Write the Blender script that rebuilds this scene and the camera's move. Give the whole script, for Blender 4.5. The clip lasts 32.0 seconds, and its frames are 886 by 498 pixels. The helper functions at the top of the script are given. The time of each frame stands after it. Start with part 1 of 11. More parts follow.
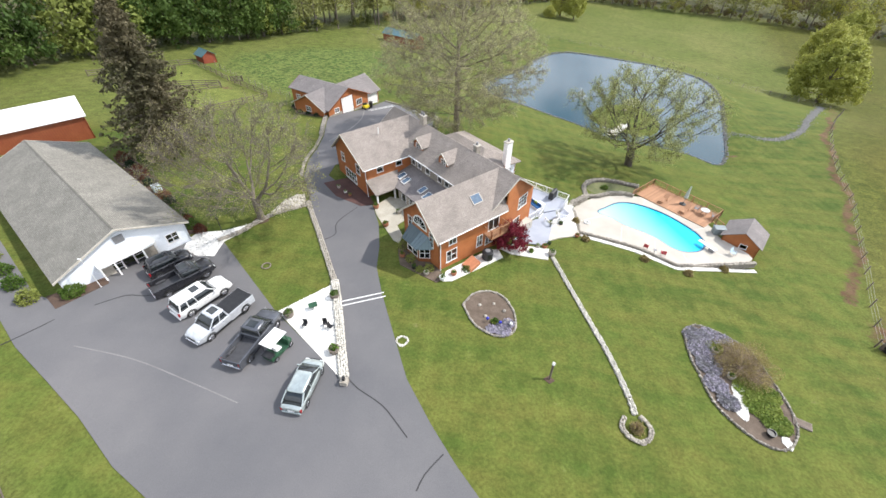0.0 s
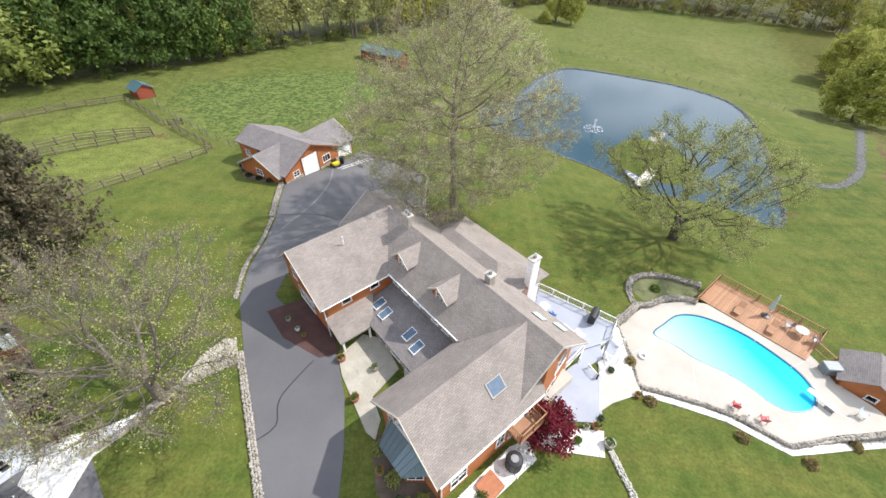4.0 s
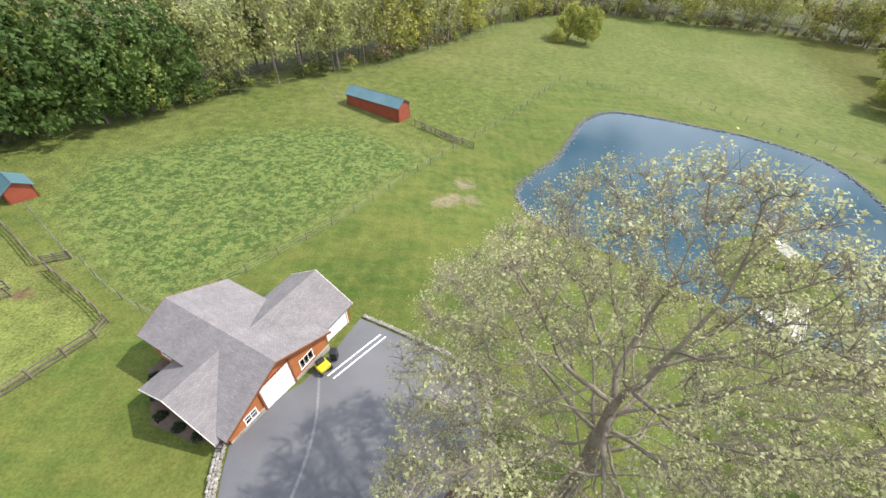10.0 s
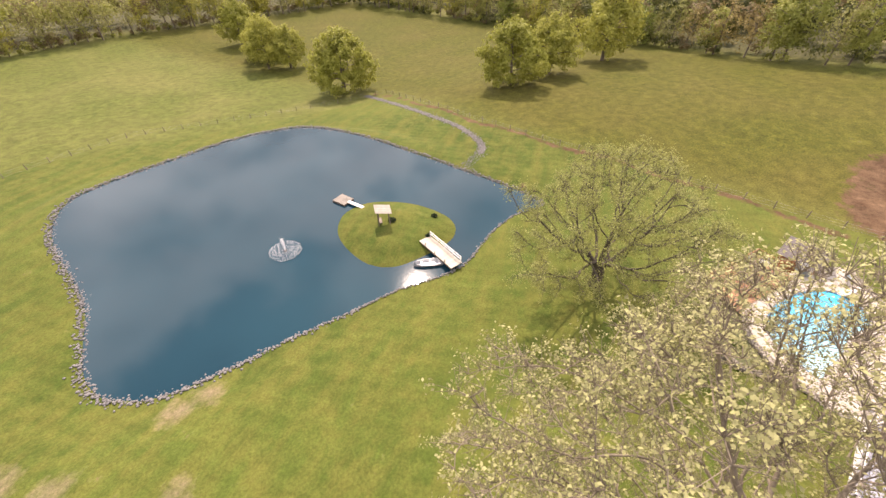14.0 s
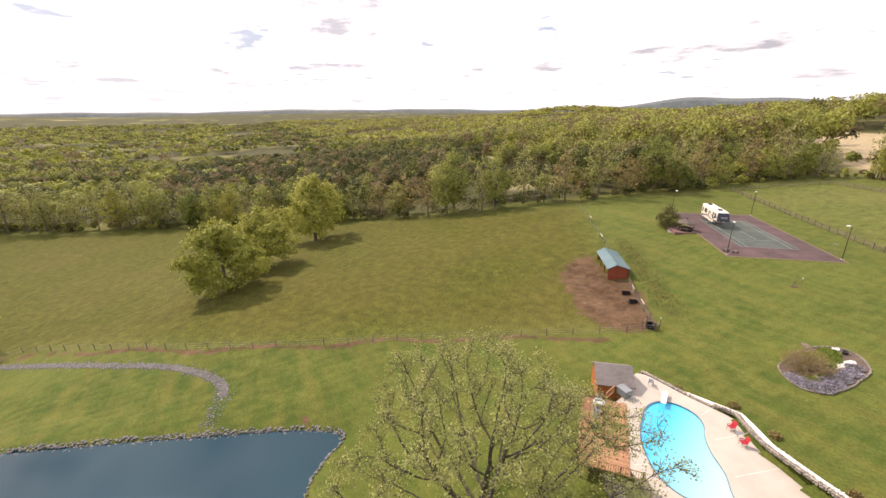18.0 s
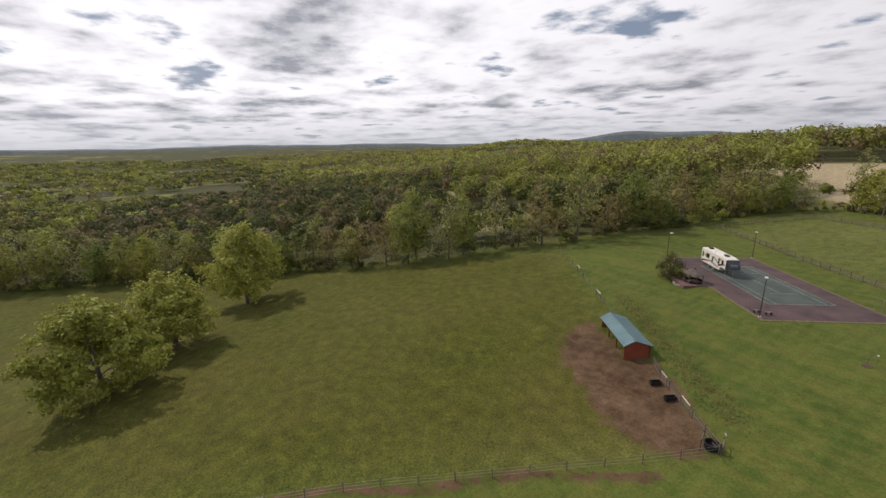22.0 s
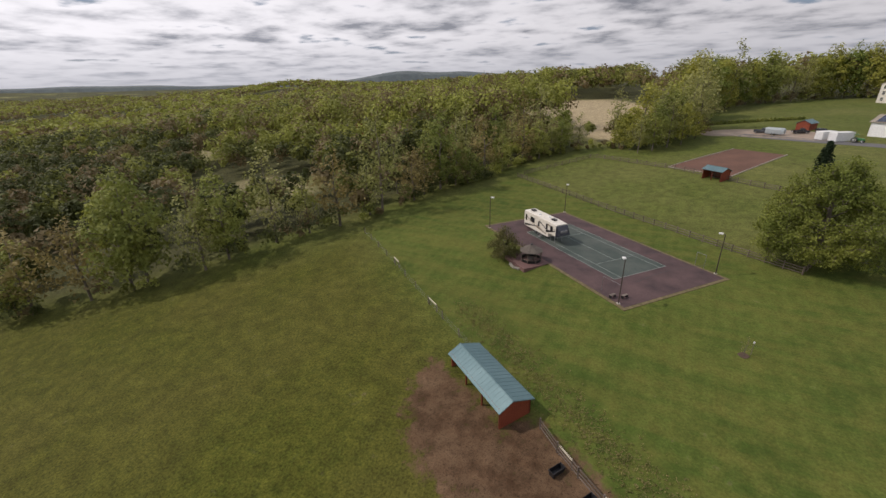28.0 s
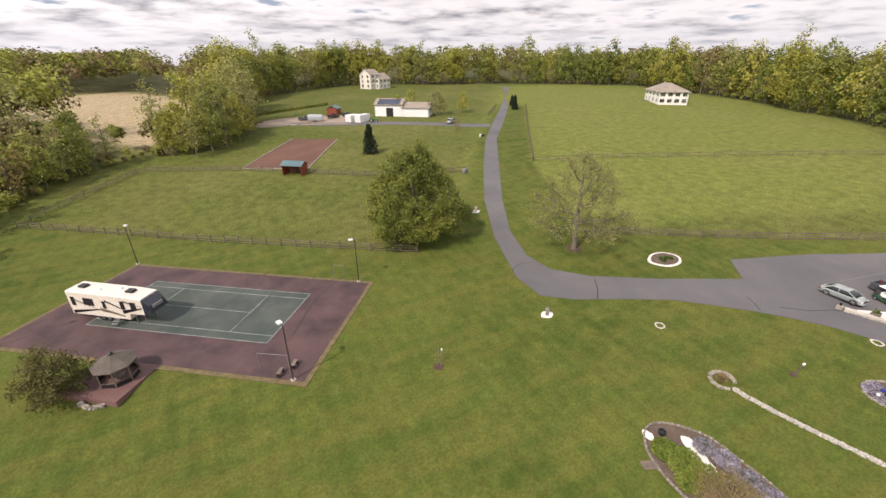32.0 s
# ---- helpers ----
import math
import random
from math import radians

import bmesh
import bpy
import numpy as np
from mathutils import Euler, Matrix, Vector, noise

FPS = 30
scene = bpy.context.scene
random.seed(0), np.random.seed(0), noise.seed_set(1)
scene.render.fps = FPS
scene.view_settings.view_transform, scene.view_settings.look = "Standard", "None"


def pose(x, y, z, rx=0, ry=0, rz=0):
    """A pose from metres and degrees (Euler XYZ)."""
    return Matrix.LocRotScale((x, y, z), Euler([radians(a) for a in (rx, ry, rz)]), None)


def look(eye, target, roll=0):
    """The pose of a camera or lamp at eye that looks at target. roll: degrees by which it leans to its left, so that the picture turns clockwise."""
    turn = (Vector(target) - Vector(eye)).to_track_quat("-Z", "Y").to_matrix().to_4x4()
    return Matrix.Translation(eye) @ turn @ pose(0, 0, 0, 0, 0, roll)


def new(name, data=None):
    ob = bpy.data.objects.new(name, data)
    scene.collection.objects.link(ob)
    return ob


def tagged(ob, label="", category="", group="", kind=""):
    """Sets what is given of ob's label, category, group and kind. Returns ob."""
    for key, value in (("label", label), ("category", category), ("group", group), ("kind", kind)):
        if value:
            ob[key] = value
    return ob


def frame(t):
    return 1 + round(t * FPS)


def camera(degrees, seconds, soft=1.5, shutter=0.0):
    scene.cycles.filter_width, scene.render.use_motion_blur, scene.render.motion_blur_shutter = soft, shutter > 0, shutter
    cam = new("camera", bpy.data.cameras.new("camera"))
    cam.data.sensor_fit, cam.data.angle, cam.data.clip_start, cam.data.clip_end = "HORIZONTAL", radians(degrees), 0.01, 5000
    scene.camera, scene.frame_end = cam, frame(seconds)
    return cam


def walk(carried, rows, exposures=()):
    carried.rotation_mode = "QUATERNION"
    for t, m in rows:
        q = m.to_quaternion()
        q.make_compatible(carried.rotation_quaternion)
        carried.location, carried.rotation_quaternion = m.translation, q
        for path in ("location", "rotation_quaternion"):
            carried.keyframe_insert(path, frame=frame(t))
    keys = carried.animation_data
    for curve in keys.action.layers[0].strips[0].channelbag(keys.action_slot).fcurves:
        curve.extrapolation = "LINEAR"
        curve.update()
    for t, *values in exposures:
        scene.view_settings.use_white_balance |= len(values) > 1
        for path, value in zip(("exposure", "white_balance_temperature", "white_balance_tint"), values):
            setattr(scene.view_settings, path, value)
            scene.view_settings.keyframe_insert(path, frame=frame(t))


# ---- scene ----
cam = camera(94.9, 32.0)
ROWS = [  # seconds, x, y, z, yaw, pitch, roll
    (0.0, 4.33, 5.04, 30.17, 6.13, -40.53, -0.30),
    (0.5, 3.99, 7.61, 30.19, 5.74, -40.48, -0.23),
    (1.0, 3.67, 10.33, 30.21, 5.40, -40.50, -0.33),
    (1.5, 3.29, 13.14, 30.25, 5.26, -40.54, -0.40),
    (2.0, 2.91, 15.92, 30.30, 4.94, -40.62, -0.34),
    (2.5, 2.62, 18.78, 30.38, 4.57, -40.72, -0.26),
    (3.0, 2.34, 21.68, 30.50, 4.53, -40.95, -0.18),
    (3.5, 2.03, 24.54, 30.66, 4.34, -41.05, -0.10),
    (5.5, -0.53, 35.84, 30.78, 3.77, -41.42, -0.18),
    (6.0, -1.28, 38.74, 30.84, 3.52, -41.53, -0.12),
    (6.5, -2.13, 41.60, 30.90, 3.34, -41.55, -0.16),
    (7.0, -3.08, 44.42, 30.95, 3.20, -41.57, -0.12),
    (7.5, -4.05, 47.30, 30.93, 2.92, -41.56, -0.19),
    (8.0, -5.02, 50.24, 30.89, 2.53, -41.55, -0.11),
    (8.5, -5.94, 53.21, 30.84, 2.46, -41.48, -0.35),
    (9.0, -6.83, 56.13, 30.80, 2.18, -41.37, -0.40),
    (9.5, -7.65, 59.12, 30.74, 2.02, -41.42, -0.51),
    (10.0, -8.33, 62.01, 30.72, 1.22, -41.40, -0.56),
    (10.5, -8.88, 64.70, 30.76, -2.16, -41.35, -0.50),
    (11.0, -9.24, 67.31, 30.85, -8.23, -41.39, -0.40),
    (11.5, -9.44, 70.05, 30.93, -17.05, -41.57, -0.15),
    (12.0, -9.54, 72.68, 30.90, -26.91, -41.57, -0.18),
    (12.5, -9.37, 75.23, 30.74, -37.53, -41.41, -0.36),
    (13.0, -8.92, 77.64, 30.49, -48.70, -41.29, -0.36),
    (13.5, -8.14, 79.85, 30.16, -60.95, -41.39, 0.02),
    (14.0, -7.00, 81.93, 29.78, -74.20, -41.26, 0.14),
    (14.5, -5.64, 83.85, 29.39, -86.14, -41.04, 0.31),
    (16.5, 1.66, 87.44, 28.72, -105.75, -29.63, 0.48),
    (17.0, 4.27, 87.45, 28.44, -109.84, -24.77, 0.69),
    (17.5, 6.98, 87.26, 28.19, -113.58, -21.23, 0.59),
    (18.0, 9.67, 86.85, 27.98, -115.23, -18.64, 0.51),
    (18.5, 12.27, 86.21, 27.82, -116.69, -16.61, 0.61),
    (19.0, 14.81, 85.38, 27.74, -117.54, -15.19, 0.68),
    (19.5, 17.34, 84.46, 27.71, -117.62, -14.17, 0.68),
    (20.0, 19.83, 83.39, 27.76, -118.07, -13.96, 0.68),
    (20.5, 22.27, 82.17, 27.87, -119.00, -13.95, 0.83),
    (21.0, 24.69, 80.82, 28.01, -119.99, -14.07, 0.89),
    (21.5, 27.12, 79.37, 28.16, -120.64, -14.14, 0.98),
    (22.0, 29.51, 77.93, 28.25, -121.25, -14.29, 0.95),
    (22.5, 31.88, 76.42, 28.29, -122.39, -14.45, 0.87),
    (23.0, 34.19, 74.81, 28.30, -124.81, -14.55, 0.91),
    (23.5, 36.38, 73.15, 28.31, -128.06, -14.63, 1.00),
    (24.0, 38.52, 71.45, 28.32, -131.82, -14.79, 0.90),
    (24.5, 40.64, 69.71, 28.33, -135.47, -14.85, 0.92),
    (25.0, 42.71, 67.92, 28.35, -139.19, -15.78, 0.93),
    (25.5, 44.66, 66.06, 28.37, -142.40, -17.66, 0.79),
    (27.5, 50.90, 57.50, 28.73, -145.33, -21.90, 1.33),
    (28.0, 52.23, 55.31, 28.81, -150.49, -22.42, 1.40),
    (28.5, 53.59, 53.04, 28.88, -153.72, -22.94, 1.29),
    (29.0, 54.92, 50.81, 28.94, -158.09, -23.29, 1.30),
    (29.5, 56.02, 48.49, 28.98, -164.99, -23.58, 1.18),
    (30.0, 56.91, 46.14, 28.97, -174.23, -23.91, 0.90),
    (30.5, 57.51, 43.74, 28.89, -186.79, -24.19, 0.68),
    (31.0, 57.76, 41.23, 28.79, -201.59, -24.31, 0.20),
    (31.5, 57.72, 38.69, 28.69, -207.65, -24.31, -0.11),
    (32.0, 57.51, 36.16, 28.63, -208.24, -24.59, 0.28),
]
walk(cam, [(t, pose(x, y, z, 90 + pitch, roll, yaw)) for t, x, y, z, yaw, pitch, roll in ROWS],
     exposures=[(0, 0.05, 6380, 11), (4, 0.05, 6350, 12), (7, 0.08, 6150, 11), (10, 0.3, 6250, 11), (11.8, 0.28, 6600, 14), (13, 0.29, 7500, 25), (14.5, 0.3, 8000, 28), (17, 0.2, 7950, 25),
                (19, -0.55, 7250, 21), (21, -1.0, 6950, 16), (25, -1.27, 6850, 16), (29, -1.1, 6950, 18), (31, -0.62, 7300, 20), (32, -0.5, 7300, 20)])
# ---- daylight: broken cloud over blue sky, sun from the east ----
SUN_ELEV, SUN_AZ = 47.0, 69.0   # degrees; azimuth clockwise from +y
world = bpy.data.worlds.new("sky")
scene.world = world
world.use_nodes = True
wt = world.node_tree
wt.nodes.clear()


def wlink(a, b):
    wt.links.new(a, b)


sky = wt.nodes.new("ShaderNodeTexSky")
sky.sky_type, sky.sun_disc = "NISHITA", False
sky.sun_elevation, sky.sun_rotation = radians(SUN_ELEV), radians(SUN_AZ)
sky.air_density, sky.dust_density = 1.0, 1.5
co = wt.nodes.new("ShaderNodeTexCoord")
sep = wt.nodes.new("ShaderNodeSeparateXYZ")
wlink(co.outputs["Generated"], sep.inputs[0])
zc = wt.nodes.new("ShaderNodeMath")
zc.operation, zc.inputs[1].default_value = "MAXIMUM", 0.0
wlink(sep.outputs[2], zc.inputs[0])
zb = wt.nodes.new("ShaderNodeMath")
zb.operation, zb.inputs[1].default_value = "ADD", 0.10
wlink(zc.outputs[0], zb.inputs[0])
flat = wt.nodes.new("ShaderNodeCombineXYZ")
for i in (0, 1):
    dv = wt.nodes.new("ShaderNodeMath")
    dv.operation = "DIVIDE"
    wlink(sep.outputs[i], dv.inputs[0])
    wlink(zb.outputs[0], dv.inputs[1])
    wlink(dv.outputs[0], flat.inputs[i])


def wmath(op, a, b):
    n = wt.nodes.new("ShaderNodeMath")
    n.operation = op
    n.inputs[2].default_value = 0.0
    for i, v in enumerate((a, b)):
        if isinstance(v, (int, float)):
            n.inputs[i].default_value = v
        else:
            wlink(v, n.inputs[i])
    return n.outputs[0]


def wnoise(scale, detail, rough, off):
    add = wt.nodes.new("ShaderNodeVectorMath")
    add.operation, add.inputs[1].default_value = "ADD", off
    wlink(flat.outputs[0], add.inputs[0])
    n = wt.nodes.new("ShaderNodeTexNoise")
    n.inputs["Scale"].default_value, n.inputs["Detail"].default_value, n.inputs["Roughness"].default_value = scale, detail, rough
    wlink(add.outputs[0], n.inputs["Vector"])
    return n.outputs[0]


def wramp(v, lo, hi, a=0.0, b=1.0):
    m = wt.nodes.new("ShaderNodeMapRange")
    m.interpolation_type = "SMOOTHSTEP"
    for i, x in enumerate((lo, hi, a, b)):
        m.inputs[i + 1].default_value = x
    wlink(v, m.inputs[0])
    return m.outputs[0]


# heaps of cloud: thin and white at their rims, grey where they are thick, with blue gaps
heap = wmath("ADD", wmath("MULTIPLY", wnoise(1.55, 9, 0.54, (3.1, 1.7, 0)), 0.72), wmath("MULTIPLY", wnoise(0.5, 3, 0.5, (1.3, 5.2, 4)), 0.36))
# the gaps show more overhead, where the cloud is seen from straight below
over = wmath("SUBTRACT", heap, wmath("MULTIPLY", wmath("MAXIMUM", wmath("SUBTRACT", sep.outputs[2], 0.36), 0.0), 0.24))
cover = wramp(over, 0.375, 0.455)
belly = wmath("MULTIPLY_ADD", wramp(heap, 0.47, 0.70), wramp(wnoise(4.2, 5, 0.6, (9.1, 3.3, 2)), 0.3, 0.72, 0.55, 1.25))
shade = wt.nodes.new("ShaderNodeMix")
shade.data_type = "RGBA"
shade.inputs[6].default_value = (22.4, 23.5, 25.2, 1)
shade.inputs[7].default_value = (7.6, 8.4, 9.8, 1)
wlink(belly, shade.inputs[0])
# clouds are brighter towards the sun
toward = wt.nodes.new("ShaderNodeVectorMath")
toward.operation = "DOT_PRODUCT"
toward.inputs[1].default_value = (math.cos(radians(SUN_ELEV)) * math.sin(radians(SUN_AZ)), math.cos(radians(SUN_ELEV)) * math.cos(radians(SUN_AZ)), math.sin(radians(SUN_ELEV)))
wlink(co.outputs["Generated"], toward.inputs[0])
gain = wramp(toward.outputs["Value"], -0.5, 0.85, 0.72, 1.2)
lit = wt.nodes.new("ShaderNodeVectorMath")
lit.operation = "SCALE"
wlink(shade.outputs[2], lit.inputs[0])
wlink(gain, lit.inputs["Scale"])
mixc = wt.nodes.new("ShaderNodeMix")
mixc.data_type = "RGBA"
wlink(cover, mixc.inputs[0])
thin = wt.nodes.new("ShaderNodeMix")
thin.data_type = "RGBA"
thin.inputs[0].default_value = 0.4
thin.inputs[7].default_value = (11.0, 14.5, 20.0, 1)
wlink(sky.outputs[0], thin.inputs[6])
wlink(thin.outputs[2], mixc.inputs[6])
wlink(lit.outputs[0], mixc.inputs[7])
low = wt.nodes.new("ShaderNodeMapRange")
low.inputs[1].default_value, low.inputs[2].default_value, low.inputs[3].default_value, low.inputs[4].default_value = 0.0, 0.09, 0.75, 0.0
wlink(sep.outputs[2], low.inputs[0])
haze = wt.nodes.new("ShaderNodeMix")
haze.data_type = "RGBA"
haze.inputs[7].default_value = (12.4, 13.6, 15.4, 1)
wlink(low.outputs[0], haze.inputs[0])
wlink(mixc.outputs[2], haze.inputs[6])
back = wt.nodes.new("ShaderNodeBackground")
back.inputs[1].default_value = 0.081
wlink(haze.outputs[2], back.inputs[0])
wo = wt.nodes.new("ShaderNodeOutputWorld")
wlink(back.outputs[0], wo.inputs[0])

sun = new("sun", bpy.data.lights.new("sun", "SUN"))
sun.data.energy, sun.data.angle, sun.data.color = 5.0, radians(0.7), (1.0, 0.95, 0.87)
_e, _a = radians(SUN_ELEV), radians(SUN_AZ)
SUN_DIR = Vector((math.cos(_e) * math.sin(_a), math.cos(_e) * math.cos(_a), math.sin(_e)))
sun.matrix_world = look(SUN_DIR * 100, (0, 0, 0))

# ---- materials ----
def mat_new(name):
    m = bpy.data.materials.new(name)
    m.use_nodes = True
    nt = m.node_tree
    return m, nt, nt.nodes["Principled BSDF"]


def tex(nt, kind, vec=None, **inputs):
    n = nt.nodes.new(kind)
    for key, value in inputs.items():
        n.inputs[key].default_value = value
    if vec is not None:
        nt.links.new(vec, n.inputs["Vector"])
    return n


def mixed(nt, fac, a, b, mode="MIX"):
    n = nt.nodes.new("ShaderNodeMix")
    n.data_type, n.blend_type = "RGBA", mode
    for slot, v in ((0, fac), (6, a), (7, b)):
        if isinstance(v, (int, float)):
            n.inputs[slot].default_value = v
        elif isinstance(v, tuple):
            n.inputs[slot].default_value = (*v, 1) if len(v) == 3 else v
        else:
            nt.links.new(v, n.inputs[slot])
    return n.outputs[2]


def ranged(nt, v, lo, hi, a=0.0, b=1.0):
    n = nt.nodes.new("ShaderNodeMapRange")
    n.inputs[1].default_value, n.inputs[2].default_value = lo, hi
    n.inputs[3].default_value, n.inputs[4].default_value = a, b
    nt.links.new(v, n.inputs[0])
    return n.outputs[0]


def times(nt, v, w):
    n = nt.nodes.new("ShaderNodeMath")
    n.operation = "MULTIPLY"
    for i, q in enumerate((v, w)):
        if isinstance(q, (int, float)):
            n.inputs[i].default_value = q
        else:
            nt.links.new(q, n.inputs[i])
    return n.outputs[0]


def bumped(nt, b, height, strength, distance=0.02):
    n = nt.nodes.new("ShaderNodeBump")
    n.inputs["Strength"].default_value, n.inputs["Distance"].default_value = strength, distance
    nt.links.new(height, n.inputs["Height"])
    nt.links.new(n.outputs[0], b.inputs["Normal"])


def surf(name, a, b, scale=0.6, fine=9.0, rough=0.8, metal=0.0, bump=0.25, rnd=0.0, speck=0.25, where="Object"):
    """A plain worn surface: broad stains, fine grain, optional variation from piece to piece."""
    m, nt, s = mat_new(name)
    vec = nt.nodes.new("ShaderNodeTexCoord").outputs[where]
    n1 = tex(nt, "ShaderNodeTexNoise", vec, Scale=scale, Detail=5.0, Roughness=0.6)
    n2 = tex(nt, "ShaderNodeTexNoise", vec, Scale=fine, Detail=4.0, Roughness=0.65)
    col = mixed(nt, ranged(nt, n1.outputs[0], 0.32, 0.68), a, b)
    k = ranged(nt, n2.outputs[0], 0.25, 0.75, 1 - speck, 1 + speck)
    if rnd:
        info = nt.nodes.new("ShaderNodeObjectInfo")
        k = times(nt, k, ranged(nt, info.outputs["Random"], 0, 1, 1 - rnd, 1 + rnd))
    g = nt.nodes.new("ShaderNodeCombineColor")
    for i in range(3):
        nt.links.new(k, g.inputs[i])
    col = mixed(nt, 1.0, col, g.outputs[0], "MULTIPLY")
    nt.links.new(col, s.inputs["Base Color"])
    s.inputs["Roughness"].default_value, s.inputs["Metallic"].default_value = rough, metal
    if bump:
        bumped(nt, s, n2.outputs[0], bump)
    return m


def shingle(name, a, b):
    m, nt, s = mat_new(name)
    tc = nt.nodes.new("ShaderNodeTexCoord")
    br = tex(nt, "ShaderNodeTexBrick", tc.outputs["UV"], Scale=1.0)
    br.inputs["Mortar Size"].default_value, br.inputs["Brick Width"].default_value, br.inputs["Row Height"].default_value = 0.012, 0.34, 0.15
    br.inputs["Color1"].default_value, br.inputs["Color2"].default_value, br.inputs["Mortar"].default_value = (*a, 1), (*b, 1), (*[c * 0.72 for c in a], 1)
    n1 = tex(nt, "ShaderNodeTexNoise", tc.outputs["Object"], Scale=0.5, Detail=5.0, Roughness=0.65)
    n2 = tex(nt, "ShaderNodeTexNoise", tc.outputs["Object"], Scale=26.0, Detail=3.0)
    g = nt.nodes.new("ShaderNodeCombineColor")
    k = times(nt, ranged(nt, n1.outputs[0], 0.3, 0.7, 0.82, 1.14), ranged(nt, n2.outputs[0], 0.3, 0.7, 0.84, 1.14))
    for i in range(3):
        nt.links.new(k, g.inputs[i])
    nt.links.new(mixed(nt, 1.0, br.outputs[0], g.outputs[0], "MULTIPLY"), s.inputs["Base Color"])
    s.inputs["Roughness"].default_value = 0.9
    bumped(nt, s, br.outputs["Fac"], 0.35, -0.03)
    return m


def siding(name, a, b, course=0.2, upright=False, rough=0.7, metal=0.0, deep=0.03):
    """Boards laid in courses; the UV map is in metres along and up the wall."""
    m, nt, s = mat_new(name)
    tc = nt.nodes.new("ShaderNodeTexCoord")
    sp = nt.nodes.new("ShaderNodeSeparateXYZ")
    nt.links.new(tc.outputs["UV"], sp.inputs[0])
    saw = nt.nodes.new("ShaderNodeMath")
    saw.operation = "MODULO"
    saw.inputs[1].default_value = course
    nt.links.new(sp.outputs[0 if upright else 1], saw.inputs[0])
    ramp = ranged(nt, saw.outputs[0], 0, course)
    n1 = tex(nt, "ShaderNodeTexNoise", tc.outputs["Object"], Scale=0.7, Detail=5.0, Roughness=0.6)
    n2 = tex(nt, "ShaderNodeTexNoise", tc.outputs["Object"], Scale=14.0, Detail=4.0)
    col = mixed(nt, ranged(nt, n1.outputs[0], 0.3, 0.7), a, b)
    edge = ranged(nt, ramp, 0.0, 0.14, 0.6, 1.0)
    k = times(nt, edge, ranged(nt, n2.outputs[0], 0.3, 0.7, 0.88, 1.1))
    g = nt.nodes.new("ShaderNodeCombineColor")
    for i in range(3):
        nt.links.new(k, g.inputs[i])
    nt.links.new(mixed(nt, 1.0, col, g.outputs[0], "MULTIPLY"), s.inputs["Base Color"])
    s.inputs["Roughness"].default_value, s.inputs["Metallic"].default_value = rough, metal
    bumped(nt, s, ramp, 0.6, -deep)
    return m


def foliage(name, a, b, rough=0.65, scale=0.12, russet=None, vary=0.22):
    """Leaves: hue from tree to tree, from bough to bough and from leaf to leaf."""
    m, nt, s = mat_new(name)
    tc = nt.nodes.new("ShaderNodeTexCoord")
    info = nt.nodes.new("ShaderNodeObjectInfo")
    geo = nt.nodes.new("ShaderNodeNewGeometry")
    n1 = tex(nt, "ShaderNodeTexNoise", tc.outputs["Object"], Scale=scale, Detail=3.0)
    f = nt.nodes.new("ShaderNodeMath")
    f.operation = "ADD"
    nt.links.new(ranged(nt, n1.outputs[0], 0.35, 0.65, -0.25, 0.5), f.inputs[0])
    nt.links.new(ranged(nt, info.outputs["Random"], 0, 1, -0.1, 0.6), f.inputs[1])
    tint = nt.nodes.new("ShaderNodeAttribute")
    tint.attribute_name = "tint"
    f2 = nt.nodes.new("ShaderNodeMath")
    f2.operation = "ADD"
    f2.use_clamp = True
    nt.links.new(f.outputs[0], f2.inputs[0])
    nt.links.new(tint.outputs["Fac"], f2.inputs[1])
    col = mixed(nt, f2.outputs[0], a, b)
    if russet:
        col = mixed(nt, ranged(nt, tint.outputs["Fac"], 0.80, 0.86), col, russet)
    k = ranged(nt, geo.outputs["Random Per Island"], 0, 1, 1 - vary, 1 + vary)
    g = nt.nodes.new("ShaderNodeCombineColor")
    for i in range(3):
        nt.links.new(k, g.inputs[i])
    col = mixed(nt, 1.0, col, g.outputs[0], "MULTIPLY")
    nt.links.new(col, s.inputs["Base Color"])
    s.inputs["Roughness"].default_value = rough
    s.inputs["Specular IOR Level"].default_value = 0.25
    tr = nt.nodes.new("ShaderNodeBsdfTranslucent")
    nt.links.new(col, tr.inputs[0])
    mx = nt.nodes.new("ShaderNodeMixShader")
    mx.inputs[0].default_value = 0.3
    out = nt.nodes["Material Output"]
    nt.links.new(s.outputs[0], mx.inputs[1])
    nt.links.new(tr.outputs[0], mx.inputs[2])
    nt.links.new(mx.outputs[0], out.inputs[0])
    return m


def plain(name, col, rough=0.5, metal=0.0, spec=0.5, coat=0.0):
    m, nt, s = mat_new(name)
    tc = nt.nodes.new("ShaderNodeTexCoord")
    n = tex(nt, "ShaderNodeTexNoise", tc.outputs["Object"], Scale=3.0, Detail=4.0)
    c2 = tuple(min(1, c * 1.12 + 0.004) for c in col)
    nt.links.new(mixed(nt, ranged(nt, n.outputs[0], 0.35, 0.65), tuple(c * 0.9 for c in col), c2), s.inputs["Base Color"])
    s.inputs["Roughness"].default_value, s.inputs["Metallic"].default_value = rough, metal
    s.inputs["Specular IOR Level"].default_value, s.inputs["Coat Weight"].default_value = spec, coat
    return m


def glass(name, tint=(0.75, 0.82, 0.85), rough=0.03):
    m, nt, s = mat_new(name)
    s.inputs["Base Color"].default_value = (*tint, 1)
    s.inputs["Transmission Weight"].default_value, s.inputs["Roughness"].default_value, s.inputs["IOR"].default_value = 1.0, rough, 1.45
    return m


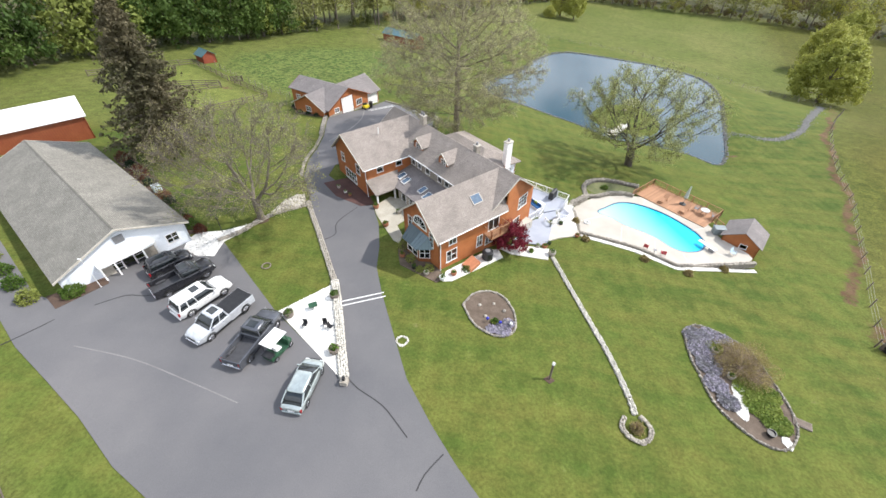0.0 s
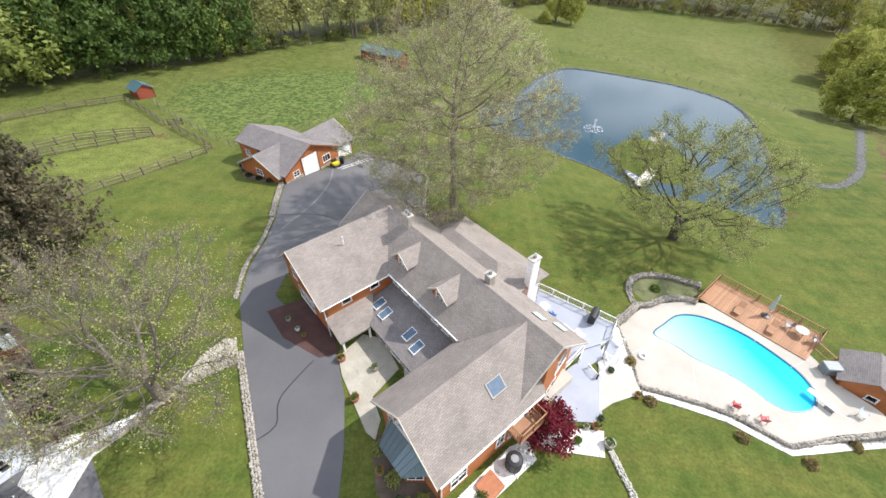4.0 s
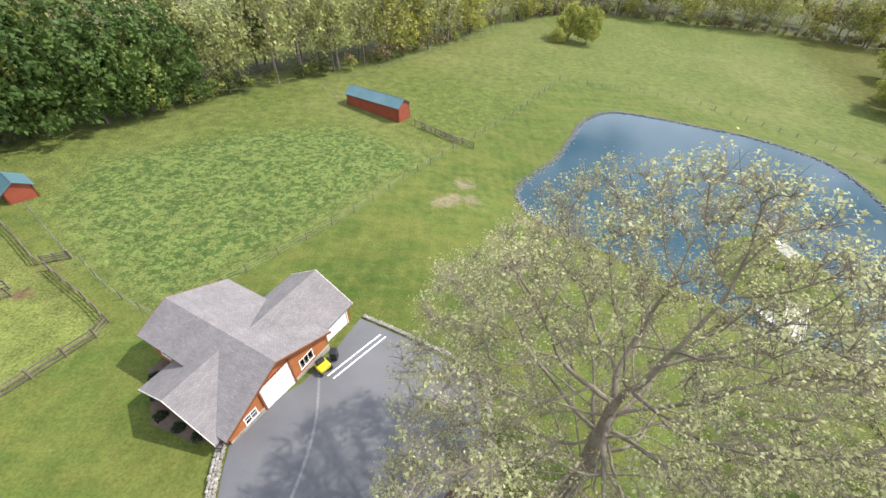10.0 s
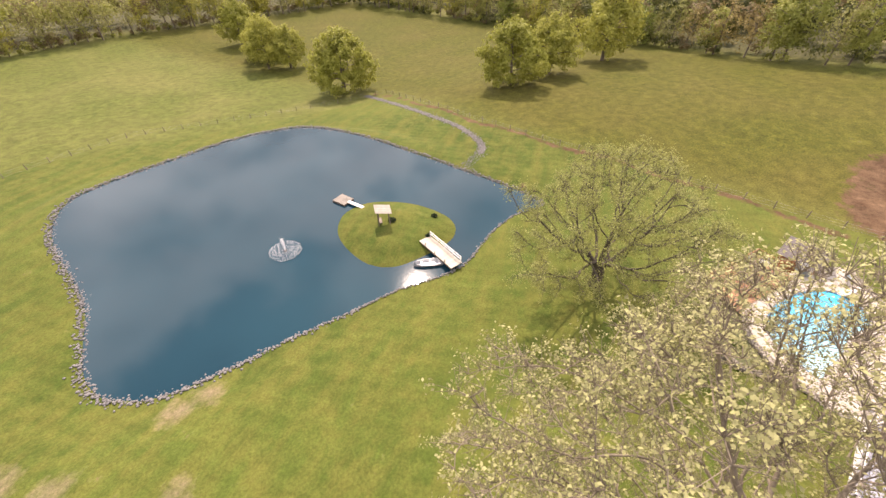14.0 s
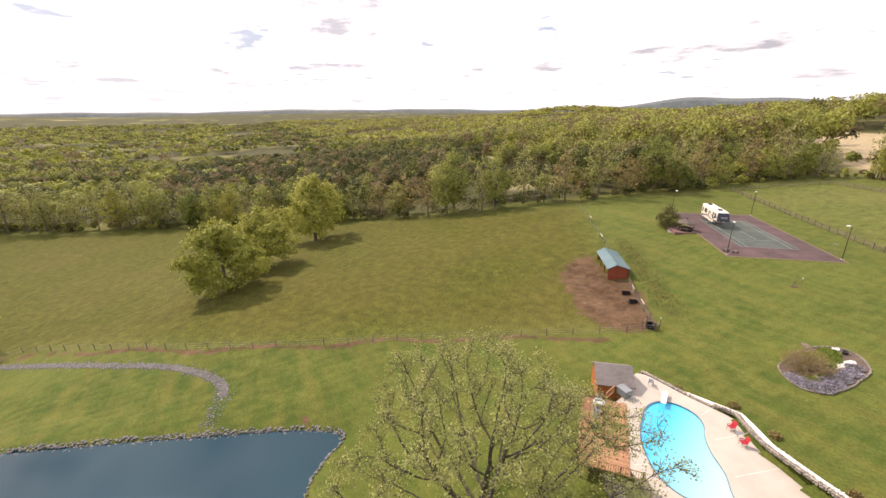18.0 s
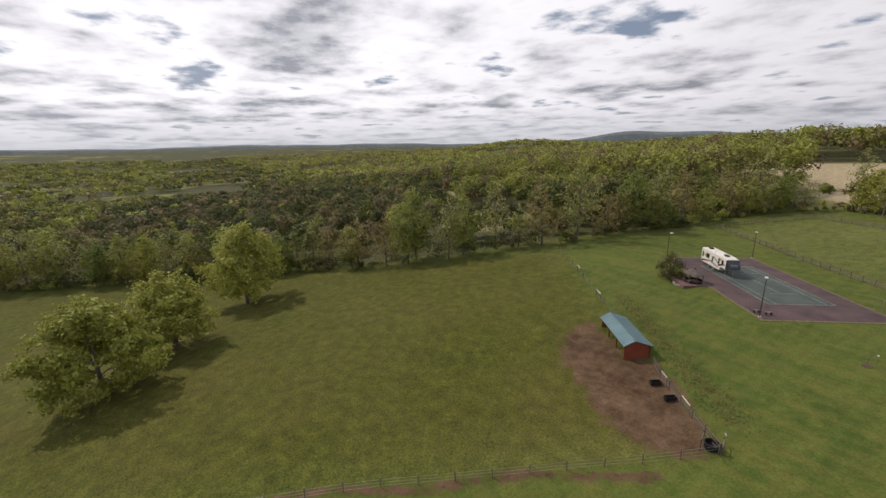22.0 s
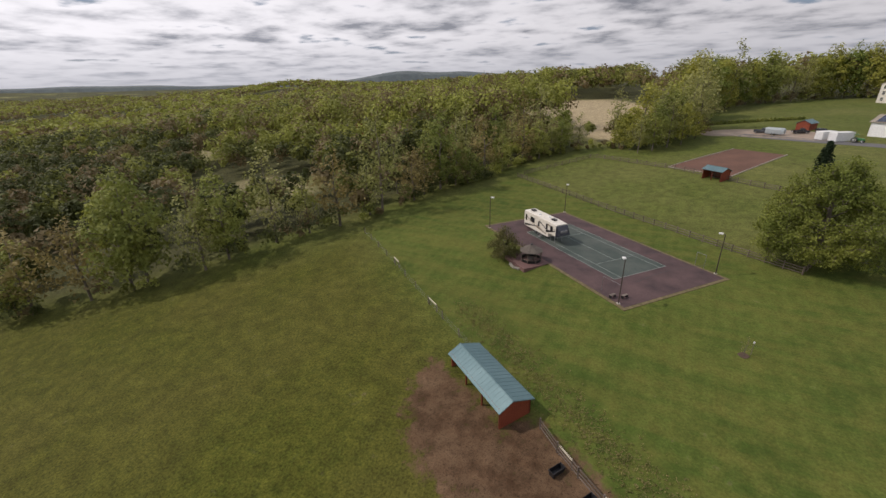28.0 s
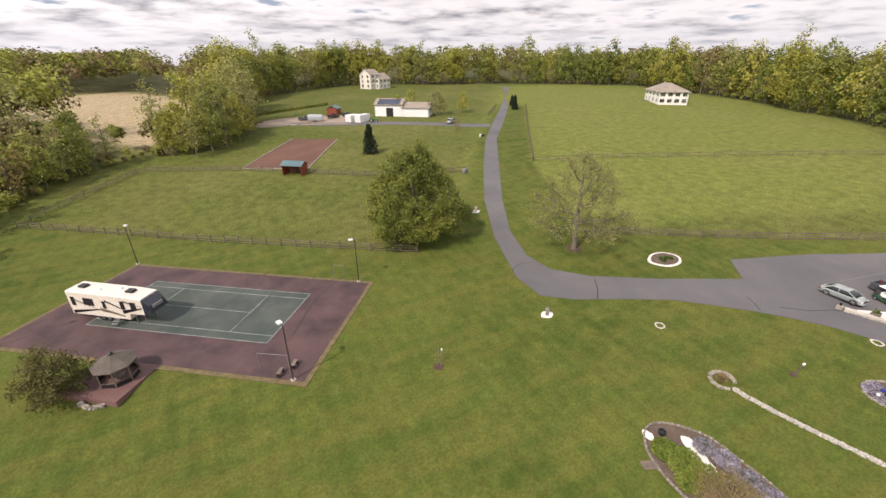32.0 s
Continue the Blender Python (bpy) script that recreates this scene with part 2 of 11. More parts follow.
M_ROOF = shingle("taupe_asphalt_shingles", (0.25, 0.215, 0.19), (0.30, 0.262, 0.235))
M_ROOF_GARAGE = shingle("slate_taupe_shingles", (0.185, 0.166, 0.162), (0.235, 0.212, 0.207))
M_ROOF_SHOP = shingle("weathered_grey_shingles", (0.19, 0.18, 0.155), (0.25, 0.235, 0.205))
M_ROOF_FAR = shingle("tan_shingles", (0.30, 0.26, 0.21), (0.36, 0.31, 0.26))
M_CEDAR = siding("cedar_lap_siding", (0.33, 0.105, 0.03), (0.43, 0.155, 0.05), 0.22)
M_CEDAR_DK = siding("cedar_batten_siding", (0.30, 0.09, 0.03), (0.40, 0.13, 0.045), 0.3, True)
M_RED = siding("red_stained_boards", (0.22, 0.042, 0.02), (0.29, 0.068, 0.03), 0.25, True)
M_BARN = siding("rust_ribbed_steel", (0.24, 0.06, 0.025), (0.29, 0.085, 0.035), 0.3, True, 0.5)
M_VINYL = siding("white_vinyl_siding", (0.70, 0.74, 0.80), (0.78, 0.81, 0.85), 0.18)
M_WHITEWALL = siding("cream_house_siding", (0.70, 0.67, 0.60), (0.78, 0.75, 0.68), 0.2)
M_TEAL = surf("teal_painted_steel", (0.085, 0.165, 0.185), (0.12, 0.21, 0.23), 0.3, 6, 0.42, 0.2, 0.05, 0.0, 0.1)
M_WHITEROOF = surf("white_coated_steel", (0.78, 0.78, 0.77), (0.70, 0.70, 0.69), 0.4, 6, 0.5, 0.0, 0.05, 0, 0.06)
M_WHITE = plain("white_paint", (0.78, 0.78, 0.77), 0.5)
M_TRIM = plain("pale_trim_paint", (0.50, 0.46, 0.40), 0.55)
M_GLASS = glass("window_glass")
M_ASPHALT = surf("aged_asphalt", (0.100, 0.099, 0.106), (0.142, 0.137, 0.140), 0.10, 16, 0.92, 0, 0.3, 0, 0.14)
M_TAR = surf("tar_crack_filler", (0.02, 0.02, 0.021), (0.03, 0.03, 0.03), 2, 20, 0.6)
M_LINE = surf("worn_white_road_paint", (0.6, 0.6, 0.58), (0.72, 0.72, 0.70), 2, 20, 0.8)
M_CONCRETE = surf("broom_finished_concrete", (0.42, 0.385, 0.335), (0.505, 0.465, 0.405), 0.4, 14, 0.9, 0, 0.15, 0.05, 0.1)
M_STONE = surf("fieldstone", (0.25, 0.222, 0.185), (0.38, 0.35, 0.30), 1.2, 8, 0.92, 0, 0.6, 0.35, 0.3)
M_PALESTONE = surf("bleached_limestone", (0.44, 0.42, 0.37), (0.58, 0.55, 0.49), 1.2, 8, 0.92, 0, 0.5, 0.2, 0.25)
M_STONE_DK = surf("grey_riprap_stone", (0.17, 0.17, 0.175), (0.29, 0.285, 0.28), 1.2, 8, 0.92, 0, 0.6, 0.35, 0.3)
M_WHITESTONE = surf("white_marble_chips", (0.66, 0.64, 0.60), (0.78, 0.76, 0.72), 1.5, 26, 0.9, 0, 0.7, 0.1, 0.22)
M_MULCH = surf("red_brown_mulch", (0.065, 0.042, 0.03), (0.11, 0.068, 0.048), 1.2, 18, 0.95, 0, 0.8, 0, 0.35)
M_SOIL = surf("garden_soil", (0.085, 0.062, 0.044), (0.14, 0.105, 0.08), 1.2, 16, 0.95, 0, 0.8, 0, 0.35)
M_BRICKPAVE = surf("dark_red_brick_paving", (0.06, 0.03, 0.027), (0.095, 0.045, 0.038), 0.8, 14, 0.9, 0, 0.4, 0, 0.25)
M_DECKWOOD = surf("cedar_deck_boards", (0.33, 0.17, 0.09), (0.42, 0.23, 0.13), 0.5, 16, 0.75, 0, 0.25, 0.14, 0.18)
M_DECKGREY = surf("pale_grey_deck_paint", (0.31, 0.33, 0.385), (0.37, 0.39, 0.445), 0.4, 16, 0.7, 0, 0.1, 0.06, 0.08)
M_FENCE = surf("weathered_fence_wood", (0.10, 0.075, 0.06), (0.18, 0.145, 0.12), 1.5, 20, 0.9, 0, 0.4, 0.25, 0.25)
M_POST = surf("grey_post_wood", (0.16, 0.13, 0.11), (0.24, 0.20, 0.17), 1.5, 20, 0.9, 0, 0.4, 0.2, 0.25)
M_SKYLIGHT = plain("dark_skylight_glass", (0.085, 0.13, 0.19), 0.08, 0, 0.7)
M_FROSTED = plain("pale_frosted_dome", (0.46, 0.56, 0.55), 0.25, 0, 0.5)
M_SKYFRAME = plain("taupe_skylight_frame", (0.34, 0.31, 0.28), 0.5)
M_BARK = surf("grey_brown_bark", (0.12, 0.10, 0.08), (0.20, 0.17, 0.14), 0.8, 10, 0.95, 0, 0.8, 0.15, 0.3)
M_BARK_PALE = surf("pale_sycamore_bark", (0.15, 0.122, 0.088), (0.29, 0.245, 0.185), 0.5, 6, 0.9, 0, 0.6, 0, 0.3)
M_BARK_DK = surf("dark_oak_bark", (0.06, 0.05, 0.04), (0.11, 0.09, 0.07), 0.8, 10, 0.95, 0, 0.8, 0, 0.3)
M_LEAF_SPRING = foliage("young_spring_leaves", (0.27, 0.28, 0.09), (0.38, 0.37, 0.15))
M_LEAF_SYC = foliage("pale_unfolding_leaves", (0.34, 0.34, 0.15), (0.45, 0.44, 0.23))
M_LEAF_OAK = foliage("yellow_green_oak_leaves", (0.30, 0.30, 0.055), (0.45, 0.43, 0.10))
M_LEAF_TUFT = foliage("pale_green_oak_tufts", (0.31, 0.33, 0.115), (0.44, 0.44, 0.19))
M_LEAF_FIELD = foliage("bright_yellow_green_leaves", (0.30, 0.32, 0.065), (0.42, 0.42, 0.10))
M_LEAF_WOOD = foliage("woodland_leaves", (0.18, 0.215, 0.05), (0.36, 0.37, 0.095))
M_LEAF_MAPLE = foliage("full_maple_leaves", (0.15, 0.20, 0.042), (0.27, 0.31, 0.07))
M_LEAF_FULL = foliage("broad_maple_leaves", (0.15, 0.185, 0.036), (0.27, 0.29, 0.06))
M_LEAF_BUSH = foliage("olive_bush_leaves", (0.10, 0.105, 0.035), (0.17, 0.155, 0.05))
M_LEAF_DEEP = foliage("deep_green_leaves", (0.055, 0.098, 0.020), (0.105, 0.16, 0.034))
M_LEAF_RUST = foliage("budding_red_maple_leaves", (0.25, 0.20, 0.075), (0.34, 0.28, 0.11))
M_LEAF_CONE = foliage("bronze_spruce_needles", (0.10, 0.095, 0.05), (0.20, 0.165, 0.10))
M_LEAF_FIR = foliage("dark_fir_needles", (0.025, 0.045, 0.02), (0.04, 0.065, 0.03))
M_LEAF_JAP = foliage("crimson_maple_leaves", (0.13, 0.008, 0.02), (0.20, 0.02, 0.035))
M_LEAF_RUSSET = foliage("russet_barberry_leaves", (0.11, 0.035, 0.022), (0.20, 0.085, 0.04), scale=1.0)
M_LEAF_COVER = foliage("yellow_green_ground_cover", (0.13, 0.19, 0.03), (0.24, 0.28, 0.055), scale=1.0)
M_LEAF_SHRUB = foliage("clipped_shrub_leaves", (0.07, 0.13, 0.02), (0.12, 0.18, 0.03), scale=1.0)
M_TWIG = surf("bare_shrub_twigs", (0.27, 0.20, 0.12), (0.38, 0.30, 0.20), 1, 12, 0.95, 0, 0.3, 0, 0.3)
M_PHLOX = foliage("lavender_phlox_bloom", (0.20, 0.20, 0.21), (0.44, 0.40, 0.50), scale=2.5, vary=0.4)
M_BLACK = plain("black_plastic", (0.015, 0.015, 0.017), 0.45)
M_BEDLINER = plain("grey_bed_liner", (0.05, 0.05, 0.055), 0.6)
M_RUBBER = plain("tyre_rubber", (0.02, 0.02, 0.02), 0.85)
M_CHROME = plain("bright_metal", (0.62, 0.62, 0.64), 0.25, 1.0)
M_STEEL = plain("dull_grey_steel", (0.30, 0.30, 0.31), 0.5, 0.6)
M_CARGLASS = plain("tinted_car_glass", (0.012, 0.016, 0.018), 0.06, 0, 0.8)
M_POLE = plain("dark_bronze_pole", (0.05, 0.035, 0.03), 0.5)
M_LAMPHEAD = plain("white_lamp_housing", (0.75, 0.75, 0.74), 0.4)
M_REDPL = plain("red_plastic", (0.45, 0.02, 0.035), 0.45)
M_YELLOW = plain("yellow_enamel", (0.62, 0.50, 0.02), 0.4)
M_BLUE = plain("blue_cushion_fabric", (0.03, 0.12, 0.30), 0.85)
M_BLUEGLAZE = plain("cobalt_glaze", (0.02, 0.03, 0.35), 0.15)
M_TERRA = plain("terracotta", (0.30, 0.12, 0.06), 0.85)
M_GREENPL = plain("dark_green_paint", (0.02, 0.07, 0.035), 0.4)
M_CANVAS = plain("grey_green_canvas", (0.36, 0.40, 0.36), 0.9)
M_AWNING = siding("slate_blue_standing_seam", (0.13, 0.19, 0.22), (0.17, 0.23, 0.26), 0.35, True, 0.45)
# ---- the lie of the land: spot heights of a gentle slope from the house lawn down to the pond ----
SPOTS = [
    (-6, 22, 1.0), (-2, 27, 0.4), (11, 24, 0.0), (0, 35, 0.0), (17, 21, -0.7), (32, 24, -1.8), (39, 46, -4.4),
    (46, 34, -4.1), (63, 26, -3.9), (54, 48, -5.8), (55, 1, -0.5), (44, -15, -0.1), (73, -37, -0.1), (84, -20, -0.1),
    (109, -9, -1.5), (-24, 75, 0.0), (-40, 87, -1.5), (-9, 113, -4.7), (-18, 144, -6.3), (-44, 170, -5.0),
]
SPOTS += [
    (23, 182, -10.0), (31, 74, -5.8), (110, 148, -18.5), (109, 95, -10.5), (149, 70, -13.5), (40, -62, 4.4), (-85, -155, 12.0),
    (-26, 37, 1.2), (-53, 57, 2.6), (-67, 108, -0.8), (0, 70, -1.2), (32, 91, -8.6), (44, 115, -8.8), (58, 97, -8.8), (5, 118, -7.5),
]
FAR = [(420, 180, -30), (420, -100, -18), (250, -330, 8), (0, -420, 17), (-280, -280, 16), (-420, 0, 6), (-330, 260, 0), (-120, 420, -8), (180, 400, -22)]
_P = np.array(SPOTS + FAR, float)
_q = _P[:, :2] / 100


def _tps(r2):
    return r2 * np.log(r2 + 1e-9) / 2


_A = _tps(((_q[:, None] - _q[None]) ** 2).sum(-1)) + np.eye(len(_P)) * 0.004
_B = np.c_[np.ones(len(_P)), _q]
_W = np.linalg.solve(np.block([[_A, _B], [_B.T, np.zeros((3, 3))]]), np.r_[_P[:, 2], 0, 0, 0])


def ground(x, y):
    """Height of the natural ground."""
    x, y = np.asarray(x, float), np.asarray(y, float)
    r = np.hypot(x, y)
    s = np.minimum(1, 430 / np.maximum(r, 1))
    x, y = x * s, y * s
    h = _tps((x[..., None] / 100 - _q[:, 0]) ** 2 + (y[..., None] / 100 - _q[:, 1]) ** 2) @ _W[:-3] + _W[-3] + _W[-2] * x / 100 + _W[-1] * y / 100
    return h


# ---- building helpers ----

def part(name, bm, mat, parent=None, label="", smooth=False):
    """Links a bmesh as ONE mesh object, under a thing or a part."""
    me = bpy.data.meshes.new(name)
    bm.to_mesh(me)
    bm.free()
    me.materials.append(mat)
    if smooth:
        me.polygons.foreach_set("use_smooth", [True] * len(me.polygons))
    ob = new(name, me)
    if parent is not None:
        ob.parent = parent
    if label:
        ob["label"] = label
    return ob


def shared(name, mesh, parent, m=None, label=""):
    """One more object on a mesh that alike pieces share."""
    ob = new(name, mesh)
    ob.parent = parent
    if m is not None:
        ob.matrix_basis = m
    if label:
        ob["label"] = label
    return ob


def mesh_of(name, bm, mat, smooth=False):
    me = bpy.data.meshes.new(name)
    bm.to_mesh(me)
    bm.free()
    me.materials.append(mat)
    if smooth:
        me.polygons.foreach_set("use_smooth", [True] * len(me.polygons))
    return me


def mesh_np(name, verts, faces, mat, smooth=False):
    """A mesh from arrays of points and equal-sided faces."""
    me = bpy.data.meshes.new(name)
    verts, faces = np.asarray(verts, np.float32), np.asarray(faces, np.int32)
    n = faces.shape[1]
    me.vertices.add(len(verts))
    me.vertices.foreach_set("co", verts.ravel())
    me.loops.add(faces.size)
    me.loops.foreach_set("vertex_index", faces.ravel())
    me.polygons.add(len(faces))
    me.polygons.foreach_set("loop_start", np.arange(len(faces), dtype=np.int32) * n)
    me.polygons.foreach_set("loop_total", np.full(len(faces), n, np.int32))
    if smooth:
        me.polygons.foreach_set("use_smooth", np.ones(len(faces), bool))
    me.update()
    me.validate()
    me.materials.append(mat)
    return me


def thing(name, m, label, category, group="", kind=""):
    ob = new(name)
    ob.matrix_basis = m
    ob.empty_display_size = 0.5
    return tagged(ob, label, category, group, kind)


def box(bm, x0, x1, y0, y1, z0, z1, bevel=0.0):
    v = [bm.verts.new(p) for p in ((x0, y0, z0), (x1, y0, z0), (x1, y1, z0), (x0, y1, z0), (x0, y0, z1), (x1, y0, z1), (x1, y1, z1), (x0, y1, z1))]
    f = [bm.faces.new([v[i] for i in q]) for q in ((3, 2, 1, 0), (4, 5, 6, 7), (0, 1, 5, 4), (1, 2, 6, 5), (2, 3, 7, 6), (3, 0, 4, 7))]
    if bevel:
        bmesh.ops.bevel(bm, geom=list({e for q in f for e in q.edges}), offset=bevel, segments=2, affect="EDGES", profile=0.5)
    return f


def tube(bm, p, q, r0, r1=None, n=8, cap=True):
    p, q = Vector(p), Vector(q)
    r1 = r0 if r1 is None else r1
    d = (q - p).normalized()
    a = d.orthogonal().normalized()
    b = d.cross(a)
    rings = []
    for c, r in ((p, r0), (q, r1)):
        rings.append([bm.verts.new(c + (a * math.cos(k * math.tau / n) + b * math.sin(k * math.tau / n)) * r) for k in range(n)])
    for k in range(n):
        bm.faces.new((rings[0][k], rings[0][(k + 1) % n], rings[1][(k + 1) % n], rings[1][k]))
    if cap:
        bm.faces.new(rings[0][::-1])
        bm.faces.new(rings[1])


def lathe(bm, profile, n=16, c=(0, 0, 0)):
    """Turned about z: profile of (radius, height) from bottom to top."""
    rings = []
    for r, z in profile:
        rings.append([bm.verts.new((c[0] + r * math.cos(k * math.tau / n), c[1] + r * math.sin(k * math.tau / n), c[2] + z)) for k in range(n)])
    for lo, hi in zip(rings, rings[1:]):
        for k in range(n):
            bm.faces.new((lo[k], lo[(k + 1) % n], hi[(k + 1) % n], hi[k]))
    bm.faces.new(rings[0][::-1])
    bm.faces.new(rings[-1])


def slab(bm, pts, t):
    """A flat piece through pts (seen from above anticlockwise), t thick downwards, with UVs in metres."""
    uv = bm.loops.layers.uv.verify()
    pts = [Vector(p) for p in pts]
    n = (pts[1] - pts[0]).cross(pts[2] - pts[0]).normalized()
    if n.z < 0:
        pts, n = pts[::-1], -n
    top = [bm.verts.new(p) for p in pts]
    low = [bm.verts.new(p - Vector((0, 0, t))) for p in pts]
    side = Vector((0, 0, 1)).cross(n)
    side = side.normalized() if side.length > 1e-4 else Vector((1, 0, 0))
    rise = n.cross(side)
    faces = [bm.faces.new(top), bm.faces.new(low[::-1])]
    for k in range(len(pts)):
        j = (k + 1) % len(pts)
        faces.append(bm.faces.new((low[k], low[j], top[j], top[k])))
    for f in faces:
        for lp in f.loops:
            lp[uv].uv = (lp.vert.co.dot(side), lp.vert.co.dot(rise))


def wall_cells(length, z0, z1, holes):
    us = sorted({0, length, *[h[0] for h in holes], *[h[1] for h in holes]})
    vs = sorted({z0, z1, *[h[2] for h in holes], *[h[3] for h in holes]})
    for a, b in zip(us, us[1:]):
        for c, d in zip(vs, vs[1:]):
            if not any(h[0] <= (a + b) / 2 <= h[1] and h[2] <= (c + d) / 2 <= h[3] for h in holes):
                yield a, b, c, d


def wall(parent, p0, p1, z0, z1, holes=(), mat=None, gable=0.0, t=0.2, frame_mat=None, name="wall", peak=0.5):
    """A wall from p0 to p1 (outside on its right), with openings (u0, u1, z0, z1, bars across, bars up) that hold windows, and a gable."""
    p0, p1 = Vector((*p0, 0)), Vector((*p1, 0))
    d = (p1 - p0).normalized()
    inn = Vector((-d.y, d.x, 0)) * t
    length = (p1 - p0).length
    bm = bmesh.new()
    uv = bm.loops.layers.uv.verify()

    def prism(poly):
        out = [bm.verts.new(p0 + d * u + Vector((0, 0, v))) for u, v in poly]
        ins = [bm.verts.new(p0 + d * u + Vector((0, 0, v)) + inn) for u, v in poly]
        fs = [bm.faces.new(out), bm.faces.new(ins[::-1])]
        for k in range(len(poly)):
            j = (k + 1) % len(poly)
            fs.append(bm.faces.new((out[j], out[k], ins[k], ins[j])))
        for f in fs:
            for lp in f.loops:
                lp[uv].uv = ((lp.vert.co - p0).dot(d) + 50, lp.vert.co.z + 20)

    zt = z1 - 0.14
    holes = [(*h[:3], min(h[3], zt - 0.05), *h[4:]) if h[3] <= z1 + 1e-3 else h for h in holes]
    low = [h for h in holes if h[3] <= zt]
    for a, b, c, e in wall_cells(length, z0, zt, low):
        prism(((a, c), (b, c), (b, e), (a, e)))
    if gable:
        prism(((0, zt), (length, zt), (length * peak, zt + gable)))
    bmesh.ops.remove_doubles(bm, verts=bm.verts[:], dist=0.0005)
    ob = part(name, bm, mat, parent)
    for h in holes:
        window(parent, p0 + d * h[0], d, h[1] - h[0], h[2], h[3], h[4] if len(h) > 4 else 2, h[5] if len(h) > 5 else 2, frame_mat or M_WHITE, h[6] if len(h) > 6 else "window")
    return ob


def window(parent, p, d, w, z0, z1, nx, nz, mat, name="window", arched=False):
    """Casing, sill, glazing bars and pane set in an opening; d runs along the wall."""
    p, d = Vector((p[0], p[1], 0)), Vector((d[0], d[1], 0)).normalized()
    out = Vector((d.y, -d.x, 0))
    m = Matrix(((d.x, -out.x, 0, p.x), (d.y, -out.y, 0, p.y), (0, 0, 1, z0), (0, 0, 0, 1)))
    h = z1 - z0
    wn = new(name)
    wn.parent = parent
    wn.matrix_basis = m
    bm = bmesh.new()
    c = 0.09
    for q in ((-c, 0, 0, h), (w, w + c, 0, h), (-c, w + c, h, h + c)):
        box(bm, q[0], q[1], -0.035, 0.12, q[2], q[3])
    part("frame", bm, mat, wn)
    bm = bmesh.new()
    box(bm, -c - 0.04, w + c + 0.04, -0.08, 0.12, -c, 0)
    part("sill", bm, mat, wn)
    for k in range(1, nx):
        bm = bmesh.new()
        box(bm, w * k / nx - 0.03, w * k / nx + 0.03, 0.0, 0.05, 0, h)
        part("glazing_bar", bm, mat, wn)
    for k in range(1, nz):
        bm = bmesh.new()
        box(bm, 0, w, 0.005, 0.045, h * k / nz - 0.025, h * k / nz + 0.025)
        part("glazing_bar", bm, mat, wn)
    bm = bmesh.new()
    box(bm, 0, w, 0.06, 0.075, 0, h)
    part("pane", bm, M_GLASS, wn)
    return wn


def gable_roof(parent, x0, x1, y0, y1, eave, ridge, along="y", over=0.4, end=0.35, mat=None, t=0.14, at=0.5, name="roof", trim=True):
    """Two slopes as one roof; eaves at the given height on the wall line, ridge along x or y."""
    bm = bmesh.new()
    if along == "y":
        xm = x0 + (x1 - x0) * at
        a, b = y0 - end, y1 + end
        for xe, s in ((x0, -1), (x1, 1)):
            k = (ridge - eave) / abs(xm - xe)
            xo, zo = xe + s * over, eave - k * over
            slab(bm, ((xo, a, zo), (xo, b, zo), (xm, b, ridge), (xm, a, ridge)), t)
        edges = [((x0 - over, y, eave - over * (ridge - eave) / (xm - x0)), (xm, y, ridge)) for y in (a, b)] + [((x1 + over, y, eave - over * (ridge - eave) / (x1 - xm)), (xm, y, ridge)) for y in (a, b)]
    else:
        ym = y0 + (y1 - y0) * at
        a, b = x0 - end, x1 + end
        for ye, s in ((y0, -1), (y1, 1)):
            k = (ridge - eave) / abs(ym - ye)
            yo, zo = ye + s * over, eave - k * over
            slab(bm, ((a, yo, zo), (b, yo, zo), (b, ym, ridge), (a, ym, ridge)), t)
        edges = [((x, y0 - over, eave - over * (ridge - eave) / (ym - y0)), (x, ym, ridge)) for x in (a, b)] + [((x, y1 + over, eave - over * (ridge - eave) / (y1 - ym)), (x, ym, ridge)) for x in (a, b)]
    ob = part(name, bm, mat or M_ROOF, parent)
    if trim:
        for p, q in edges:
            bm = bmesh.new()
            p, q = Vector(p), Vector(q)
            w = Vector((0, 0.03, 0)) if along == "y" else Vector((0.03, 0, 0))
            vs = [bm.verts.new(v) for v in (p - w, q - w, q - w - Vector((0, 0, 0.2)), p - w - Vector((0, 0, 0.2)), p + w, q + w, q + w - Vector((0, 0, 0.2)), p + w - Vector((0, 0, 0.2)))]
            for f in ((0, 1, 2, 3), (7, 6, 5, 4), (0, 4, 5, 1), (1, 5, 6, 2), (2, 6, 7, 3), (3, 7, 4, 0)):
                bm.faces.new([vs[i] for i in f])
            for v in vs:
                v.co.z += 0.015
            part("rake_board", bm, M_TRIM, ob)
    return ob


def inside(px, py, poly):
    """Which of the points lie inside a polygon."""
    px, py = np.asarray(px, float), np.asarray(py, float)
    hit = np.zeros(px.shape, bool)
    n = len(poly)
    for i in range(n):
        (x0, y0), (x1, y1) = poly[i], poly[(i + 1) % n]
        if y0 == y1:
            continue
        cross = ((y0 > py) != (y1 > py)) & (px < (x1 - x0) * (py - y0) / (y1 - y0) + x0)
        hit ^= cross
    return hit


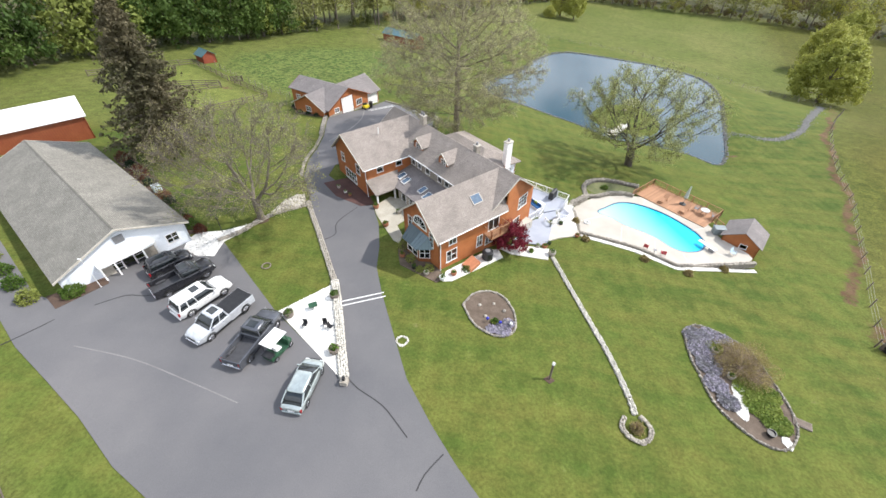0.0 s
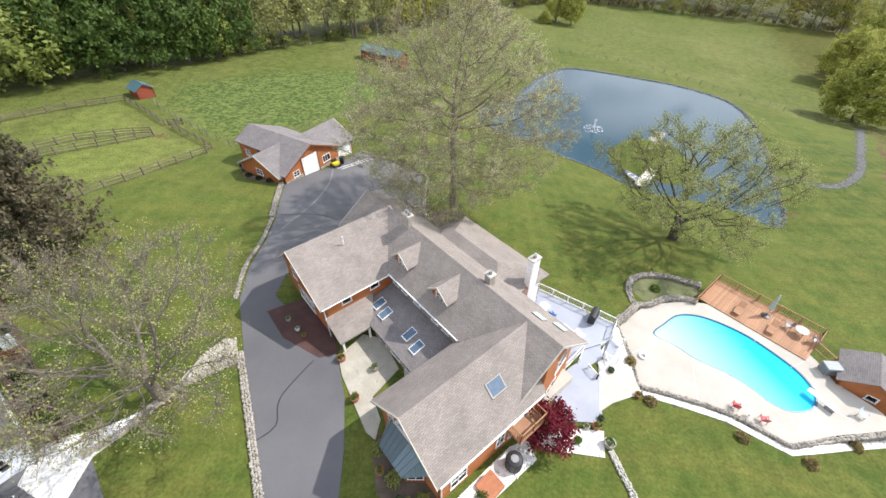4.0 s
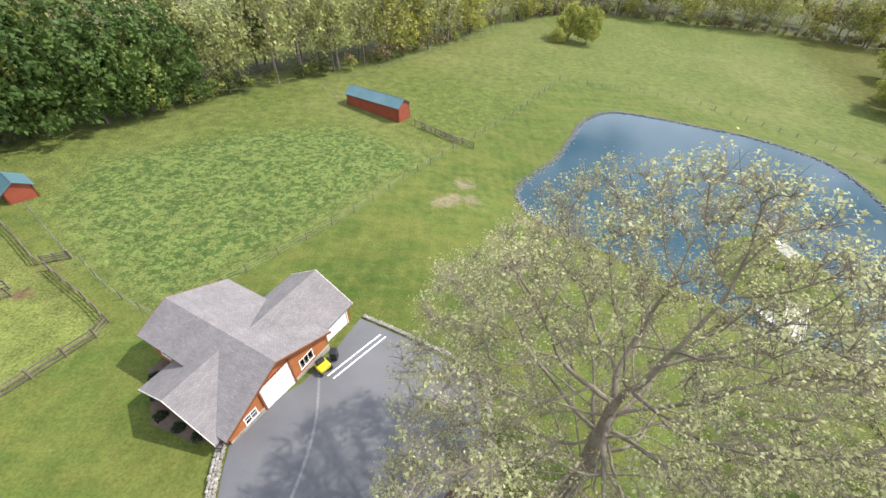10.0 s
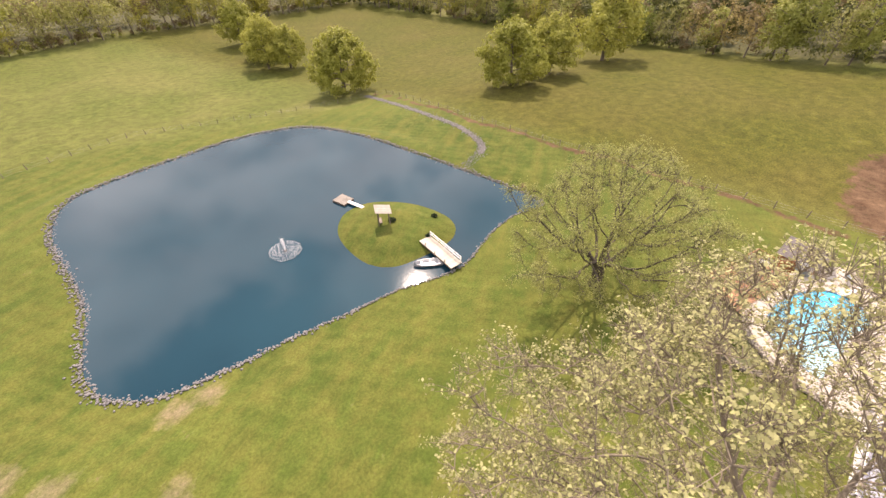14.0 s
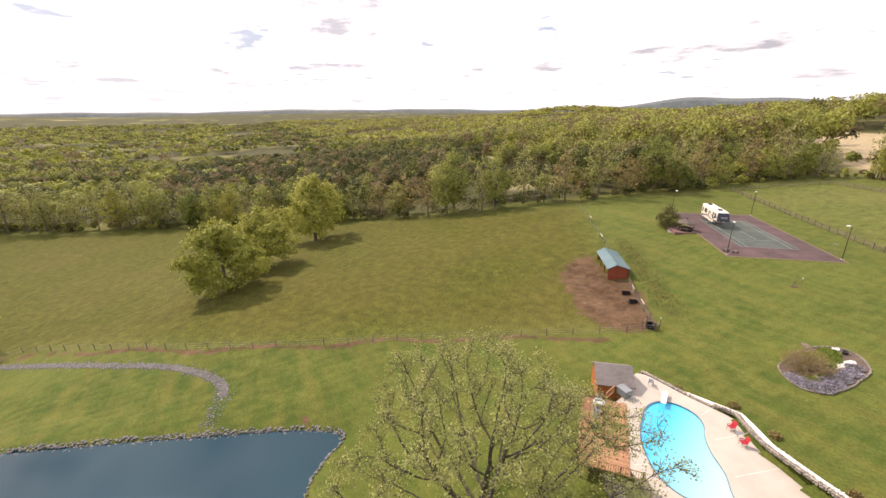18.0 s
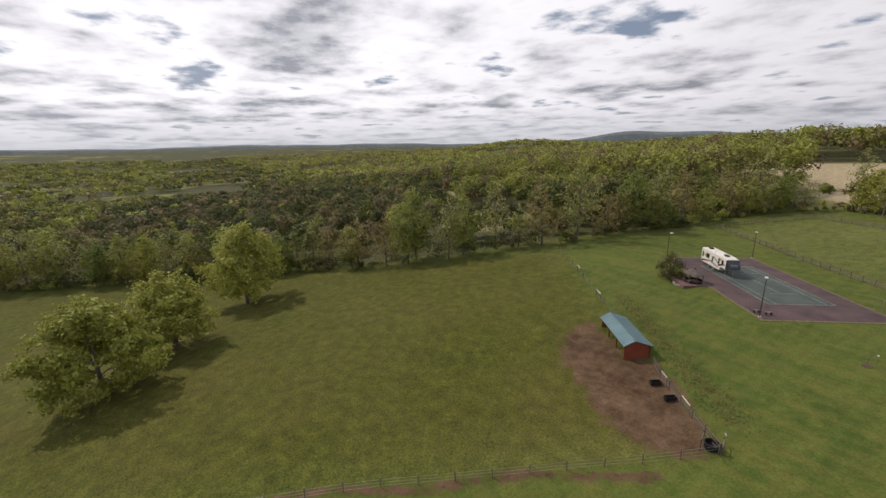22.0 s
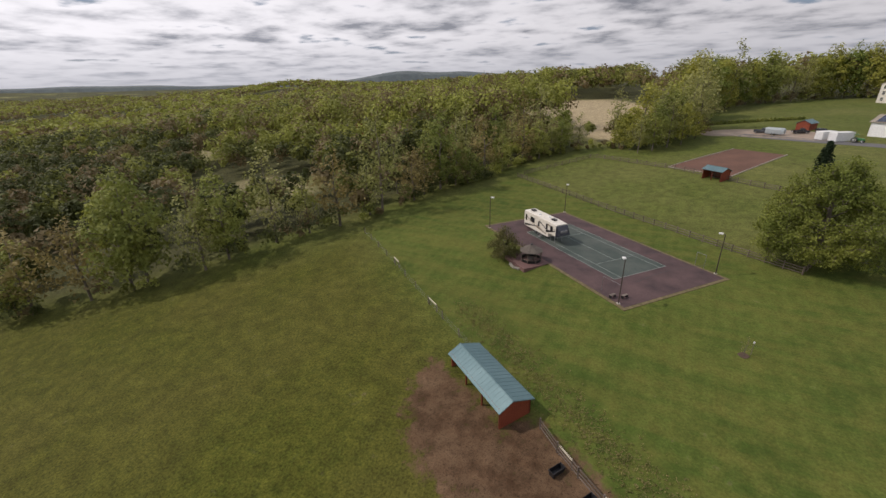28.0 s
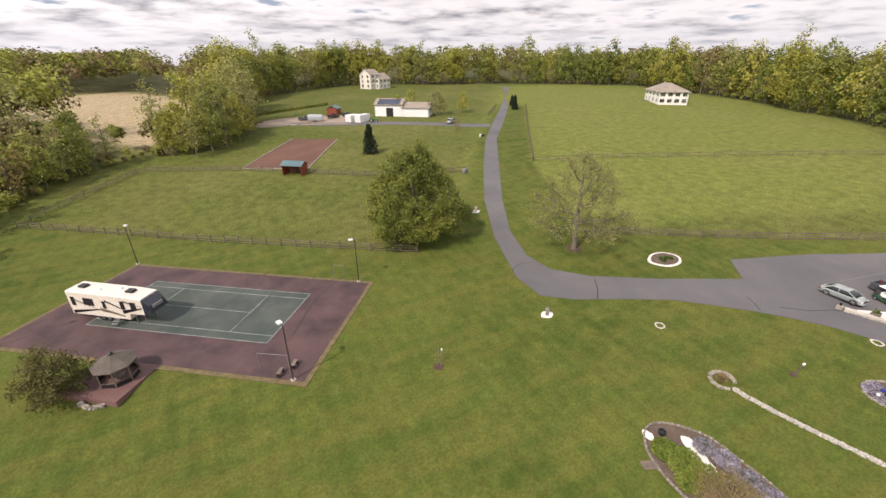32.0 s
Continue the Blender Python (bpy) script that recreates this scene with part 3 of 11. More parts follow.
def curve_pts(pts, step=1.0, closed=False):
    """A smooth line (Catmull-Rom) through plan points."""
    P = [Vector((*p, 0)) if len(p) == 2 else Vector(p) for p in pts]
    n = len(P)
    out = []
    for i in range(n if closed else n - 1):
        a, b, c, d = (P[(i - 1) % n], P[i], P[(i + 1) % n], P[(i + 2) % n]) if closed else (P[max(i - 1, 0)], P[i], P[i + 1], P[min(i + 2, n - 1)])
        k = max(1, int((c - b).length / step))
        for j in range(k):
            t = j / k
            out.append(0.5 * (2 * b + (c - a) * t + (2 * a - 5 * b + 4 * c - d) * t * t + (3 * b - a - 3 * c + d) * t ** 3))
    if not closed:
        out.append(P[-1])
    return [(v.x, v.y) for v in out]


def at_ground(x, y, turn=0.0, dz=0.0):
    return pose(x, y, float(ground(x, y)) + dz, 0, 0, turn)


def sheet(name, outline, mat, lift=0.05, cell=2.0, level=None, parent=None, depth=0.12, label="", kind="structure", category=""):
    """A flat covering with the given outline, draped over the ground (or level), with a real edge."""
    bm = bmesh.new()
    vs = [bm.verts.new((x, y, 0)) for x, y in outline]
    f = bm.faces.new(vs)
    if f.normal.z < 0 or sum(a[0] * b[1] - a[1] * b[0] for a, b in zip(outline, outline[1:] + outline[:1])) < 0:
        f.normal_flip()
    xs, ys = [p[0] for p in outline], [p[1] for p in outline]
    if level is None:
        for axis, lo, hi in ((0, min(xs), max(xs)), (1, min(ys), max(ys))):
            c = math.floor(lo / cell) * cell + cell
            while c < hi:
                no = (1, 0, 0) if axis == 0 else (0, 1, 0)
                co_ = (c, 0, 0) if axis == 0 else (0, c, 0)
                bmesh.ops.bisect_plane(bm, geom=bm.verts[:] + bm.edges[:] + bm.faces[:], plane_co=co_, plane_no=no)
                c += cell
    bmesh.ops.triangulate(bm, faces=bm.faces[:])
    rim = [e for e in bm.edges if e.is_boundary]
    z = ground([v.co.x for v in bm.verts], [v.co.y for v in bm.verts]) if level is None else [level] * len(bm.verts)
    for v, h in zip(bm.verts, z):
        v.co.z = float(h) + lift
    skirt = bmesh.ops.extrude_edge_only(bm, edges=rim)["geom"]
    for v in skirt:
        if isinstance(v, bmesh.types.BMVert):
            v.co.z -= depth
    ob = part(name, bm, mat, parent)
    if parent is None:
        tagged(ob, label, category, kind=kind)
    elif label:
        ob["label"] = label
    return ob


def ribbon(name, line, width, mat, lift, label="", parent=None, kind="structure", category="", depth=0.1):
    """A strip of even width (or a width for each point) along a plan line."""
    pts = [Vector((*p, 0)) for p in line]
    lo, hi = [], []
    for i, p in enumerate(pts):
        d = (pts[min(i + 1, len(pts) - 1)] - pts[max(i - 1, 0)]).normalized()
        w = (width[i] if isinstance(width, (list, tuple)) else width) / 2
        s = Vector((-d.y, d.x, 0)) * w
        lo.append(p - s)
        hi.append(p + s)
    return sheet(name, [(p.x, p.y) for p in lo + hi[::-1]], mat, lift, 2.0, None, parent, depth, label, kind, category)


# rough stones that walls, edgings and banks share
STONES = []
for k in range(8):
    bm = bmesh.new()
    bmesh.ops.create_icosphere(bm, subdivisions=1, radius=0.5)
    rr = random.Random(k)
    for v in bm.verts:
        v.co *= 0.82 + 0.36 * rr.random()
        v.co.z *= 0.72
    STONES.append(mesh_of("stone", bm, M_STONE))
WSTONES = []
for k in range(4):
    me = STONES[k].copy()
    me.materials.clear()
    me.materials.append(M_WHITESTONE)
    WSTONES.append(me)


PALE = [m.copy() for m in STONES]
for m in PALE:
    m.materials[0] = M_PALESTONE


def stones_np(centres, sizes, rng, squash=0.7):
    """Many small stones as arrays, for one joined mesh."""
    t = (1 + 5 ** 0.5) / 2
    base = np.array([(-1, t, 0), (1, t, 0), (-1, -t, 0), (1, -t, 0), (0, -1, t), (0, 1, t), (0, -1, -t), (0, 1, -t), (t, 0, -1), (t, 0, 1), (-t, 0, -1), (-t, 0, 1)]) / 1.9 / 2
    tri = np.array([(0, 11, 5), (0, 5, 1), (0, 1, 7), (0, 7, 10), (0, 10, 11), (1, 5, 9), (5, 11, 4), (11, 10, 2), (10, 7, 6), (7, 1, 8), (3, 9, 4), (3, 4, 2), (3, 2, 6), (3, 6, 8), (3, 8, 9), (4, 9, 5), (2, 4, 11), (6, 2, 10), (8, 6, 7), (9, 8, 1)])
    n = len(centres)
    v = base[None] * (0.75 + 0.5 * rng.random((n, 12, 1))) * np.array((1, 1, squash))
    a = rng.random(n) * math.tau
    c, s = np.cos(a)[:, None], np.sin(a)[:, None]
    x, y = v[..., 0] * c - v[..., 1] * s, v[..., 0] * s + v[..., 1] * c
    v = np.stack((x, y, v[..., 2]), -1) * np.asarray(sizes)[:, None, None] + np.asarray(centres)[:, None]
    f = (tri[None] + (np.arange(n) * 12)[:, None, None]).reshape(-1, 3)
    return v.reshape(-1, 3), f


def stone_row(name, line, width, height, label, category="wall", size=0.34, seed=1, meshes=None, limit=290, base=None):
    """A low dry-laid wall or edging of single stones along a plan line."""
    rng = random.Random(seed)
    pts = curve_pts(line, size * 0.8)
    mid = pts[len(pts) // 2]
    holder = thing(name, at_ground(*mid), label, category)
    inv = holder.matrix_basis.inverted()
    rows = max(1, round(width / size))
    layers = max(1, round(height / (size * 0.62)))
    spots = []
    for i, (x, y) in enumerate(pts):
        d = Vector((*pts[min(i + 1, len(pts) - 1)], 0)) - Vector((*pts[max(i - 1, 0)], 0))
        d.normalize()
        for r in range(rows):
            o = (r - (rows - 1) / 2) * size
            for l in range(layers):
                spots.append((x - d.y * o + rng.uniform(-.08, .08) * size * 3, y + d.x * o + rng.uniform(-.08, .08) * size * 3, l))
    single = spots
    if len(spots) > limit:
        # the top course of a long wall in single stones, the rest as one mass
        top_ = [i for i, q in enumerate(spots) if q[2] == layers - 1]
        chosen = set(top_[::max(1, -(-len(top_) // 100))])
        single = [q for i, q in enumerate(spots) if i in chosen]
        rest = [q for i, q in enumerate(spots) if i not in chosen]
        rng2 = np.random.default_rng(seed)
        cs = np.array([(x, y, (base if base is not None else float(ground(x, y))) + (l + 0.38) * size * 0.62) for x, y, l in rest])
        v, f = stones_np(cs, rng2.uniform(0.9, 1.5, len(cs)) * size, rng2)
        v = (np.c_[v, np.ones(len(v))] @ np.array(inv).T)[:, :3]
        ob = new("rubble", mesh_np("rubble", v, f, (meshes or STONES)[0].materials[0]))
        ob.parent = holder
        ob["kind"] = "stuff"
    for x, y, l in single:
        s = size * rng.uniform(0.95, 1.45)
        z = (base if base is not None else float(ground(x, y))) + (l + 0.38) * size * 0.62
        shared("stone", rng.choice(meshes or STONES), holder, inv @ pose(x, y, z, rng.uniform(-15, 15), rng.uniform(-15, 15), rng.uniform(0, 360)) @ Matrix.Diagonal((s * rng.uniform(0.9, 1.3), s, s * rng.uniform(0.8, 1.1), 1)))
    return holder
# ---- ground, pond and pavements ----
WATER = -8.75
POND = [(3.9, 120.5), (5.4, 115.8), (10.2, 110.9), (15.4, 106.8), (20.4, 102.3), (26.1, 97.4), (30.4, 92.4), (34, 90), (40, 88.4), (46, 85.5), (50, 81.5), (52.6, 84.4),
        (54.4, 88.5), (58, 98.4), (62.2, 110.3), (65.4, 121), (66.2, 131), (64, 137.2), (56.8, 144.8), (46.5, 150.6), (36.5, 155.6), (29.8, 157), (24.2, 153.3), (20.3, 148), (15.8, 139), (12.4, 133.2), (8.2, 128.6), (5.0, 124.6)]
POND = curve_pts(POND, 1.2, True)
ISLE = curve_pts([(36.3, 110.6), (39.3, 111), (42.7, 108.7), (44.2, 103.9), (44, 99.6), (42.3, 95.3), (39.6, 93.6), (36.6, 94.2), (33.2, 96.6), (30.2, 99.6), (29.8, 103), (31.7, 106.8), (34, 109.4)], 1.2, True)


def edge_distance(x, y, poly):
    """Distance to a closed line, minus inside."""
    x, y = np.asarray(x, float), np.asarray(y, float)
    d = np.full(x.shape, 1e9)
    P = np.array(poly)
    for a, b in zip(P, np.roll(P, -1, 0)):
        e = b - a
        t = np.clip(((x - a[0]) * e[0] + (y - a[1]) * e[1]) / max(e @ e, 1e-9), 0, 1)
        d = np.minimum(d, np.hypot(x - a[0] - t * e[0], y - a[1] - t * e[1]))
    return np.where(inside(x, y, poly), -d, d)


def smooth01(v):
    v = np.clip(v, 0, 1)
    return v * v * (3 - 2 * v)


COURT = [(83.6, -19.6), (72.9, -36.6), (43.8, -14.4), (54.6, 1.6)]
POOLDECK = curve_pts([(17.8, 47.8), (18.1, 51.4), (17.8, 55.1), (20.4, 57.5), (22.3, 58.6), (27.3, 59.4), (33.2, 57.8), (36, 53), (36.4, 50.4), (38.6, 47.4), (38, 45.9), (33.5, 45.1),
                      (28.6, 44.0), (27.3, 44.8), (24.6, 46.3), (20.5, 47.3)], 0.8, True)
POOL_Z = -3.35


def land(x, y):
    """Height of the finished ground: banks round the pond, the raised pool terrace, level pads under buildings."""
    h = ground(x, y)
    d = edge_distance(x, y, POND)
    k = smooth01((d + 0.5) / 9)
    h = np.where(d < 9, (WATER + 0.12 + 0.09 * np.maximum(d, 0)) * (1 - k) + h * k, h)
    h = np.where(d < 0.3, WATER + 0.12 + np.maximum(d - 0.3, -6) * 0.55, h)
    di = edge_distance(x, y, ISLE)
    isle = WATER + 0.12 + np.clip(-di, -8, 3) * 0.28
    h = np.where((d < 2) & (di < 3), np.maximum(h, isle), h)
    dp = edge_distance(x, y, POOLDECK)
    h = np.where(dp < 0.2, np.minimum(h, POOL_Z - 0.3), h)
    dc = edge_distance(x, y, COURT)
    k = smooth01(dc / 7)
    h = np.where(dc < 7, np.minimum(-0.02, h * 0 - 0.02) * (1 - k) + h * k, h)
    # the valley to the east, low hills beyond it and a far ridge
    r = np.hypot(x, y)
    az = np.degrees(np.arctan2(x, y))
    h = h - 30 * np.exp(-((az - 88) / 34) ** 2) * smooth01((r - 330) / 500)
    h = h + 28 * np.exp(-((az - 128) / 9) ** 2 - ((r - 1500) / 500) ** 2)
    far = 20 + 6 * np.sin(az / 7) + 3 * np.sin(az / 2.6)
    k = smooth01((r - 2300) / 1900)
    return h * (1 - k) + far * k


def steps(knots):
    out = []
    for (a, s), (b, _) in zip(knots, knots[1:]):
        out += list(np.arange(a, b, s))
    return np.array(out + [knots[-1][0]])


gx = steps([(-4600, 400), (-1400, 120), (-420, 20), (-140, 4), (-45, 1.0), (95, 3), (180, 8), (420, 30), (1400, 130), (4600, 140)])
gy = steps([(-4600, 140), (-1400, 120), (-420, 20), (-140, 4), (-10, 1.0), (165, 3), (300, 10), (420, 30), (1400, 150), (4600, 400)])
GX, GY = np.meshgrid(gx, gy)
GZ = land(GX, GY)
idx = np.arange(GX.size).reshape(GX.shape)
quads = np.stack((idx[:-1, :-1], idx[:-1, 1:], idx[1:, 1:], idx[1:, :-1]), -1).reshape(-1, 4)

# which kind of sward grows where, and where cloud shade is painted in
CLEAR = [(-132, -12), (-112, 30), (-98, 62), (-92, 95), (-85, 112), (-72, 129), (-62, 141), (-45, 163), (-30, 179), (-10, 211), (15, 258), (60, 301), (110, 298), (165, 292), (290, 232), (258, 161), (225, 112), (190, 76), (168, 50), (147, 35),
         (131, 18), (122, -2), (113, -15), (109, -40), (101, -60), (97, -76), (88, -93), (78, -104), (66, -99), (58, -108), (44, -128), (46, -150), (50, -186), (24, -232), (-6, -258), (-23, -270), (-60, -264), (-89, -240), (-118, -238), (-139, -229), (-173, -208), (-214, -178), (-192, -112), (-178, -77), (-157, -52), (-151, -34)]
LAWN = [(-60, 60), (-49, 64), (-45, 73), (-43, 79), (-40, 86), (-36, 89), (-28, 99), (-23, 106), (-17, 118), (-7, 136), (23, 183), (40, 185), (80, 150), (105, 129), (94, 116), (84, 103), (76, 91), (71, 80), (65, 67),
        (54, 48), (45.5, 34.2), (58, 25), (78, 12), (109, -9), (94, -63), (73, -48), (46, -28), (33, -18), (31, -21), (17, -32), (-14, -74), (-60, -128), (-70, -122), (-30, -69), (-12, -45), (4, -10), (1, -6), (-20, 9.5), (-34, 18.6), (-60, 30)]
BARE = [(74.6, 20.0), (74.4, 24.6), (73.2, 28.0), (70.6, 31.2), (66, 33.6), (61.5, 35.8), (56, 38.4), (52, 39), (47.6, 37.2), (46.6, 34.6), (49.5, 31.5), (53.4, 27.8), (57.8, 25.0), (60.6, 23.6), (63, 25.8), (70, 22)]
SHADED_PASTURE = [(46, 35), (54, 48), (65, 67), (76, 91), (94, 116), (112, 140), (160, 300), (300, 240), (225, 110), (168, 50), (131, 18), (108, -8), (78, 12), (58, 25)]
CLOVER = [(-37, 89), (-25, 106), (-13, 128), (-28, 139), (-48, 131), (-64, 117), (-60, 104), (-50, 96)]
TAN = [(205, -335), (168, -240), (132, -205), (110, -168), (94, -134), (80, -116), (62, -122), (60, -150), (66, -235), (98, -300)]
GLADE = [(150, -18), (172, -8), (208, -24), (210, -52), (186, -60), (150, -38)]
THICKET = [(112, 2), (134, 24), (160, 0), (150, -40), (114, -26)]
GLADE_FAR = [(296, -80), (370, -82), (380, -118), (306, -124)]
TRACK = curve_pts([(49, 42), (54, 50), (60, 58.5), (66, 70), (72, 82.5), (77, 92.5), (84, 104), (94, 117.5), (108, 136)], 2)


def line_distance(x, y, pts):
    d = np.full(np.shape(x), 1e9)
    for a, b in zip(np.array(pts), np.array(pts)[1:]):
        e = b - a
        t = np.clip(((x - a[0]) * e[0] + (y - a[1]) * e[1]) / max(e @ e, 1e-9), 0, 1)
        d = np.minimum(d, np.hypot(x - a[0] - t * e[0], y - a[1] - t * e[1]))
    return d


z_lawn = smooth01(0.5 - edge_distance(GX, GY, LAWN) / 2.0)
for lane in ([(-63.5, 104.5), (-51.2, 95.4), (-53.5, 94), (-67, 103)], [(-49.4, 94.4), (-36.6, 86.6), (-40.4, 85.8), (-50, 91.8)]):
    z_lawn = np.maximum(z_lawn, smooth01(0.5 - edge_distance(GX, GY, lane) / 1.6))
z_bare = smooth01(0.62 - edge_distance(GX, GY, BARE) / 5.0)
z_bare = np.maximum(z_bare, 0.75 * smooth01(1.3 - line_distance(GX + 0.8 * np.sin(GY / 3), GY, TRACK) / 1.1))
for bx, by, br in ((10.5, 127.6, 2.4), (54.5, 85, 1.5), (-50.6, 93.2, 2.6), (-52.6, 89.4, 2.2), (-61.6, 107.4, 1.8)):
    z_bare = np.maximum(z_bare, 0.85 * smooth01(1.2 - np.hypot(GX - bx, (GY - by) * 1.4) / br))
MEADOW = [(22, -24), (6, -48), (-58, -132), (-122, -215), (-230, -190), (-210, -60), (-60, 20), (-18, -2), (4, -14)]
z_meadow = smooth01(0.5 - edge_distance(GX, GY, MEADOW) / 9)
PADDOCK = [(-70, 88), (-69.6, 101.8), (-53, 91), (-40.7, 85.4), (-45, 77), (-47.7, 68), (-64, 76)]
z_meadow = np.maximum(z_meadow, 0.6 * smooth01(0.5 - edge_distance(GX, GY, PADDOCK) / 4))
z_worn = np.zeros_like(GX)
for bx, by, br in ((-9.2, 113.0, 2.2), (-7.2, 114.6, 2.4), (-4.8, 114.6, 2.4), (-2.0, 104.8, 1.9), (4.2, 111.9, 2.2), (6.6, 110.2, 2.0), (-5.6, 120.0, 2.6)):
    z_worn = np.maximum(z_worn, smooth01(1.25 - np.hypot(GX - bx, GY - by) / br))
z_clover = smooth01(0.5 - edge_distance(GX, GY, CLOVER) / 8)
z_shaded_pasture = smooth01(0.5 - edge_distance(GX, GY, SHADED_PASTURE) / 22)
z_wild = smooth01(edge_distance(GX, GY, CLEAR) / 14 - 0.1) * np.where((GX > -110) & (GX < 20) & (GY > 105), 1 - smooth01(edge_distance(GX, GY, CLEAR) / 12 - 1.2), 1)
z_tan = np.maximum(smooth01(0.5 - edge_distance(GX, GY, TAN) / 12), 0.6 * np.maximum(smooth01(0.5 - edge_distance(GX, GY, GLADE) / 8), smooth01(0.5 - edge_distance(GX, GY, GLADE_FAR) / 12)))
me = mesh_np("ground", np.stack((GX, GY, GZ), -1).reshape(-1, 3), quads, None, True)
for zone, values in (("lawn", z_lawn), ("bare", z_bare), ("clover", z_clover), ("tan", z_tan), ("wild", z_wild), ("shaded_pasture", z_shaded_pasture), ("meadow", z_meadow), ("worn", z_worn)):
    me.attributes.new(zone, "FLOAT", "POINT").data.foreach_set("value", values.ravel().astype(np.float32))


def ground_material():
    m, nt, s = mat_new("grass_and_soil")
    vec = nt.nodes.new("ShaderNodeTexCoord").outputs["Object"]

    def zone(name):
        a = nt.nodes.new("ShaderNodeAttribute")
        a.attribute_name = name
        return a.outputs["Fac"]

    big = tex(nt, "ShaderNodeTexNoise", vec, Scale=0.035, Detail=4.0, Roughness=0.6).outputs[0]
    mid = tex(nt, "ShaderNodeTexNoise", vec, Scale=0.35, Detail=5.0, Roughness=0.65).outputs[0]
    fine = tex(nt, "ShaderNodeTexNoise", vec, Scale=4.0, Detail=5.0, Roughness=0.7).outputs[0]
    tuft = tex(nt, "ShaderNodeTexNoise", vec, Scale=1.1, Detail=4.0, Roughness=0.7).outputs[0]
    torn = tex(nt, "ShaderNodeTexNoise", vec, Scale=0.55, Detail=8.0, Roughness=0.72).outputs[0]
    mow = tex(nt, "ShaderNodeTexWave", vec, Scale=0.17, Distortion=0.8, Detail=1.0)
    lawn = mixed(nt, ranged(nt, big, 0.35, 0.65), (0.046, 0.076, 0.013), (0.080, 0.110, 0.021))
    lawn = mixed(nt, ranged(nt, mid, 0.42, 0.74, 0, 0.8), lawn, (0.130, 0.134, 0.031))
    long = nt.nodes.new("ShaderNodeMapping")
    long.inputs["Rotation"].default_value, long.inputs["Scale"].default_value = (0, 0, 0.95), (0.035, 0.5, 1)
    nt.links.new(vec, long.inputs[0])
    streak = tex(nt, "ShaderNodeTexNoise", long.outputs[0], Scale=1.0, Detail=4.0, Roughness=0.6).outputs[0]
    lawn = mixed(nt, ranged(nt, streak, 0.42, 0.68, 0, 0.5), lawn, (0.140, 0.128, 0.032))
    lawn = mixed(nt, ranged(nt, mow.outputs[0], 0.2, 0.8, 0, 0.16), lawn, (0.115, 0.145, 0.032))
    past = mixed(nt, ranged(nt, tuft, 0.42, 0.6), (0.115, 0.135, 0.030), (0.062, 0.082, 0.017))
    past = mixed(nt, ranged(nt, big, 0.4, 0.7, 0, 0.6), past, (0.155, 0.150, 0.050))
    # east pasture: olive tufted grass, darkened by cloud shade put into its colour
    shaded_pasture = mixed(nt, ranged(nt, tuft, 0.40, 0.62), (0.098, 0.102, 0.016), (0.046, 0.054, 0.008))
    shaded_pasture = mixed(nt, ranged(nt, big, 0.42, 0.7, 0, 0.45), shaded_pasture, (0.110, 0.092, 0.026))
    past = mixed(nt, zone("shaded_pasture"), past, shaded_pasture)
    lush = mixed(nt, ranged(nt, tuft, 0.42, 0.66), (0.165, 0.188, 0.045), (0.098, 0.128, 0.026))
    lush = mixed(nt, ranged(nt, big, 0.4, 0.7, 0, 0.5), lush, (0.165, 0.170, 0.050))
    past = mixed(nt, zone("meadow"), past, lush)
    col = mixed(nt, zone("lawn"), past, lawn)
    clover = mixed(nt, ranged(nt, tuft, 0.45, 0.56), (0.135, 0.165, 0.045), (0.034, 0.066, 0.014))
    col = mixed(nt, times(nt, zone("clover"), 0.85), col, clover)
    col = mixed(nt, zone("tan"), col, mixed(nt, ranged(nt, mid, 0.3, 0.7), (0.34, 0.27, 0.16), (0.40, 0.33, 0.21)))
    patch = tex(nt, "ShaderNodeTexNoise", vec, Scale=0.0042, Detail=6.0, Roughness=0.6).outputs[0]
    wild = mixed(nt, ranged(nt, tuft, 0.35, 0.65), (0.050, 0.052, 0.022), (0.085, 0.085, 0.035))
    wild = mixed(nt, ranged(nt, patch, 0.56, 0.60), wild, (0.16, 0.16, 0.055))
    wild = mixed(nt, ranged(nt, patch, 0.66, 0.68), wild, (0.30, 0.25, 0.15))
    col = mixed(nt, times(nt, zone("wild"), ranged(nt, zone("tan"), 0.2, 0.8, 1, 0)), col, wild)
    soil = mixed(nt, ranged(nt, mid, 0.3, 0.7), (0.070, 0.038, 0.020), (0.165, 0.105, 0.062))
    soil = mixed(nt, ranged(nt, fine, 0.52, 0.62, 0, 0.8), soil, (0.035, 0.022, 0.013))
    ragged = nt.nodes.new("ShaderNodeMath")
    ragged.operation = "ADD"
    nt.links.new(zone("bare"), ragged.inputs[0])
    nt.links.new(ranged(nt, torn, 0.25, 0.75, -0.75, 0.45), ragged.inputs[1])
    col = mixed(nt, ranged(nt, ragged.outputs[0], 0.25, 0.6), col, soil)
    thatch = nt.nodes.new("ShaderNodeMath")
    thatch.operation = "ADD"
    nt.links.new(zone("worn"), thatch.inputs[0])
    nt.links.new(ranged(nt, torn, 0.25, 0.75, -0.8, 0.4), thatch.inputs[1])
    col = mixed(nt, ranged(nt, thatch.outputs[0], 0.1, 0.95, 0, 0.58), col, (0.26, 0.19, 0.14))
    g = nt.nodes.new("ShaderNodeCombineColor")
    coarse = mixed(nt, zone("lawn"), (0.5, 0.5, 0.5), (0.2, 0.2, 0.2))
    swing = nt.nodes.new("ShaderNodeMath")
    swing.operation = "MULTIPLY_ADD"
    nt.links.new(ranged(nt, torn, 0.3, 0.7, -0.8, 0.8), swing.inputs[0])
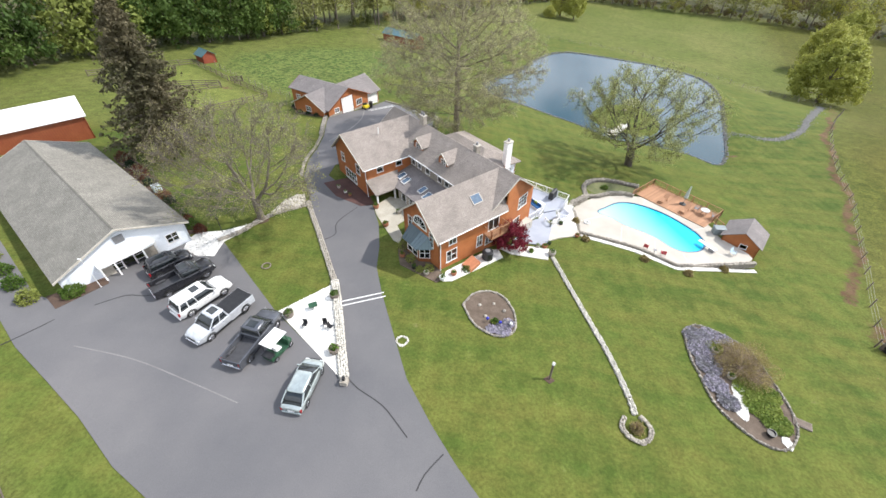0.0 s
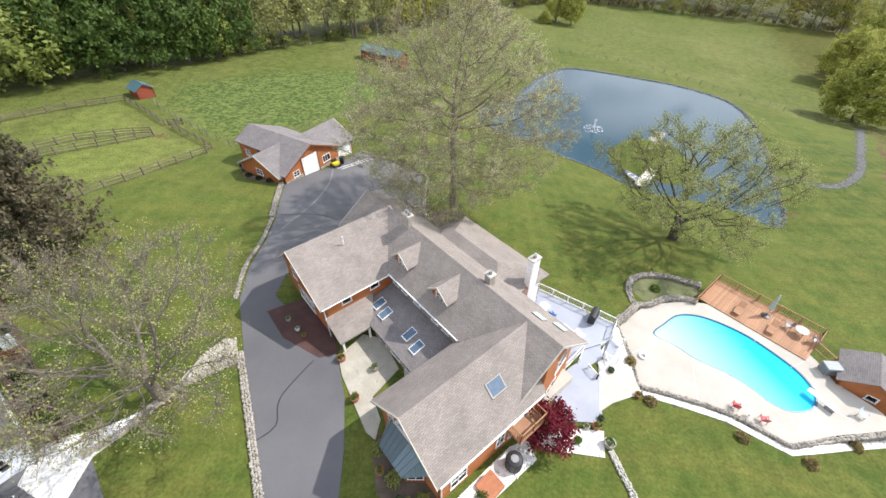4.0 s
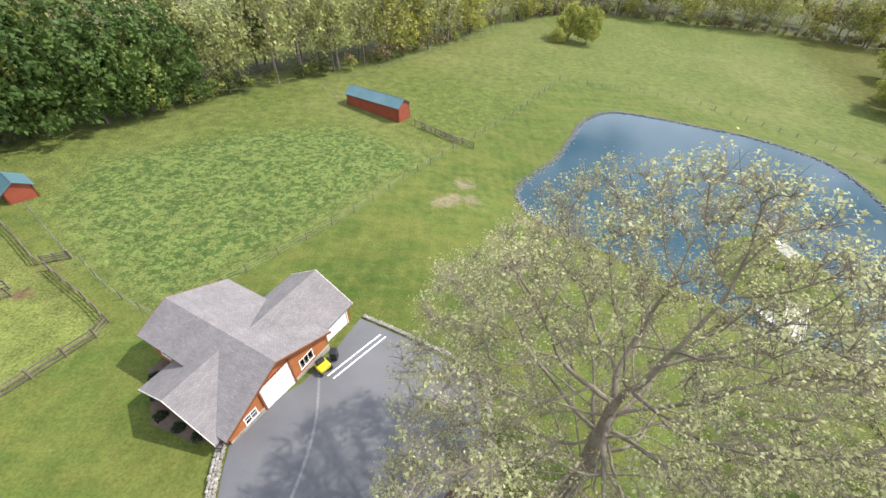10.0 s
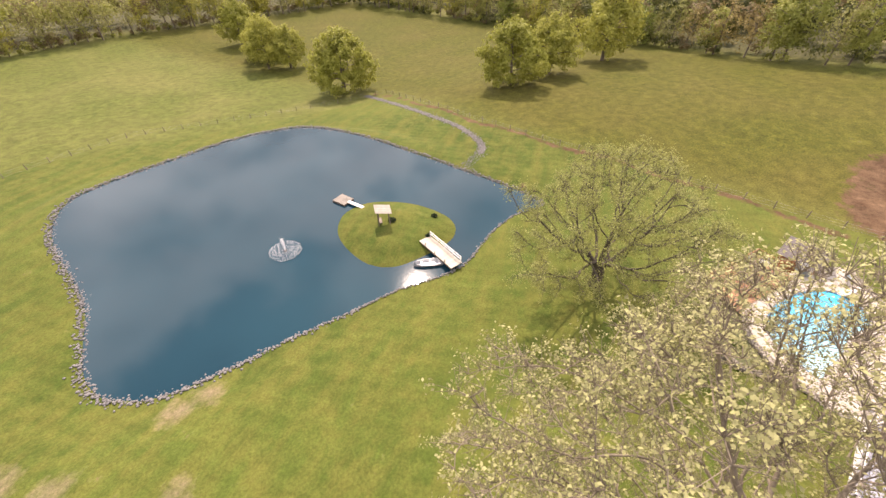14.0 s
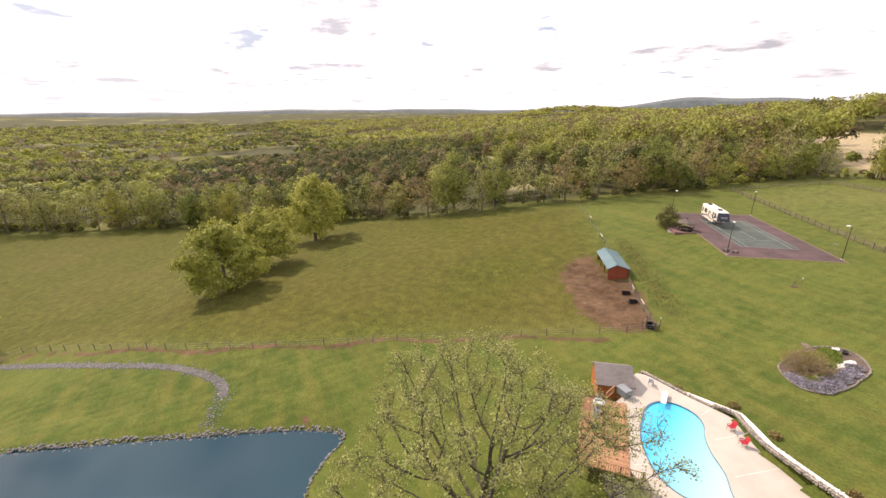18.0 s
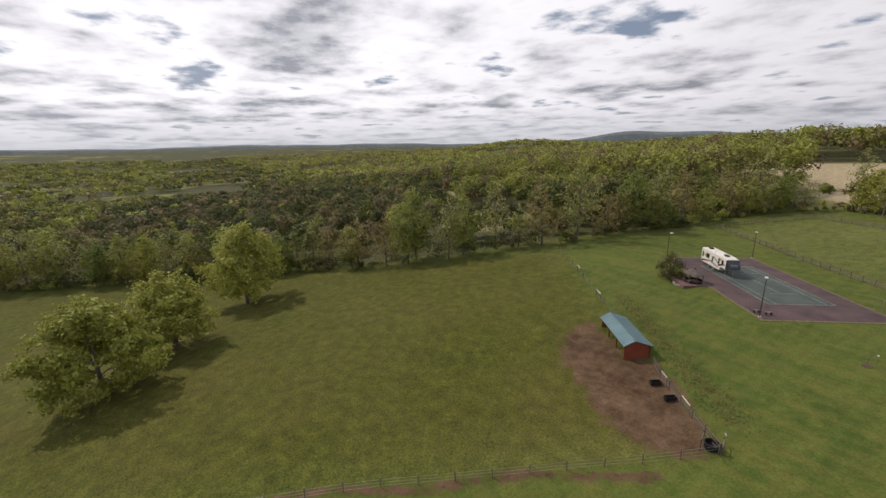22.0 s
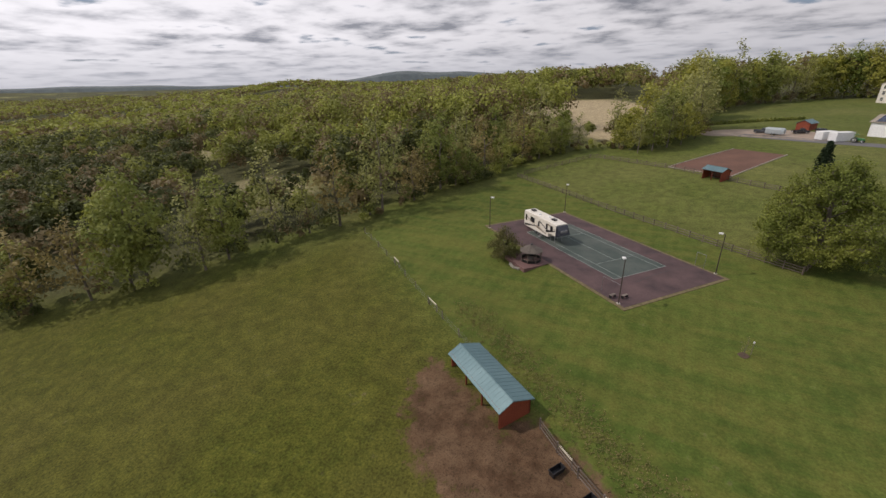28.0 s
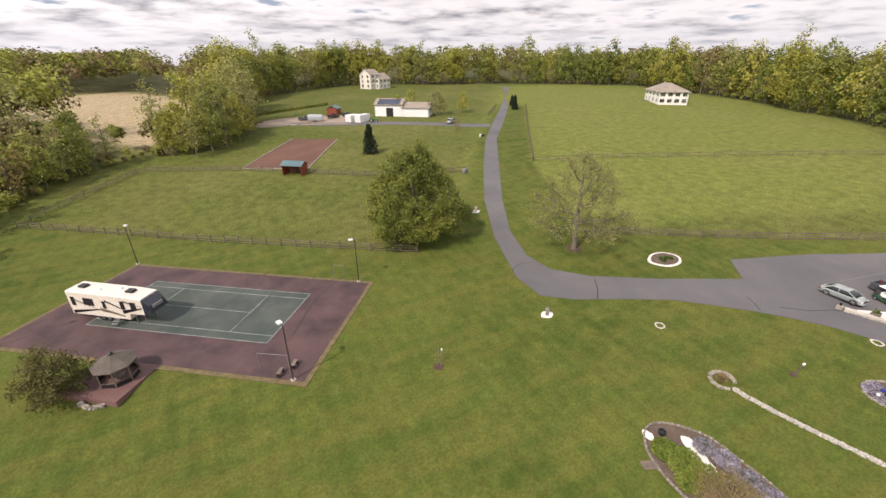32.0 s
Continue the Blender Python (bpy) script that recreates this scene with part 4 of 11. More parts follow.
    nt.links.new(coarse, swing.inputs[1])
    swing.inputs[2].default_value = 1.0
    grain = nt.nodes.new("ShaderNodeMath")
    grain.operation = "MULTIPLY_ADD"
    nt.links.new(ranged(nt, fine, 0.3, 0.7, -1, 1), grain.inputs[0])
    nt.links.new(mixed(nt, zone("lawn"), (0.58, 0.58, 0.58), (0.30, 0.30, 0.30)), grain.inputs[1])
    grain.inputs[2].default_value = 1.0
    k = times(nt, grain.outputs[0], swing.outputs[0])
    for i in range(3):
        nt.links.new(k, g.inputs[i])
    nt.links.new(mixed(nt, 1.0, col, g.outputs[0], "MULTIPLY"), s.inputs["Base Color"])
    s.inputs["Roughness"].default_value, s.inputs["Specular IOR Level"].default_value = 0.95, 0.15
    bumped(nt, s, fine, 0.6, 0.08)
    return m


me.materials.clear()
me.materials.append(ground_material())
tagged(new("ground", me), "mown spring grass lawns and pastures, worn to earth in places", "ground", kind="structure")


def land_at(x, y, turn=0.0, dz=0.0):
    return pose(x, y, float(land(np.array([x]), np.array([y]))[0]) + dz, 0, 0, turn)


def water_material():
    m, nt, s = mat_new("pond_water")
    vec = nt.nodes.new("ShaderNodeTexCoord").outputs["Object"]
    n1 = tex(nt, "ShaderNodeTexNoise", vec, Scale=0.05, Detail=2.0)
    n2 = tex(nt, "ShaderNodeTexNoise", vec, Scale=2.2, Detail=4.0)
    nt.links.new(mixed(nt, ranged(nt, n1.outputs[0], 0.3, 0.7), (0.006, 0.036, 0.055), (0.010, 0.050, 0.072)), s.inputs["Base Color"])
    s.inputs["Roughness"].default_value, s.inputs["IOR"].default_value = 0.06, 1.33
    s.inputs["Specular IOR Level"].default_value = 0.6
    bumped(nt, s, n2.outputs[0], 0.05, 0.05)
    return m


bm = bmesh.new()
f = bm.faces.new([bm.verts.new((x, y, WATER)) for x, y in [(x, y) for x, y in POND]])
bmesh.ops.triangulate(bm, faces=[f])
for v in bm.verts:
    c = Vector((38, 120, 0))
    d = Vector((v.co.x - c.x, v.co.y - c.y, 0))
    v.co += d.normalized() * 0.5
tagged(part("water", bm, water_material()), "still dark blue pond mirroring the clouds", "pond", kind="structure")

# grey riprap along the shore, heaviest on the dam side
rng = np.random.default_rng(5)
cs, ss = [], []
for x, y in curve_pts(POND, 0.35, True):
    wide = 1.15 if (x < 14 or y > 125) else 0.8
    if y < 100 and 20 < x < 50:
        wide = 0.35
    for _ in range(int(wide * 6.5) + 1):
        a = rng.normal(0.25, 0.35 * wide)
        q = np.array((x, y)) - np.array((38, 120))
        q = q / np.hypot(*q)
        cs.append((x + q[0] * a + rng.normal(0, .1), y + q[1] * a + rng.normal(0, .1)))
        ss.append(rng.uniform(0.14, 0.38))
cs = np.array(cs)
cz = land(cs[:, 0], cs[:, 1])
v, f = stones_np(np.c_[cs, np.maximum(cz, WATER - 0.1) + 0.05], np.array(ss), rng)
tagged(new("riprap", mesh_np("riprap", v, f, M_STONE_DK)), "grey broken stone along the pond's edge", "rocks", kind="stuff")
ribbon("creek_bed", curve_pts([(57.3, 96.4), (61.7, 95.6), (66.8, 94.7), (72.1, 97.6), (78.2, 103.5), (83.7, 111), (95.5, 125.7), (105.6, 138.2)], 1), 1.3, surf("creek_gravel", (0.055, 0.055, 0.05), (0.12, 0.115, 0.105), 0.8, 12, 0.9, 0, 0.5), 0.03, "dark gravel bed of the inlet creek", category="creek")
cs = []
for x, y in curve_pts([(57.3, 96.4), (61.7, 95.6), (66.8, 94.7), (72.1, 97.6), (78.2, 103.5), (83.7, 111), (95.5, 125.7), (105.6, 138.2)], 0.3):
    for _ in range(6):
        cs.append((x + rng.normal(0, .6), y + rng.normal(0, .6)))
cs = np.array(cs)
v, f = stones_np(np.c_[cs, land(cs[:, 0], cs[:, 1]) + 0.02], rng.uniform(0.1, 0.32, len(cs)), rng)
tagged(new("creek_stones", mesh_np("creek_stones", v, f, M_STONE_DK)), "stony bed of the shallow inlet creek", "rocks", kind="stuff")

# paved drive and parking court
LOT = [(-14, 10.5), (-18.1, 13.6), (-22.8, 16.4), (-27.3, 18.7), (-32.3, 21.2), (-37.0, 24.2), (-60, 38.5), (-62, 35), (-66, 37), (-60.5, 43.0), (-36.0, 26.8), (-34.2, 26.4), (-31.9, 30.4), (-28.8, 35.4), (-27.0, 38.2), (-24.4, 38.0), (-13.6, 28.2), (-5.3, 22.0)]
DRIVE_W = [(-5.3, 22.0), (-6.8, 26.5), (-8.6, 31.4), (-11.2, 36.2), (-13.7, 40.6), (-16.0, 44.5), (-18.0, 48.4), (-20.2, 52.6), (-21.2, 57), (-21.3, 61.5), (-21.9, 66), (-23.6, 72.5), (-24.1, 75.2)]
COURTN = [(-24.1, 75.2), (-22.5, 77.8), (-20.3, 80.2), (-18.4, 84.0), (-16.9, 88.0), (-11, 85.2), (-5.6, 81.8), (-4.8, 74), (-4.2, 69), (-6, 65), (-9.5, 63), (-13.5, 60), (-17, 56.6), (-17.0, 53.5), (-13.8, 50.8), (-11.0, 50.2)]
DRIVE_E = [(-9.0, 47.0), (-7.5, 43.5), (-6.5, 39.5), (-6.0, 36.0), (-4.6, 32.3), (-2.6, 27.8), (-0.4, 22.9), (2.0, 19.4), (4.2, 16.6), (9.9, 10.4), (15.0, 7.0), (20.5, 3.8), (23.8, 0.8), (23.8, -4.4), (19.5, -16.2), (12.1, -30.7), (1.3, -47.5), (-14, -69.7), (-30.1, -89.5), (-56.4, -121.3), (-122, -203)]
DRIVE_R = [(-118, -206), (-60.0, -120.5), (-37.4, -92.4), (-17.2, -68.4), (-2.6, -46.2), (8.6, -29.3), (15.8, -16.8), (18.6, -8.7), (18.2, -3.6), (14.6, 0.8), (7.0, 6.4), (-2.2, 12.2), (-6.0, 8.3)]
DRIVE = LOT[1:] + DRIVE_W[1:] + COURTN[1:] + DRIVE_E + DRIVE_R
sheet("road", DRIVE, M_ASPHALT, 0.045, 2.0, label="grey asphalt driveway and parking court with tar-filled cracks", category="driveway")
ribbon("road_branch", curve_pts([(-27.5, -87), (-20.5, -91), (-12, -98.5), (0.6, -107.5), (14, -114.5), (25, -121), (34, -127)], 2), 5.5, M_ASPHALT, 0.05, "grey gravelled branch of the drive towards the farm sheds", category="driveway")
sheet("farmyard", curve_pts([(12, -116), (20, -118), (34, -124), (44, -126), (46, -134), (36, -140), (20, -138), (10, -130)], 2, True), surf("yard_gravel", (0.27, 0.21, 0.16), (0.36, 0.29, 0.23), 0.2, 10, 0.95), 0.05, label="bare earth and gravel farmyard", category="yard")
sheet("arena", [(54, -77.4), (37.3, -101.5), (25.4, -93), (40, -67.4)], surf("arena_footing", (0.11, 0.055, 0.038), (0.16, 0.08, 0.055), 0.15, 8, 0.95), 0.05, label="raked red-brown earth riding ring", category="riding ring")
ring_rail = thing("arena_edging", land_at(40, -84), "weathered pale timber edging round the riding ring", "edging")
for a_, b_ in (((54, -77.4), (37.3, -101.5)), ((25.4, -93), (40, -67.4)), ((40, -67.4), (54, -77.4))):
    for k in range(9):
        p, q = Vector(a_).lerp(Vector(b_), k / 9), Vector(a_).lerp(Vector(b_), (k + .93) / 9)
        bm = bmesh.new()
        h0, h1 = float(land(np.array([p.x]), np.array([p.y]))[0]), float(land(np.array([q.x]), np.array([q.y]))[0])
        tube(bm, (p.x, p.y, h0 + .12), (q.x, q.y, h1 + .12), .14, n=4)
        part("timber", bm, surf("pale_timber", (.30, .27, .22), (.42, .38, .32), 1, 9, .9) if k == 0 else bpy.data.materials["pale_timber"], ring_rail).matrix_basis = ring_rail.matrix_basis.inverted()
cracks = thing("crack_filler", pose(0, 0, 0), "dark tar filler in the asphalt cracks", "cracks", kind="structure")
for n, ln in enumerate(([(-5.0, 22.2), (-4.1, 21.5), (-2.9, 20.9), (-1.8, 20.3), (-0.9, 19.5), (0.5, 18.1)], [(1.7, 14.7), (2.1, 15.8), (3.2, 17.3)], [(-34.2, 20.1), (-32.8, 22.3), (-31.7, 24.3)], [(-29.8, 26.4), (-28, 28.0), (-26.4, 28.2), (-25.0, 28.9)],
                        [(14.8, 1.6), (16.2, 3.6), (18, 5.2)], [(-21.8, 66.8), (-17, 67.5), (-11, 65.6), (-9.2, 63.2)], [(19.0, -6.4), (21.5, -7), (23.4, -6)],
                        [(-28, 22), (-22.5, 21.5), (-17, 20.2), (-12.5, 19.0)], [(-11, 46.6), (-12.5, 43), (-12.0, 40.8), (-13, 39.5)])):
    ribbon("crack", curve_pts(ln, 0.5), 0.10, M_TAR if n != 7 else surf("dry_mark", (0.16, 0.15, 0.15), (0.21, 0.2, 0.2)), 0.055, parent=cracks, depth=0.005)
for k in (0.0, 0.62):
    ribbon("white_line", [(-8.3 + k * .45, 30.4 - k * .8), (-4.4 + k * .45, 32.4 - k * .8)], 0.13, M_LINE, 0.052, "worn white painted bar across the drive", category="road marking", depth=0.005)
for k in (0.0, 0.55):
    ribbon("white_line", [(-18.4 + k, 80.9 - k * .4), (-14.6 + k, 86.0 - k * .4)], 0.16, M_LINE, 0.052, "worn white painted bar before the garage", category="road marking", depth=0.005)
ribbon("worn_track", curve_pts([(-19.5, 82.5), (-18.2, 76), (-18.6, 70), (-20.4, 64)], 1), 0.22, surf("paled_asphalt", (0.17, 0.165, 0.165), (0.21, 0.205, 0.20), 0.6, 8, 0.92), 0.051, "pale worn wheel track on the asphalt", category="road marking", depth=0.005)

# tennis court
court = tagged(new("tennis_court"), "faded red and green tennis court with white lines", "tennis court")
court.matrix_basis = pose(58.0, -16.7, 0, 0, 0, math.degrees(math.atan2(-36.6 + 14.4, 72.9 - 43.8)))
ci = court.matrix_basis.inverted()
cl = [tuple((ci @ Vector((x, y, 0)))[:2]) for x, y in COURT]
CX0, CX1, CY0, CY1 = min(p[0] for p in cl), max(p[0] for p in cl), min(p[1] for p in cl), max(p[1] for p in cl)
COURT_Z = 0.03
LX, LY = 5.0, 2.7
M_VERGE = surf("dry_straw_verge", (0.10, 0.085, 0.035), (0.19, 0.145, 0.075), 1.4, 12, 0.95, 0, 0.5)
M_COURTLINE = surf("faded_court_paint", (0.13, 0.16, 0.145), (0.34, 0.37, 0.35), 0.5, 14, 0.85)
for name, q, mat, z in (("apron", (CX0, CX1, CY0, CY1), surf("faded_maroon_acrylic", (0.045, 0.027, 0.030), (0.115, 0.068, 0.066), 0.22, 7, 0.85, 0, 0.2, 0, 0.2), COURT_Z),
                        ("playing_surface", (LX - 11.885, LX + 11.885, LY - 5.485, LY + 5.485), surf("faded_green_acrylic", (0.040, 0.060, 0.052), (0.085, 0.100, 0.088), 0.22, 7, 0.85, 0, 0.2, 0, 0.2), COURT_Z + 0.006)):
    bm = bmesh.new()
    box(bm, q[0], q[1], q[2], q[3], z - 0.5 if name == "apron" else z - 0.02, z)
    part(name, bm, mat, court)
for x0, x1, y0, y1 in ((CX0 - .55, CX1 + .55, CY0 - .55, CY0), (CX0 - .55, CX1 + .55, CY1, CY1 + .55), (CX0 - .55, CX0, CY0, CY1), (CX1, CX1 + .55, CY0, CY1)):
    bm = bmesh.new()
    box(bm, x0, x1, y0, y1, COURT_Z - 0.5, COURT_Z - 0.012)
    part("verge", bm, M_VERGE, court, "strip of dry straw and soil along the court's edge")
bm = bmesh.new()
box(bm, 2.3, 8.4, CY1 - 0.5, CY1 + 5.2, COURT_Z - 1.2, COURT_Z - 0.004)
part("side_pad", bm, surf("maroon_pad", (0.13, 0.07, 0.065), (0.18, 0.1, 0.09), 0.3, 8), court)
for x0, x1, y0, y1 in ((-11.885, 11.885, -5.485, -5.385), (-11.885, 11.885, 5.385, 5.485), (-11.885, 11.885, -4.165, -4.065), (-11.885, 11.885, 4.065, 4.165), (-11.885, -11.785, -5.485, 5.485), (11.785, 11.885, -5.485, 5.485), (-6.4, -6.3, -4.115, 4.115), (6.3, 6.4, -4.115, 4.115), (-6.4, 6.4, -0.05, 0.05)):
    bm = bmesh.new()
    box(bm, LX + x0, LX + x1, LY + y0, LY + y1, COURT_Z, COURT_Z + 0.011)
    part("white_line", bm, M_COURTLINE, court)
for pts in ([(2, -9), (3, -4), (2.6, 0), (3.8, 4), (6.2, 9.5)], [(-3, -9), (-1.5, -3), (-2, 2), (-0.5, 8)], [(-9.5, -9), (-8.2, -2), (-9, 6)]):
    bm = bmesh.new()
    for a, b in zip(curve_pts(pts, 0.7), curve_pts(pts, 0.7)[1:]):
        d = (Vector(b) - Vector(a)).normalized()
        s = Vector((-d.y, d.x)) * 0.045
        bm.faces.new([bm.verts.new((*q, COURT_Z + 0.016)) for q in (Vector(a) - s, Vector(b) - s, Vector(b) + s, Vector(a) + s)])
    part("crack", bm, M_TAR, court)


# far hills that close the valley, their blue haze painted into the colour
bm = bmesh.new()
ring = []
for k in range(260):
    a = radians(35 + k * 0.5)
    z = 52 + 9 * math.sin(k / 17) + 5 * math.sin(k / 6.1 + 1) + 2.5 * math.sin(k / 2.3)
    z += 62 * math.exp(-((35 + k * 0.5 - 143) / 4.5) ** 2) + 48 * math.exp(-((35 + k * 0.5 - 151) / 8) ** 2)
    ring.append([bm.verts.new((r * math.sin(a), r * math.cos(a), h)) for r, h in ((4250, -40), (4330, z * 0.72), (4420, z), (4520, -40))])
for p, q in zip(ring, ring[1:]):
    for i in range(3):
        bm.faces.new((p[i], q[i], q[i + 1], p[i + 1])).smooth = True
bmesh.ops.recalc_face_normals(bm, faces=bm.faces[:])
hills = bpy.data.meshes.new("backdrop")
bm.to_mesh(hills)
bm.free()
hills.materials.append(surf("hazed_far_hills", (0.10, 0.125, 0.135), (0.15, 0.175, 0.17), 0.002, 0.02, 1.0))
tagged(new("backdrop", hills), "low wooded hills on the horizon, blue-green with painted haze", "hills", kind="structure")
# ---- the house: front wing, dormered main range, west wing and hipped rear wing round a small court ----
HOUSE_TURN = -46.2
house = thing("house", pose(-1.8, 38.9, 0, 0, 0, HOUSE_TURN), "cedar-sided house with taupe shingle roofs, dormers and white trim", "house")


def chimney(parent, x, y, z0, z1, w, d, mat, pots=1, label=""):
    bm = bmesh.new()
    box(bm, x - w / 2, x + w / 2, y - d / 2, y + d / 2, z0, z1)
    ch = part("chimney", bm, mat, parent, label)
    bm = bmesh.new()
    box(bm, x - w / 2 - 0.08, x + w / 2 + 0.08, y - d / 2 - 0.08, y + d / 2 + 0.08, z1, z1 + 0.12)
    part("cap", bm, M_CONCRETE, ch)
    for k in range(pots):
        bm = bmesh.new()
        lathe(bm, [(0.16, z1 + 0.12), (0.14, z1 + 0.4), (0.17, z1 + 0.45)], 10, (x + (k - (pots - 1) / 2) * 0.45, y, 0))
        part("chimney_pot", bm, M_STEEL, ch)
    return ch


# front wing
WZ = -2.8
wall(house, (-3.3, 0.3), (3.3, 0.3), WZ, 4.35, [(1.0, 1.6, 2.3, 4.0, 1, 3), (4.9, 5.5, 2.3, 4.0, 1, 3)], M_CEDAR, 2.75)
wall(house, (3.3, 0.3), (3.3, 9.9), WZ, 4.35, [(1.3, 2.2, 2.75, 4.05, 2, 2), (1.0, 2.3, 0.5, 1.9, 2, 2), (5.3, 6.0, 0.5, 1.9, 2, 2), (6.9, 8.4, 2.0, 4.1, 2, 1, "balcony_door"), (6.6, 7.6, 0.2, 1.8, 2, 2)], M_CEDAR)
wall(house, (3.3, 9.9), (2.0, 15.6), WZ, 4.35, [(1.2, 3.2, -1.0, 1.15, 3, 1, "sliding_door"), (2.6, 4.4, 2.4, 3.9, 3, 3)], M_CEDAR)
bm = bmesh.new()
wa, wd, wo_ = Vector((3.3, 9.9, 0)), Vector((-1.3, 5.7, 0)).normalized(), Vector((-5.7, -1.3, 0)).normalized() * 0.2
wp_ = [wa + wd * u + Vector((0, 0, z)) for u, z in ((0, 4.2), (0, 5.95), (1.6, 7.1), (5.85, 4.2))]
vs = [bm.verts.new(p) for p in wp_] + [bm.verts.new(p + wo_) for p in wp_]
uvl = bm.loops.layers.uv.verify()
for f in ((0, 3, 2, 1), (4, 5, 6, 7), (0, 1, 5, 4), (1, 2, 6, 5), (2, 3, 7, 6), (3, 0, 4, 7)):
    for lp in bm.faces.new([vs[i] for i in f]).loops:
        lp[uvl].uv = ((lp.vert.co - wa).dot(wd) + 50, lp.vert.co.z + 20)
part("gable_wall", bm, M_CEDAR, house)
wall(house, (-3.3, 8.0), (-3.3, 0.3), WZ, 4.35, [(1.5, 2.6, 0.9, 2.3), (4.6, 5.7, 0.9, 2.3), (4.8, 5.6, 2.9, 4.0)], M_CEDAR)
bm = bmesh.new()
for sx, ye in ((1, 9.75), (-1, 8.3)):
    slab(bm, ((sx * 3.72, -0.2, 3.99), (sx * 3.72, ye, 3.99), (0, 11.4, 7.2), (0, -0.2, 7.2)), 0.14)
front_roof = part("roof", bm, M_ROOF, house)
for sx in (1, -1):
    bm = bmesh.new()
    vs = [bm.verts.new((x, yy, z)) for yy in (-0.24, -0.18) for x, z in ((sx * 3.74, 4.0), (0, 7.22), (0, 7.0), (sx * 3.74, 3.78))]
    for f in ((0, 1, 2, 3), (7, 6, 5, 4), (0, 4, 5, 1), (1, 5, 6, 2), (2, 6, 7, 3), (3, 7, 4, 0)):
        bm.faces.new([vs[i] for i in f])
    part("rake_board", bm, M_TRIM, front_roof)
# arched window over the front bay
bm = bmesh.new()
for r0, r1, y0, y1 in ((1.12, 1.26, 0.2, 0.3),):
    for k in range(16):
        a, b = math.pi * k / 16, math.pi * (k + 1) / 16
        q = [(-0.1 + r * math.cos(t), z) for r, t, z in ((r0, a, 0), (r1, a, 0), (r1, b, 0), (r0, b, 0))]
        qs = [(-0.1 + r * math.cos(t), 3.85 + r * math.sin(t)) for r, t in ((r0, a), (r1, a), (r1, b), (r0, b))]
        o = [bm.verts.new((x, 0.2, z)) for x, z in qs]
        i = [bm.verts.new((x, 0.32, z)) for x, z in qs]
        for f in ((0, 1, 2, 3), (7, 6, 5, 4), (0, 4, 5, 1), (1, 5, 6, 2), (2, 6, 7, 3), (3, 7, 4, 0)):
            bm.faces.new([(o + i)[j] for j in f])
arch = part("arched_window", bm, M_WHITE, house, "half-round white window with spokes")
for k in range(1, 6):
    a = math.pi * k / 6
    bm = bmesh.new()
    tube(bm, (-0.1, 0.24, 3.85), (-0.1 + 1.15 * math.cos(a), 0.24, 3.85 + 1.15 * math.sin(a)), 0.028, n=4)
    part("glazing_bar", bm, M_WHITE, arch)
bm = bmesh.new()
box(bm, -1.36, 1.16, 0.2, 0.3, 3.76, 3.86)
part("glazing_bar", bm, M_WHITE, arch)
bm = bmesh.new()
bm.faces.new([bm.verts.new((-0.1 + 1.14 * math.cos(math.pi * k / 20), 0.275, 3.85 + 1.14 * math.sin(math.pi * k / 20))) for k in range(21)])
bmesh.ops.solidify(bm, geom=bm.faces[:], thickness=0.012)
part("pane", bm, M_CARGLASS, arch)
# bay with a seamed awning roof
bay = new("bay_window")
bay.parent = house
B = [(-2.2, 0.3), (-1.3, -0.75), (0.9, -0.75), (1.8, 0.3)]
for (a, b), w in zip(zip(B, B[1:]), (1.0, 2.0, 1.0)):
    L = (Vector(b) - Vector(a)).length
    d = (Vector(b) - Vector(a)).normalized()
    bm = bmesh.new()
    o = Vector((d.y, -d.x))
    for z0, z1, u0, u1 in ((WZ, 0.55, 0, L), (1.95, 2.2, 0, L), (0.55, 1.95, 0, 0.14), (0.55, 1.95, L - 0.14, L)):
        q = [Vector(a) + d * u0, Vector(a) + d * u1]
        vs = [bm.verts.new((*(p - o * t), z)) for z in (z0, z1) for t in (0, 0.14) for p in q]
        for f in ((0, 1, 5, 4), (2, 6, 7, 3), (0, 2, 3, 1), (4, 5, 7, 6), (0, 4, 6, 2), (1, 3, 7, 5)):
            bm.faces.new([vs[i] for i in f])
    part("bay_wall", bm, M_CEDAR, bay)
    bm = bmesh.new()
    q = [Vector(a) + d * 0.14 - o * 0.06, Vector(a) + d * (L - 0.14) - o * 0.06]
    bm.faces.new([bm.verts.new((*q[0], 0.55)), bm.verts.new((*q[1], 0.55)), bm.verts.new((*q[1], 1.95)), bm.verts.new((*q[0], 1.95))])
    bmesh.ops.solidify(bm, geom=bm.faces[:], thickness=0.012)
    part("pane", bm, M_CARGLASS, bay)
    for t in (0.0, 0.5, 1.0):
        p = q[0] + (q[1] - q[0]) * t + o * 0.06
        bm = bmesh.new()
        tube(bm, (p.x, p.y, 0.5), (p.x, p.y, 2.0), 0.045, n=4)
        part("glazing_bar", bm, M_WHITE, bay)
    for z in (0.55, 1.25, 1.95):
        p, r = q[0] + o * 0.06, q[1] + o * 0.06
        bm = bmesh.new()
        tube(bm, (p.x, p.y, z), (r.x, r.y, z), 0.035, n=4)
        part("glazing_bar", bm, M_WHITE, bay)
bm = bmesh.new()
R = [(-2.6, 0.28, 2.1), (-1.55, -1.15, 2.05), (1.15, -1.15, 2.05), (2.2, 0.28, 2.1)]
T = [(-1.9, 0.28, 3.25), (1.5, 0.28, 3.25)]
bm.free()
